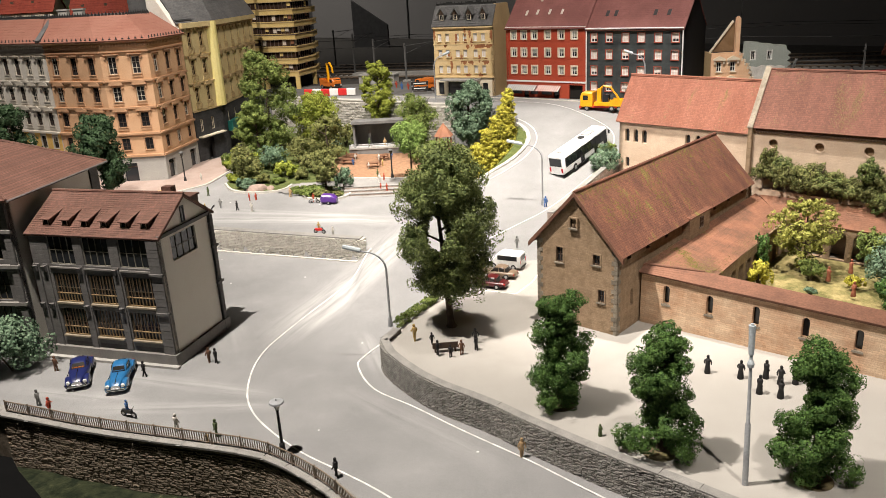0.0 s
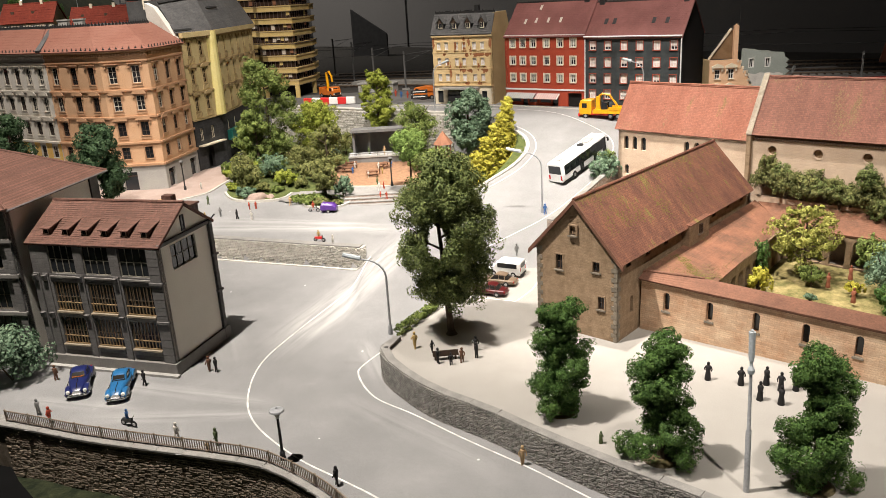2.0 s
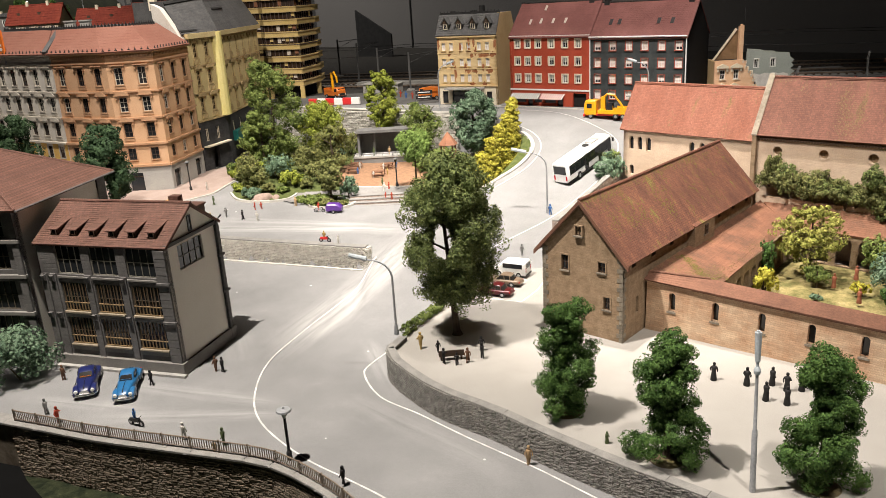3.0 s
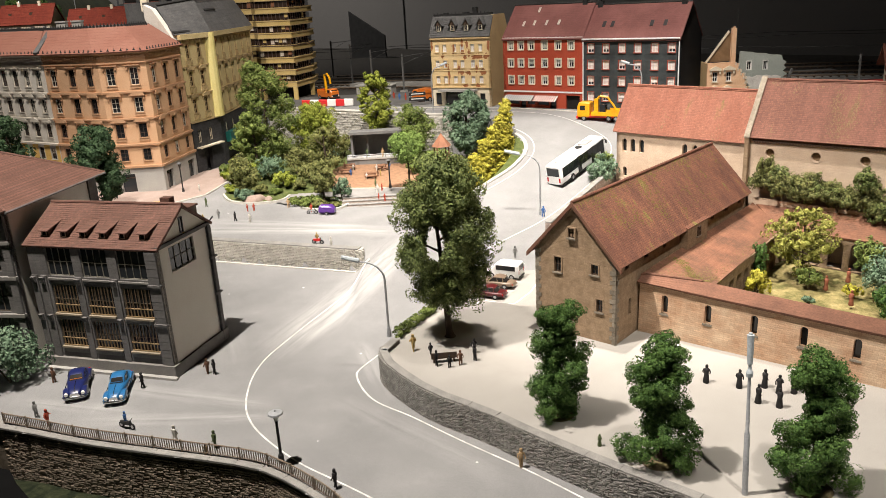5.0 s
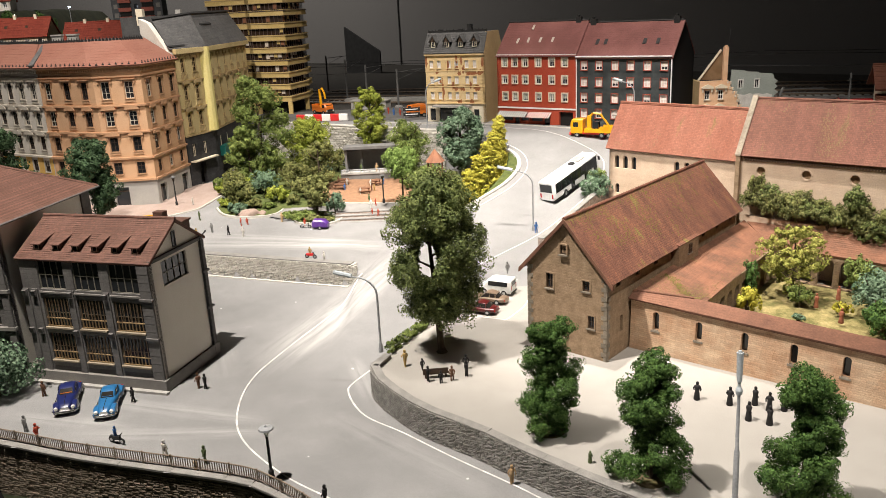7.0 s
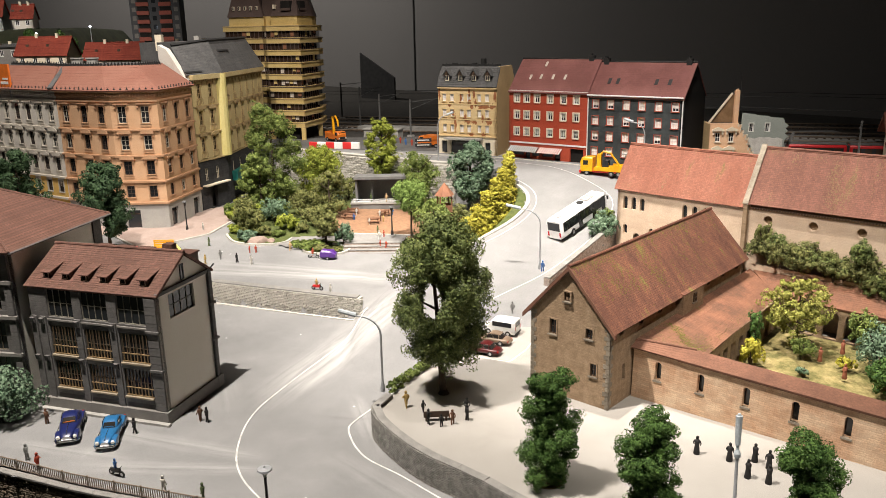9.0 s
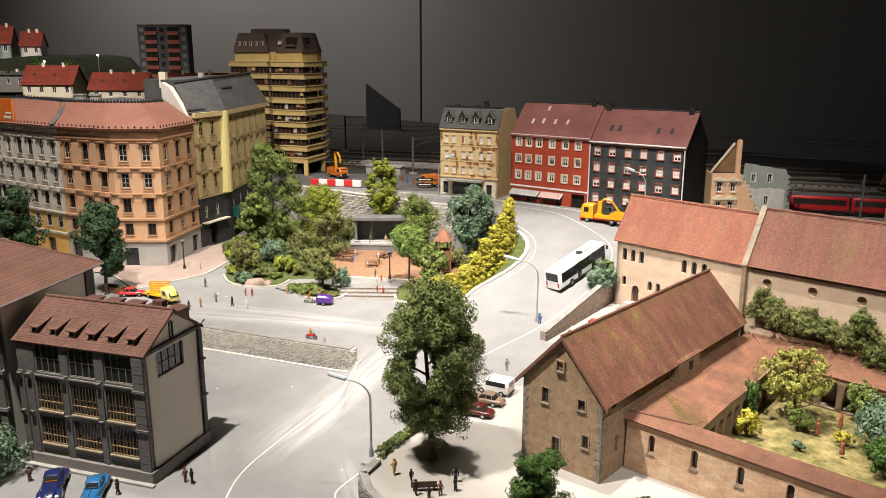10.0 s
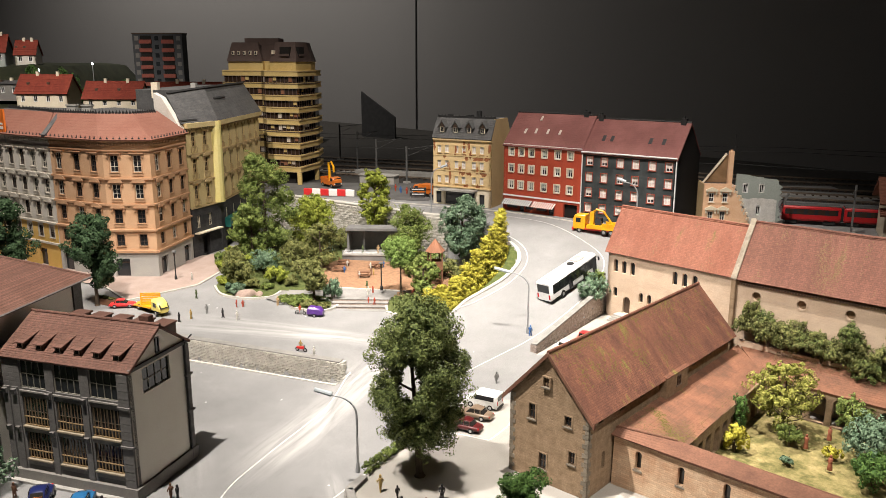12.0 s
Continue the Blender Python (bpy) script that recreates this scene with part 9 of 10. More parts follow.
def work_truck(x, y, rz, label, crane):
    t = thing("works_vehicle", x, y, UP + 0.02, rz, label, "truck", "works vehicles")
    t.scale = (1.15, 1.15, 1.05)
    part("body", Geo().box(-3.0, -1.2, 0.8, 1.2, 1.2, 1.9).box(-3.0, -1.25, 1.9, -2.8, 1.25, 2.7).box(-2.8, -1.25, 1.9, 0.6, -1.1, 2.5).box(-2.8, 1.1, 1.9, 0.6, 1.25, 2.5), M_ORANGEP, t)
    part("grille", Geo().box(2.95, -0.8, 0.9, 3.06, 0.8, 1.5), M_BLACKPAINT, t)
    part("bumper", Geo().box(2.8, -1.2, 0.45, 3.2, 1.2, 0.8), M_BLACKPAINT, t)
    for s in (-1, 1):
        part("side_window", Geo().box(1.5, s * 1.2 - 0.03, 1.9, 2.4, s * 1.2 + 0.03, 2.7), M_GLASS, t)
        part("headlight", Geo().box(2.95, s * 0.95 - 0.15, 1.0, 3.08, s * 0.95 + 0.15, 1.3), M_HEAD, t)
    part("cab", loft([(1.2, ring(1.2, 0.7, 3.0)), (2.6, ring(1.2, 0.7, 2.9)), (3.0, ring(1.1, 0.75, 2.2))]), M_ORANGEP, t)
    part("windscreen", Geo().box(2.6, -0.95, 1.9, 2.85, 0.95, 2.7), M_GLASS, t)
    part("undercarriage", Geo().box(-3.0, -1.0, 0.5, 2.8, 1.0, 0.8), M_BLACKPAINT, t)
    for px in (-2.0, 1.9):
        for s in (-1, 1):
            wheel(t, px, s * 1.0, 0.6, 0.45)
    if crane:
        part("boom", Geo().tube([(-0.6, 0, 1.9), (-0.7, 0, 4.2), (-0.9, 0, 6.6), (0.2, 0, 6.9), (1.2, 0, 5.6), (1.4, 0, 4.2)], 0.36, 0.24), M_TRUCKYEL, t, "yellow crane arm")
        part("bucket", Geo().box(1.0, -0.4, 3.5, 1.8, 0.4, 4.2), M_BLACKPAINT, t)
    else:
        part("tipper", Geo().box(-3.2, -1.4, 2.2, 1.0, 1.4, 3.2), M_ORANGEP, t)


work_truck(-33.2, 228.5, -48, "orange works vehicle with a raised yellow crane arm", True)
work_truck(-5.2, 213.5, 150, "orange works lorry behind a barrier board", False)

barrier = thing("road_barrier", -38.2, 214.4, UP, -9.5, "red and white plastic construction barrier", "barrier")
for i in range(6):
    part("barrier_block", shared(("bar", i % 2), lambda: loft([(0, ring(0.5, 0, 1.9, 0.15)), (2.3, ring(0.5, 0, 1.8, 0.15))]).mesh("barrier_block", M_SCARLET if i % 2 == 0 else M_WHITEPAINT)), None, barrier, m=at(i * 2.36, 0, 0))
board = thing("barrier_board", -7.2, 210.6, UP, 2, "black and white barrier board on posts", "barrier")
part("board", Geo().box(-2.2, -0.1, 0.6, 2.2, 0.1, 1.5).box(-2.2, -0.1, 1.9, 2.2, 0.1, 2.8), M_BLACKPAINT, board)
for z in (0.95, 2.25):
    part("bars", Geo().box(-1.6, -0.14, z, 1.6, -0.1, z + 0.22), M_WHITEPAINT, board)
for x in (-2.0, 2.0):
    part("post", Geo().box(x - 0.1, 0.1, 0, x + 0.1, 0.3, 3.0), M_METAL, board)


def build_tow_truck():
    t = thing("tow_truck", -53.6, 144.6, 0.5, -38, "yellow and white flatbed lorry with a tilted bed", "truck")
    part("bed", Geo().extrude([(-6.4, 0.35), (1.0, 1.0), (1.0, 1.25), (-6.4, 0.55)], lambda p: (p[0], -1.2, p[1]), lambda p: (p[0], 1.2, p[1])), M_TRUCKYEL, t, "tilted yellow loading bed")
    part("chassis", Geo().box(-4.4, -0.6, 0.45, 1.4, 0.6, 0.62), M_DARKPAINT, t)
    rack = part("loading_rack", Geo().box(-1.9, -0.1, 0.0, 1.9, 0.08, 0.3).box(-1.9, -0.1, 2.2, 1.9, 0.08, 2.4).box(-1.9, -0.1, 0.3, -1.7, 0.08, 2.2).box(1.7, -0.1, 0.3, 1.9, 0.08, 2.2), M_TRUCKYEL, t, m=at(-1.1, 0.3, 1.02, 42))
    for i in range(4):
        part("slat", box_mesh("rack_slat", (-1.7, -0.05, 0, 1.7, 0.03, 0.36), M_TRUCKYEL), None, rack, m=at(0, 0, 0.36 + i * 0.46))
    part("cab", loft([(1.3, ring(1.1, 0.6, 2.9, 0.35)), (2.4, ring(1.15, 0.55, 3.0, 0.4)), (3.6, ring(1.1, 0.55, 2.4, 0.4)), (4.1, ring(0.95, 0.6, 1.7, 0.4))]), M_LEMON, t, smooth=True)
    part("windscreen", Geo().extrude([(3.3, 1.45), (4.2, 1.45), (3.74, 2.2), (3.3, 2.3)], lambda p: (p[0], -0.9, p[1]), lambda p: (p[0], 0.9, p[1])), M_GLASS, t)
    part("side_window", Geo().box(2.1, -1.19, 1.6, 3.0, 1.19, 2.4), M_GLASS, t)
    part("winch", Geo().box(0.9, -0.5, 1.2, 1.3, 0.5, 2.6), M_SCARLET, t)
    for x in (-3.2, 2.8):
        for s in (-1, 1):
            wheel(t, x, s * 1.0, 0.5, 0.3)


build_tow_truck()


def two_wheeler(name, x, y, z, rz, material, label, rider):
    s = thing(name, x, y, z, rz, label, "motorcycle")
    for px in (-0.75, 0.75):
        wheel(s, px, 0, 0.36, 0.13)
    part("frame", Geo().tube([(0.75, 0, 0.36), (0.55, 0, 1.05), (0.4, 0, 0.6), (-0.3, 0, 0.5), (-0.75, 0, 0.36)], 0.08, n=5), M_BLACKPAINT, s)
    part("fairing", loft([(-0.8, ring(0.14, 0.5, 0.85, 0.06)), (-0.1, ring(0.2, 0.45, 0.9, 0.06)), (0.5, ring(0.12, 0.5, 0.95, 0.05))]), material, s, smooth=True)
    part("handlebar", Geo().tube([(0.5, -0.35, 1.12), (0.58, 0, 1.05), (0.5, 0.35, 1.12)], 0.04, n=5), M_CHROME, s)
    if rider:
        doll(x - 0.1 * math.cos(radians(rz)), y - 0.1 * math.sin(radians(rz)), z + 0.42, 1.6, rider[0], rider[1])


# ---- small painted figurines: plain shapes ----
DOLL_MATS = {}


def doll(x, y, z, h, color, label, wide=1.0):
    if color not in DOLL_MATS:
        DOLL_MATS[color] = mat("figurine_paint", color, tuple(v * 0.7 for v in color), 0.7, 120, 700, 0.1)
    k = h / 2.0
    rnd = random.Random(int(x * 31 + y * 17))
    if wide > 1.1 or h < 1.4:
        g = Geo().lathe(0, 0, [(0.30 * k, 0), (0.33 * k, 0.06 * k), (0.27 * k, 0.6 * k), (0.22 * k, 0.95 * k), (0.29 * k, 1.42 * k), (0.22 * k, 1.56 * k), (0.09 * k, 1.63 * k)], 9)
    else:
        st = rnd.uniform(0.08, 0.22) * k
        g = Geo().tube([(0.1 * k, st, 0.0), (0.12 * k, st * 0.6, 0.45 * k), (0.1 * k, 0, 0.95 * k)], 0.085 * k, 0.13 * k, 6).tube([(-0.1 * k, -st, 0.0), (-0.12 * k, -st * 0.4, 0.45 * k), (-0.1 * k, 0, 0.95 * k)], 0.085 * k, 0.13 * k, 6)
        g.lathe(0, 0, [(0.18 * k, 0.85 * k), (0.2 * k, 0.95 * k), (0.19 * k, 1.1 * k), (0.25 * k, 1.42 * k), (0.2 * k, 1.56 * k), (0.08 * k, 1.62 * k)], 9)
    lift = rnd.choice((0.0, 0.0, 0.35))
    g.tube([(0.24 * k, 0, 1.5 * k), (0.36 * k, -0.05 * k, 1.2 * k), (0.3 * k, -0.22 * k, (0.95 + lift) * k)], 0.075 * k, 0.06 * k, 5).tube([(-0.24 * k, 0, 1.5 * k), (-0.36 * k, 0.02 * k, 1.2 * k), (-0.32 * k, -0.12 * k, 0.92 * k)], 0.075 * k, 0.06 * k, 5)
    g.lathe(0, 0, [(0.05 * k, 1.6 * k), (0.13 * k, 1.68 * k), (0.16 * k, 1.8 * k), (0.13 * k, 1.94 * k), (0.03 * k, 2.0 * k)], 8)
    single("figurine", g, DOLL_MATS[color], label, "figurine", at(x, y, z, rnd.uniform(0, 360)), "figurines", smooth=True)


BLACKC, TANC, REDC, BLUEC, GREENC, WHITEC, BROWNC, YELC, GREYC = (0.015, 0.014, 0.014), (0.50, 0.34, 0.18), (0.40, 0.06, 0.03), (0.05, 0.13, 0.33), (0.09, 0.12, 0.05), (0.60, 0.57, 0.52), (0.14, 0.07, 0.04), (0.42, 0.29, 0.10), (0.22, 0.22, 0.21)
for x, y in ((25.7, 71.8), (28.5, 70.4), (29.2, 67.3), (30.9, 70.2), (31.8, 68.9), (30.8, 66.3), (33.2, 68.8)):
    doll(x, y, 0, 2.0, BLACKC, "small black-robed figurine on the forecourt", 1.25)
for x, y, h, c in ((-4.1, 82.5, 2.1, YELC), (-2.1, 81.3, 1.5, BLACKC), (-1.4, 78.4, 1.9, BLACKC), (0.0, 77.9, 1.5, BLACKC), (1.2, 78.4, 1.8, BROWNC), (2.8, 79.3, 1.9, BLACKC), (2.8, 81.2, 1.8, BLACKC), (10.0, 113.2, 2.0, GREYC), (13.1, 61.2, 1.2, GREENC)):
    doll(x, y, 0, h, c, "small painted figurine standing on the forecourt")
single("forecourt_bench", Geo().box(-1.4, -0.3, 0.5, 1.4, 0.3, 0.62).box(-1.2, -0.25, 0, -1.0, 0.25, 0.5).box(1.0, -0.25, 0, 1.2, 0.25, 0.5).box(-1.4, 0.22, 0.6, 1.4, 0.3, 1.2), M_DARKPAINT, "dark wooden bench under the plaza tree", "bench", at(-0.6, 79.4, 0, 185))
for x, y, c in ((-47.0, 84.6, BROWNC), (-35.5, 82.1, BLACKC), (-28.8, 85.0, BROWNC), (-27.9, 84.7, BLACKC), (-45.0, 76.3, GREYC), (-42.8, 74.4, REDC), (-27.7, 69.8, WHITEC), (-23.3, 68.4, GREENC), (-23.9, 67.3, TANC), (-10.4, 60.8, BLACKC), (6.3, 62.7, TANC)):
    doll(x, y, ground_z(x, y), 1.2 if (c == TANC and x < 0) else 2.0, c, "small painted figurine on the street pavement")
for x, y, c in ((-47.9, 152.4, GREENC), (-52.6, 163.8, WHITEC), (-46.8, 139.4, BLACKC), (-45.2, 141.1, YELC), (-39.5, 141.9, BLACKC), (-36.5, 140.7, WHITEC), (-19.0, 122.9, WHITEC), (-38.6, 147.8, REDC), (-37.4, 148.0, REDC), (-31.0, 149.4, TANC), (-13.4, 150.0, REDC), (-12.2, 149.6, REDC), (-14.0, 154.6, WHITEC), (-13.2, 156.0, REDC), (-14.6, 157.8, GREENC), (-43.2, 144.0, GREYC)):
    doll(x, y, ground_z(x, y) + (0.55 if y > 149.5 and x > -20 else 0.0) + (0.3 if y > 153.5 and x > -20 else 0.0), 1.5 if c == REDC else 1.9, c, "small painted figurine on the square")
for x, y, c in ((-18.4, 181.6, GREENC), (-14.8, 181.4, TANC)):
    doll(x, y, 3.17, 2.0, c, "small painted figurine on the stage")
for x, y, c in ((-21.0, 174.4, WHITEC), (-23.2, 176.8, TANC), (-20.9, 169.2, BLUEC), (-15.6, 173.0, WHITEC), (-12.9, 174.6, BLUEC), (-17.2, 165.8, WHITEC), (-15.0, 168.4, BROWNC), (-14.4, 168.0, YELC)):
    doll(x, y, ground_z(x, y) + 0.3, 1.5, c, "small painted figurine at a picnic table")
for x, y, c in ((-14.1, 221.6, REDC), (-12.4, 218.4, BLUEC), (-10.6, 216.8, REDC), (16.6, 133.2, BLUEC)):
    doll(x, y, ground_z(x, y), 2.0, c, "small figurine in work clothes")
for x, y in ((46.8, 92.4), (47.4, 87.2), (50.6, 94.6)):
    doll(x, y, 0.9, 1.9, (0.26, 0.09, 0.05), "small brown-robed figurine in the garden", 1.2)

two_wheeler("moped", -33.8, 73.0, ground_z(-33.8, 73.0), -25, M_BLACKPAINT, "dark moped on the street", (BLUEC, "small blue figurine on a moped"))
two_wheeler("scooter", -21.6, 125.4, 0.12, -20, M_SCARLET, "red motor scooter on the square", (YELC, "small yellow figurine on a scooter"))
two_wheeler("motorcycle", -25.6, 144.6, 0.15, -8, M_CHROME, "chrome motorcycle with a purple trailer", (REDC, "small red figurine on a motorcycle"))
trailer = thing("trailer", -22.6, 143.9, 0.12, -8, "small purple box trailer", "trailer")
part("body", loft([(-1.5, ring(0.8, 0.4, 1.5, 0.25)), (-1.2, ring(0.9, 0.35, 1.9, 0.3)), (0.9, ring(0.9, 0.35, 1.8, 0.3)), (1.5, ring(0.75, 0.4, 1.2, 0.25))]), M_PURPLE, trailer, smooth=True)
for s in (-1, 1):
    wheel(trailer, 0.0, s * 0.85, 0.36, 0.2)
part("drawbar", Geo().tube([(-1.4, 0, 0.5), (-2.0, 0, 0.5)], 0.06, n=5), M_BLACKPAINT, trailer)


# ---- lamps and masts ----
def curved_lamp(x, y, z, h, arm, rz, label, lean=0.0):
    l = thing("street_lamp", x, y, z, rz, label, "street lamp", "street lamps")
    pts = [(0, 0, 0), (0, 0, h * 0.72)] + [(arm * 0.55 * (1 - math.cos(a)), 0, h * 0.72 + h * 0.22 * math.sin(a)) for a in [math.pi / 2 * i / 6 for i in range(1, 7)]] + [(arm * 0.75, 0, h * 0.965)]
    part("pole", Geo().tube(pts, 0.14, 0.09, 8), M_METAL, l, smooth=True)
    part("base", Geo().lathe(0, 0, [(0.3, 0), (0.3, 0.3), (0.2, 1.2)], 10), M_METAL, l)
    d = Vector((arm * 0.5, 0, h * 0.055)).normalized()
    p = Vector((arm * 0.62, 0, h * 0.955))
    part("head", Geo().tube([p, p + d * 0.4, p + d * arm * 0.36, p + d * arm * 0.46], 0.3, 0.26, 8), M_LAMPHEAD, l, "pale grey lamp head", smooth=True)


M_LAMPHEAD = mat("pale_lamp_head", (0.42, 0.46, 0.48), (0.36, 0.40, 0.42), 0.5, 60, 500, 0.03)
curved_lamp(-7.1, 86.2, 0.3, 9.9, 4.6, 172, "grey curved street lamp at the wall corner")
curved_lamp(16.2, 134.2, ramp_z(134.2), 11.4, 5.6, 170, "grey curved street lamp beside the ramp wall")
curved_lamp(-2.7, 186.9, UP, 11.8, 3.6, 10, "grey curved street lamp on the upper road")
curved_lamp(40.5, 164.5, ground_z(40.5, 164.5), 12.0, 4.0, 165, "grey curved street lamp behind the chapel")
mast = thing("lamp_mast", 23.0, 53.4, 0, 0, "tall grey lamp mast with a long flat head", "street lamp", rx=-4)
part("pole", Geo().lathe(0, 0, [(0.24, 0), (0.22, 5.2), (0.15, 5.3), (0.12, 10.4)], 10), M_METAL, mast, smooth=True)
part("collar", Geo().lathe(0, 0, [(0.24, 9.9), (0.28, 10.2), (0.15, 10.5)], 10), M_LAMPHEAD, mast)
part("head", Geo().tube([(0, 0, 10.3), (0, 0, 10.7), (0.0, 0.02, 11.1), (0.01, 0.06, 12.4), (0.01, 0.08, 13.1), (0.01, 0.09, 13.35)], 0.13, 0.13, 10).tube([(0, 0, 10.9), (0, 0.02, 11.3), (0.01, 0.06, 12.4), (0.01, 0.08, 13.2)], 0.2, 0.27, 10), M_LAMPHEAD, mast, "pale blue-grey lamp head", smooth=True)


def lantern(x, y, z, h, label, dark=False):
    l = thing("lantern_post", x, y, z, 0, label, "street lamp", "lantern posts")
    part("pole", Geo().lathe(0, 0, [(0.3, 0), (0.26, 0.8), (0.15, 0.95), (0.13, h * 0.8), (0.2, h * 0.82)], 10), M_BLACKPAINT, l)
    part("lantern", Geo().lathe(0, 0, [(0.16, h * 0.82), (0.34, h * 0.93), (0.34, h * 0.95)], 8), M_BROWNWIN if dark else M_HEAD, l, "dark glass lantern body" if dark else "glass lantern body")
    part("cap", Geo().lathe(0, 0, [(0.5 if dark else 0.72, h * 0.95), (0.45 if dark else 0.66, h * 0.98), (0.12, h), (0.05, h * 1.03)], 14), M_CATENARY if dark else M_METAL, l)


M_CATENARY = mat("grey_mast_steel", (0.11, 0.11, 0.108), (0.15, 0.15, 0.146), 0.6, 60, 500, 0.05)
lantern(-16.1, 65.2, LOW + 0.1, 5.4, "black lantern post with a grey disc cap by the railing")
lantern(-11.6, 157.2, 1.4, 5.9, "tall black park lantern on the paved entrance", True)
lantern(-56.2, 164.3, 1.2, 6.4, "black lantern post on the reddish pavement", True)

hill_bulb = bpy.data.materials.new("lit_lamp_bulb")
hill_bulb.use_nodes = True
hill_bulb.node_tree.nodes["Principled BSDF"].inputs["Emission Color"].default_value = (0.75, 0.85, 1.0, 1)
hill_bulb.node_tree.nodes["Principled BSDF"].inputs["Emission Strength"].default_value = 12.0
for x, y, z in ((-132.4, 300, 45.2), (-147.5, 290, 43.0), (-148.5, 288, 41.2), (-166.0, 294, 52.0)):
    h = thing("hill_lamp", x, y, z - 8, 0, "small lit street lamp on the hillside", "street lamp", "hillside lamps")
    part("pole", Geo().tube([(0, 0, -8), (0, 0, 7.8)], 0.15, n=6), M_METAL, h)
    part("bulb", Geo().lathe(0, 0, [(0.2, 7.7), (0.42, 8.0), (0.36, 8.3), (0.1, 8.45)], 8), hill_bulb, h, "white glowing lamp globe")

# ---- railway yard ----
for i, off in enumerate((0, 9, 18, 30, 39)):
    tr = thing("railway_track", 0, 0, UP, 0, "dark rusty model railway track on ballast", "railway track", "railway tracks")
    a, b = Vector((-60, 262 + off, 0)), Vector((210, 172 + off * 1.2, 0))
    d = (b - a).normalized()
    nrm = Vector((-d.y, d.x, 0))
    part("ballast_bed", Geo().poly(*[tuple(p) for p in (a - nrm * 2.2 + Vector((0, 0, 0.05)), b - nrm * 2.2 + Vector((0, 0, 0.05)), b + nrm * 2.2 + Vector((0, 0, 0.05)), a + nrm * 2.2 + Vector((0, 0, 0.05)))]), M_CONC if i == 1 else M_BALLAST, tr)
    for s in (-0.82, 0.82):
        part("rail", Geo().tube([tuple(a + nrm * s + Vector((0, 0, 0.45))), tuple(b + nrm * s + Vector((0, 0, 0.45)))], 0.12, n=4), M_RAIL, tr)
    slp = Geo()
    for k in range(140):
        p = a + d * (2 * k)
        slp.box(-0.25, -1.45, 0.06, 0.25, 1.45, 0.34, Matrix.Translation(p) @ Matrix.Rotation(math.atan2(d.y, d.x), 4, "Z"))
    tagged(part("sleeper_bed", slp, M_DARKPAINT, tr), kind="stuff")


def catenary(x, y, h, arm, rz, label="dark grey railway catenary mast"):
    c = thing("catenary_mast", x, y, UP, rz, label, "mast", "catenary masts")
    part("mast", Geo().box(-0.2, -0.2, 0, 0.2, 0.2, h), M_CATENARY, c)
    part("arm", Geo().tube([(0, 0, h - 0.8), (arm, 0, h - 0.8)], 0.09, n=5).tube([(0, 0, h - 3.0), (arm * 0.8, 0, h - 0.8)], 0.06, n=5), M_CATENARY, c)
    part("foot", Geo().box(-0.8, -0.8, 0, 0.8, 0.8, 0.6), M_CONC, c)


for x, y, h, arm, rz in ((-30, 262, 13, 12, 60), (-22, 246, 12, 14, 60), (-12, 236, 11, 16, 55), (-40, 290, 13, 12, 60), (5, 262, 13, 14, 60), (86.5, 168.5, 10.5, -7, 60), (72, 205, 12, 6, 60)):
    catenary(x, y, h, arm, rz)
single("yard_shed", Geo().box(0, 0, 0, 11, 4, 2.4).box(-0.3, -0.3, 2.4, 11.3, 4.3, 2.7), M_CONC, "low concrete platform shed in the yard", "building", at(-26, 236, UP, -18))
single("yard_platform", Geo().box(0, 0, 0, 60, 5, 1.2), M_CONC, "grey concrete station platform", "platform", at(-30, 255, UP, -18))
# a cast shadow on the hall wall, built as a dark sheet
single("backdrop_panel", Geo().prism([(0, 0), (17, -13.5), (17.4, -13.0), (0.4, 0.5)], 0, 1).extrude([(0, 1.0), (21.5, 1.0), (21.5, 10.0), (0, 21.0)], lambda p: (p[0] * 0.79, -p[0] * 0.62, p[1]), lambda p: (p[0] * 0.79 + 0.5, -p[0] * 0.62 + 0.6, p[1])), M_HALLDARK,
       "dark slanted sheet standing in for a shadow on the hall wall", "panel", at(-44, 384, UP))


def build_train():
    t = thing("train", 76.6, 181.0, UP + 0.2, -16, "red and grey two-car railcar train", "train")
    for k in range(3):
        x = k * 12.6
        c = part("carriage", loft([(x, ring(1.5, 0.8, 4.0, 0.5)), (x + 0.4, ring(1.6, 0.7, 4.2, 0.5)), (x + 11.6, ring(1.6, 0.7, 4.2, 0.5)), (x + 12.0, ring(1.5, 0.8, 4.0, 0.5))]), M_TRAINRED, t, smooth=True)
        part("window_band", Geo().box(x + 0.6, -1.64, 2.2, x + 11.4, -1.58, 3.4), M_GLASS, c)
        part("roof", loft([(x + 0.1, ring(1.35, 4.0, 4.35, 0.12)), (x + 11.9, ring(1.35, 4.0, 4.35, 0.12))]), M_SLATE, c)
        for i in range(5):
            part("window_frame", box_mesh("window_frame", (0, -1.67, 2.3, 1.4, -1.63, 3.3), M_BROWNWIN), None, c, m=at(x + 0.9 + i * 2.15, 0, 0))
        part("bellows", Geo().box(x + 11.9, -1.2, 0.9, x + 12.7, 1.2, 3.9), M_BLACKPAINT, c)
        for dx in (2.0, 9.8):
            part("bogie", Geo().box(x + dx - 1.2, -1.2, 0.1, x + dx + 1.2, 1.2, 0.8), M_BLACKPAINT, c)


build_train()


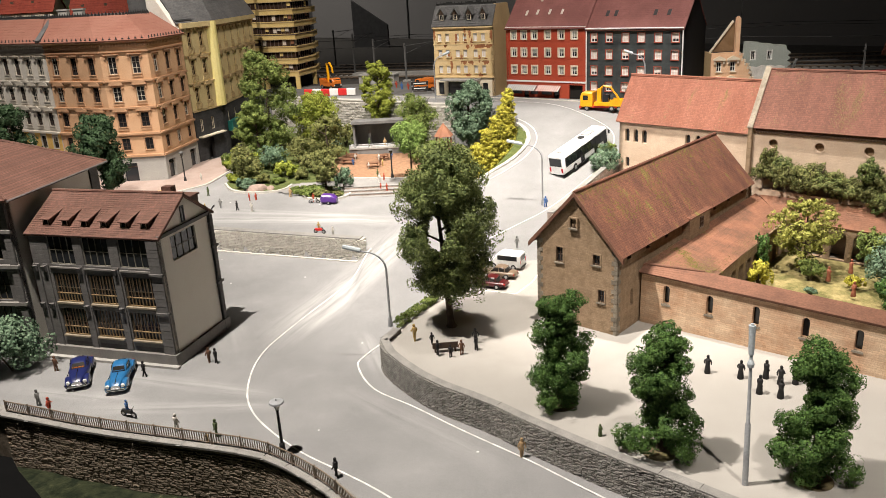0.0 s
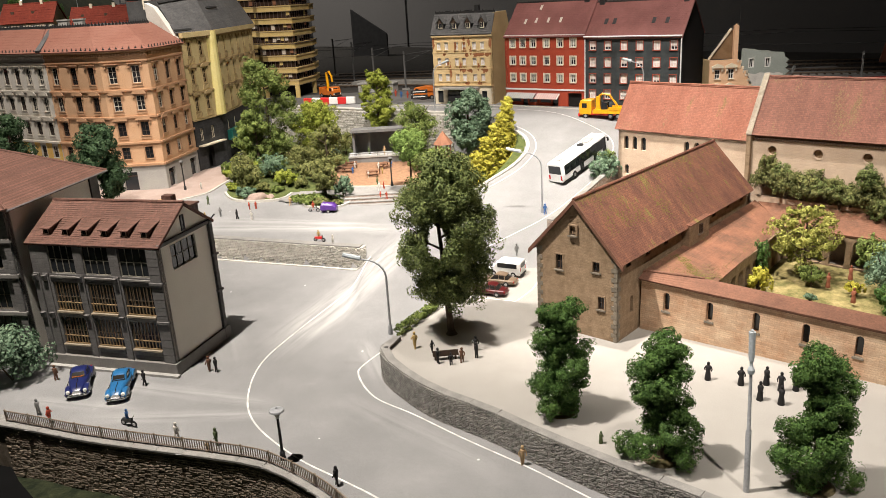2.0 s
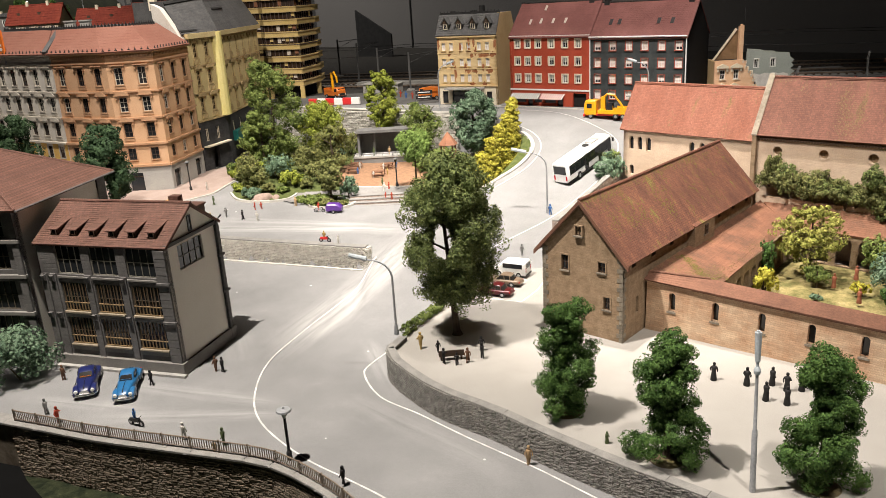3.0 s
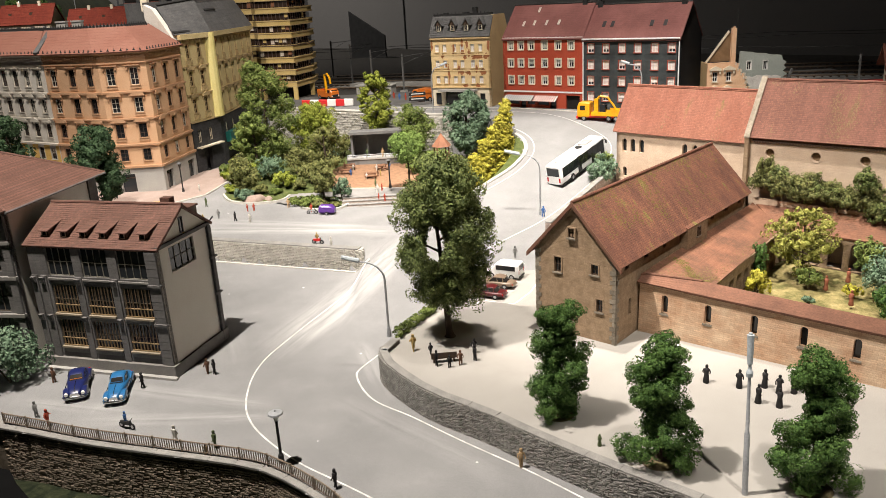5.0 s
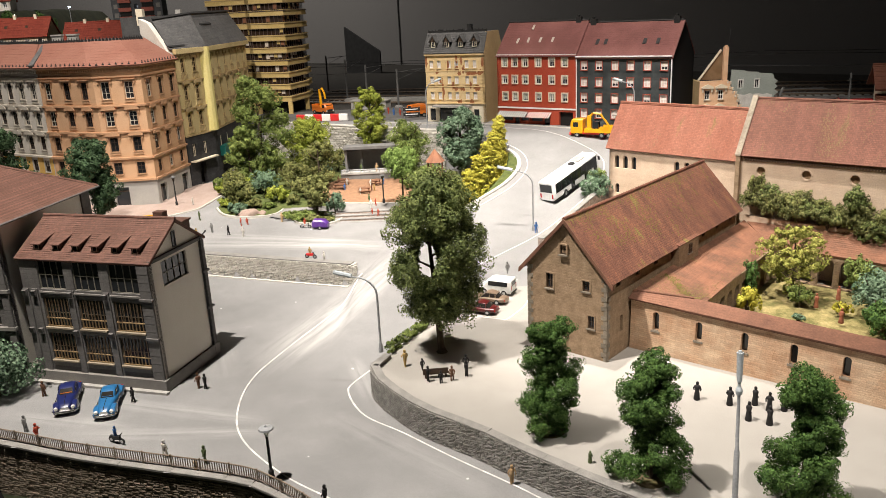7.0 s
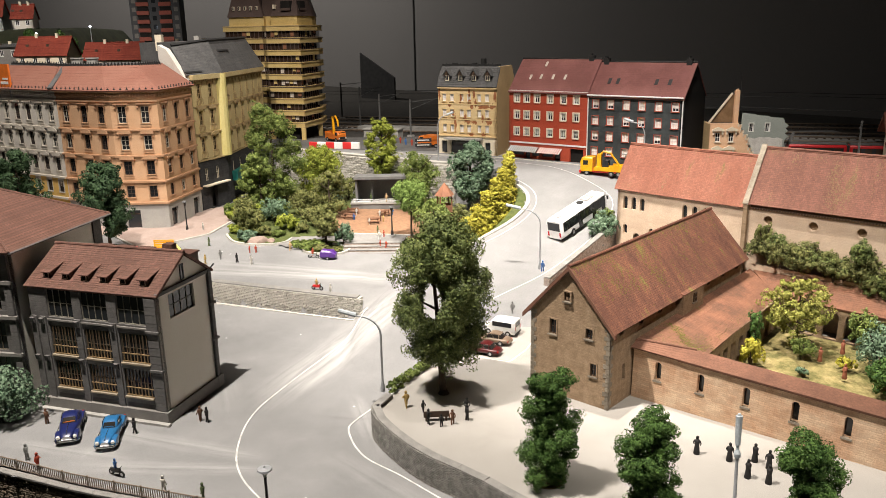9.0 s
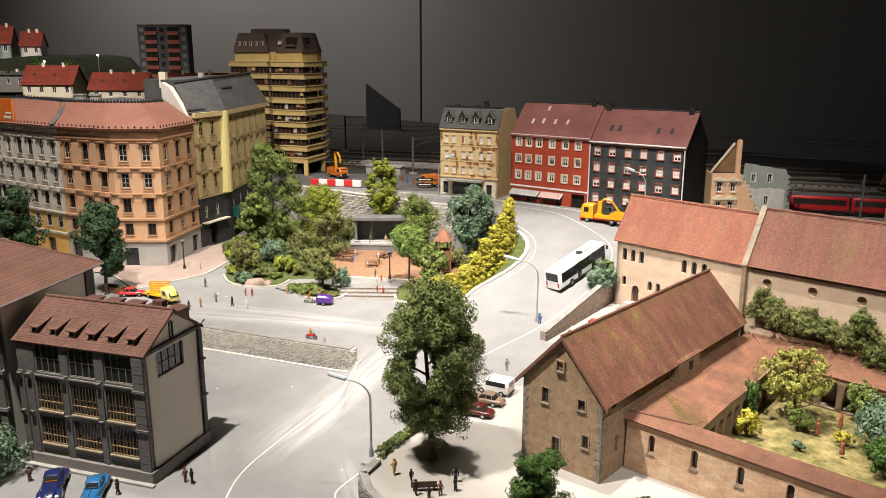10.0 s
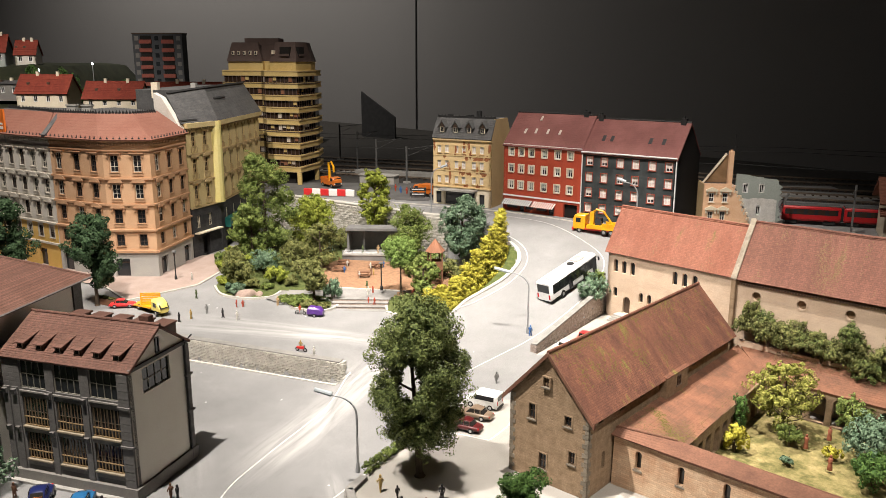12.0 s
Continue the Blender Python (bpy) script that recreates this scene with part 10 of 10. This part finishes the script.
def build_station():
    s = thing("station_house", 90.5, 163.5, UP, -20, "cream station building with a red tiled roof", "building")
    part("wall", wall_geo(14, 8.6, 0.7, [(1.4, 1.0, 2.2, 4.0, ""), (5.0, 1.0, 2.2, 4.0, ""), (8.8, 1.0, 2.2, 4.0, "")]), M_CREAM, s)
    part("side_wall", Geo().box(0, 0.7, 0, 0.7, 10, 8.6), M_CREAM, s)
    part("interior", Geo().box(0.9, 0.9, 0, 13.5, 1.0, 6), M_DARK, s)
    gable_roof(s, 14, 10, 8.6, 12.0, 1.4, 1.6, M_TILEPALE, 10)
    part("lower_roof", slope_geo((-1.2, -2.4, 5.4), (15, -2.4, 5.4), (15, 0, 6.6), (-1.2, 0, 6.6), 4), M_TILEPALE, s)


build_station()
bill = thing("billboard", -103.6, 182.6, 29.6, -30, "orange advertising billboard on the roof edge", "billboard")
part("panel", Geo().box(0, -0.2, 1.0, 6.8, 0.2, 6.4), M_SIGNORANGE, bill)
part("lettering", Geo().box(3.4, -0.26, 2.0, 6.2, -0.2, 2.6).box(4.2, -0.26, 3.0, 6.2, -0.2, 3.4), M_WHITEPAINT, bill)
for x in (1.0, 5.6):
    part("strut", Geo().box(x, 0.2, -1.0, x + 0.25, 0.45, 6.0), M_METAL, bill)


def lattice_boom(x, y, z, reach, rise):
    """A small lattice crane boom leaning out from its base."""
    t = thing("lattice_boom", x, y, z, 0, "grey steel lattice boom of a demolition crane", "crane")
    part("base", Geo().box(-1.6, -1.2, 0, 1.2, 1.2, 1.6).box(-1.4, -1.0, 1.6, 0.6, 1.0, 2.8), M_CATENARY, t)
    top = Vector((reach, 0, rise))
    d = top.normalized()
    up = Vector((-d.z, 0, d.x)) * 0.35
    side = Vector((0, 0.35, 0))
    foot = Vector((0, 0, 1.5))
    for a in (up + side, up - side, -up + side, -up - side):
        part("chord", Geo().tube([tuple(foot + a), tuple(top + a * 0.4)], 0.08, n=4), M_CATENARY, t)
    n = 12
    for i in range(n):
        p, q = foot.lerp(top, i / n), foot.lerp(top, (i + 1) / n)
        k0, k1 = 1 - 0.6 * i / n, 1 - 0.6 * (i + 1) / n
        s = 1 if i % 2 else -1
        part("brace", Geo().tube([tuple(p + up * s * k0 - side * k0), tuple(q - up * s * k1 - side * k1)], 0.06, n=4), M_CATENARY, t)
        part("brace", Geo().tube([tuple(p + up * k0 + side * s * k0), tuple(q + up * k1 - side * s * k1)], 0.06, n=4), M_CATENARY, t)


lattice_boom(73.4, 176.4, UP, 2.5, 7.4)

wires = thing("catenary_wire", 0, 0, UP, 0, "thin dark overhead wires above the railway yard", "wire")
for a, b in (((-62, 268, 11.6), (150, 208, 11.0)), ((-62, 280, 11.6), (150, 222, 11.0)), ((-62, 252, 10.6), (120, 190, 10.0))):
    pts = [tuple(Vector(a).lerp(Vector(b), i / 24) + Vector((0, 0, -0.5 * math.sin(math.pi * ((i % 6) / 6))))) for i in range(25)]
    part("wire", Geo().tube(pts, 0.07, n=4), M_BLACKPAINT, wires)


def planter(x, y, z, rz, seed):
    t = thing("planter", x, y, z, rz, "brown wooden plant box with low green plants", "planter", "pavement planters")
    part("box", Geo().box(-2.4, -0.8, 0, 2.4, -0.62, 1.2).box(-2.4, 0.62, 0, 2.4, 0.8, 1.2).box(-2.4, -0.62, 0, -2.22, 0.62, 1.2).box(2.22, -0.62, 0, 2.4, 0.62, 1.2), M_BENCH, t)
    part("soil", Geo().box(-2.22, -0.62, 0.1, 2.22, 0.62, 1.0), M_SOIL, t)
    crown(t, [(-1.6 + i * 1.05, 0, 1.25, 0.6, 0.5, 0.45, 120) for i in range(4)], 0.2, L_OLIVE, seed)


planter(-64.1, 148.8, ground_z(-64.1, 148.8), -25, 171)
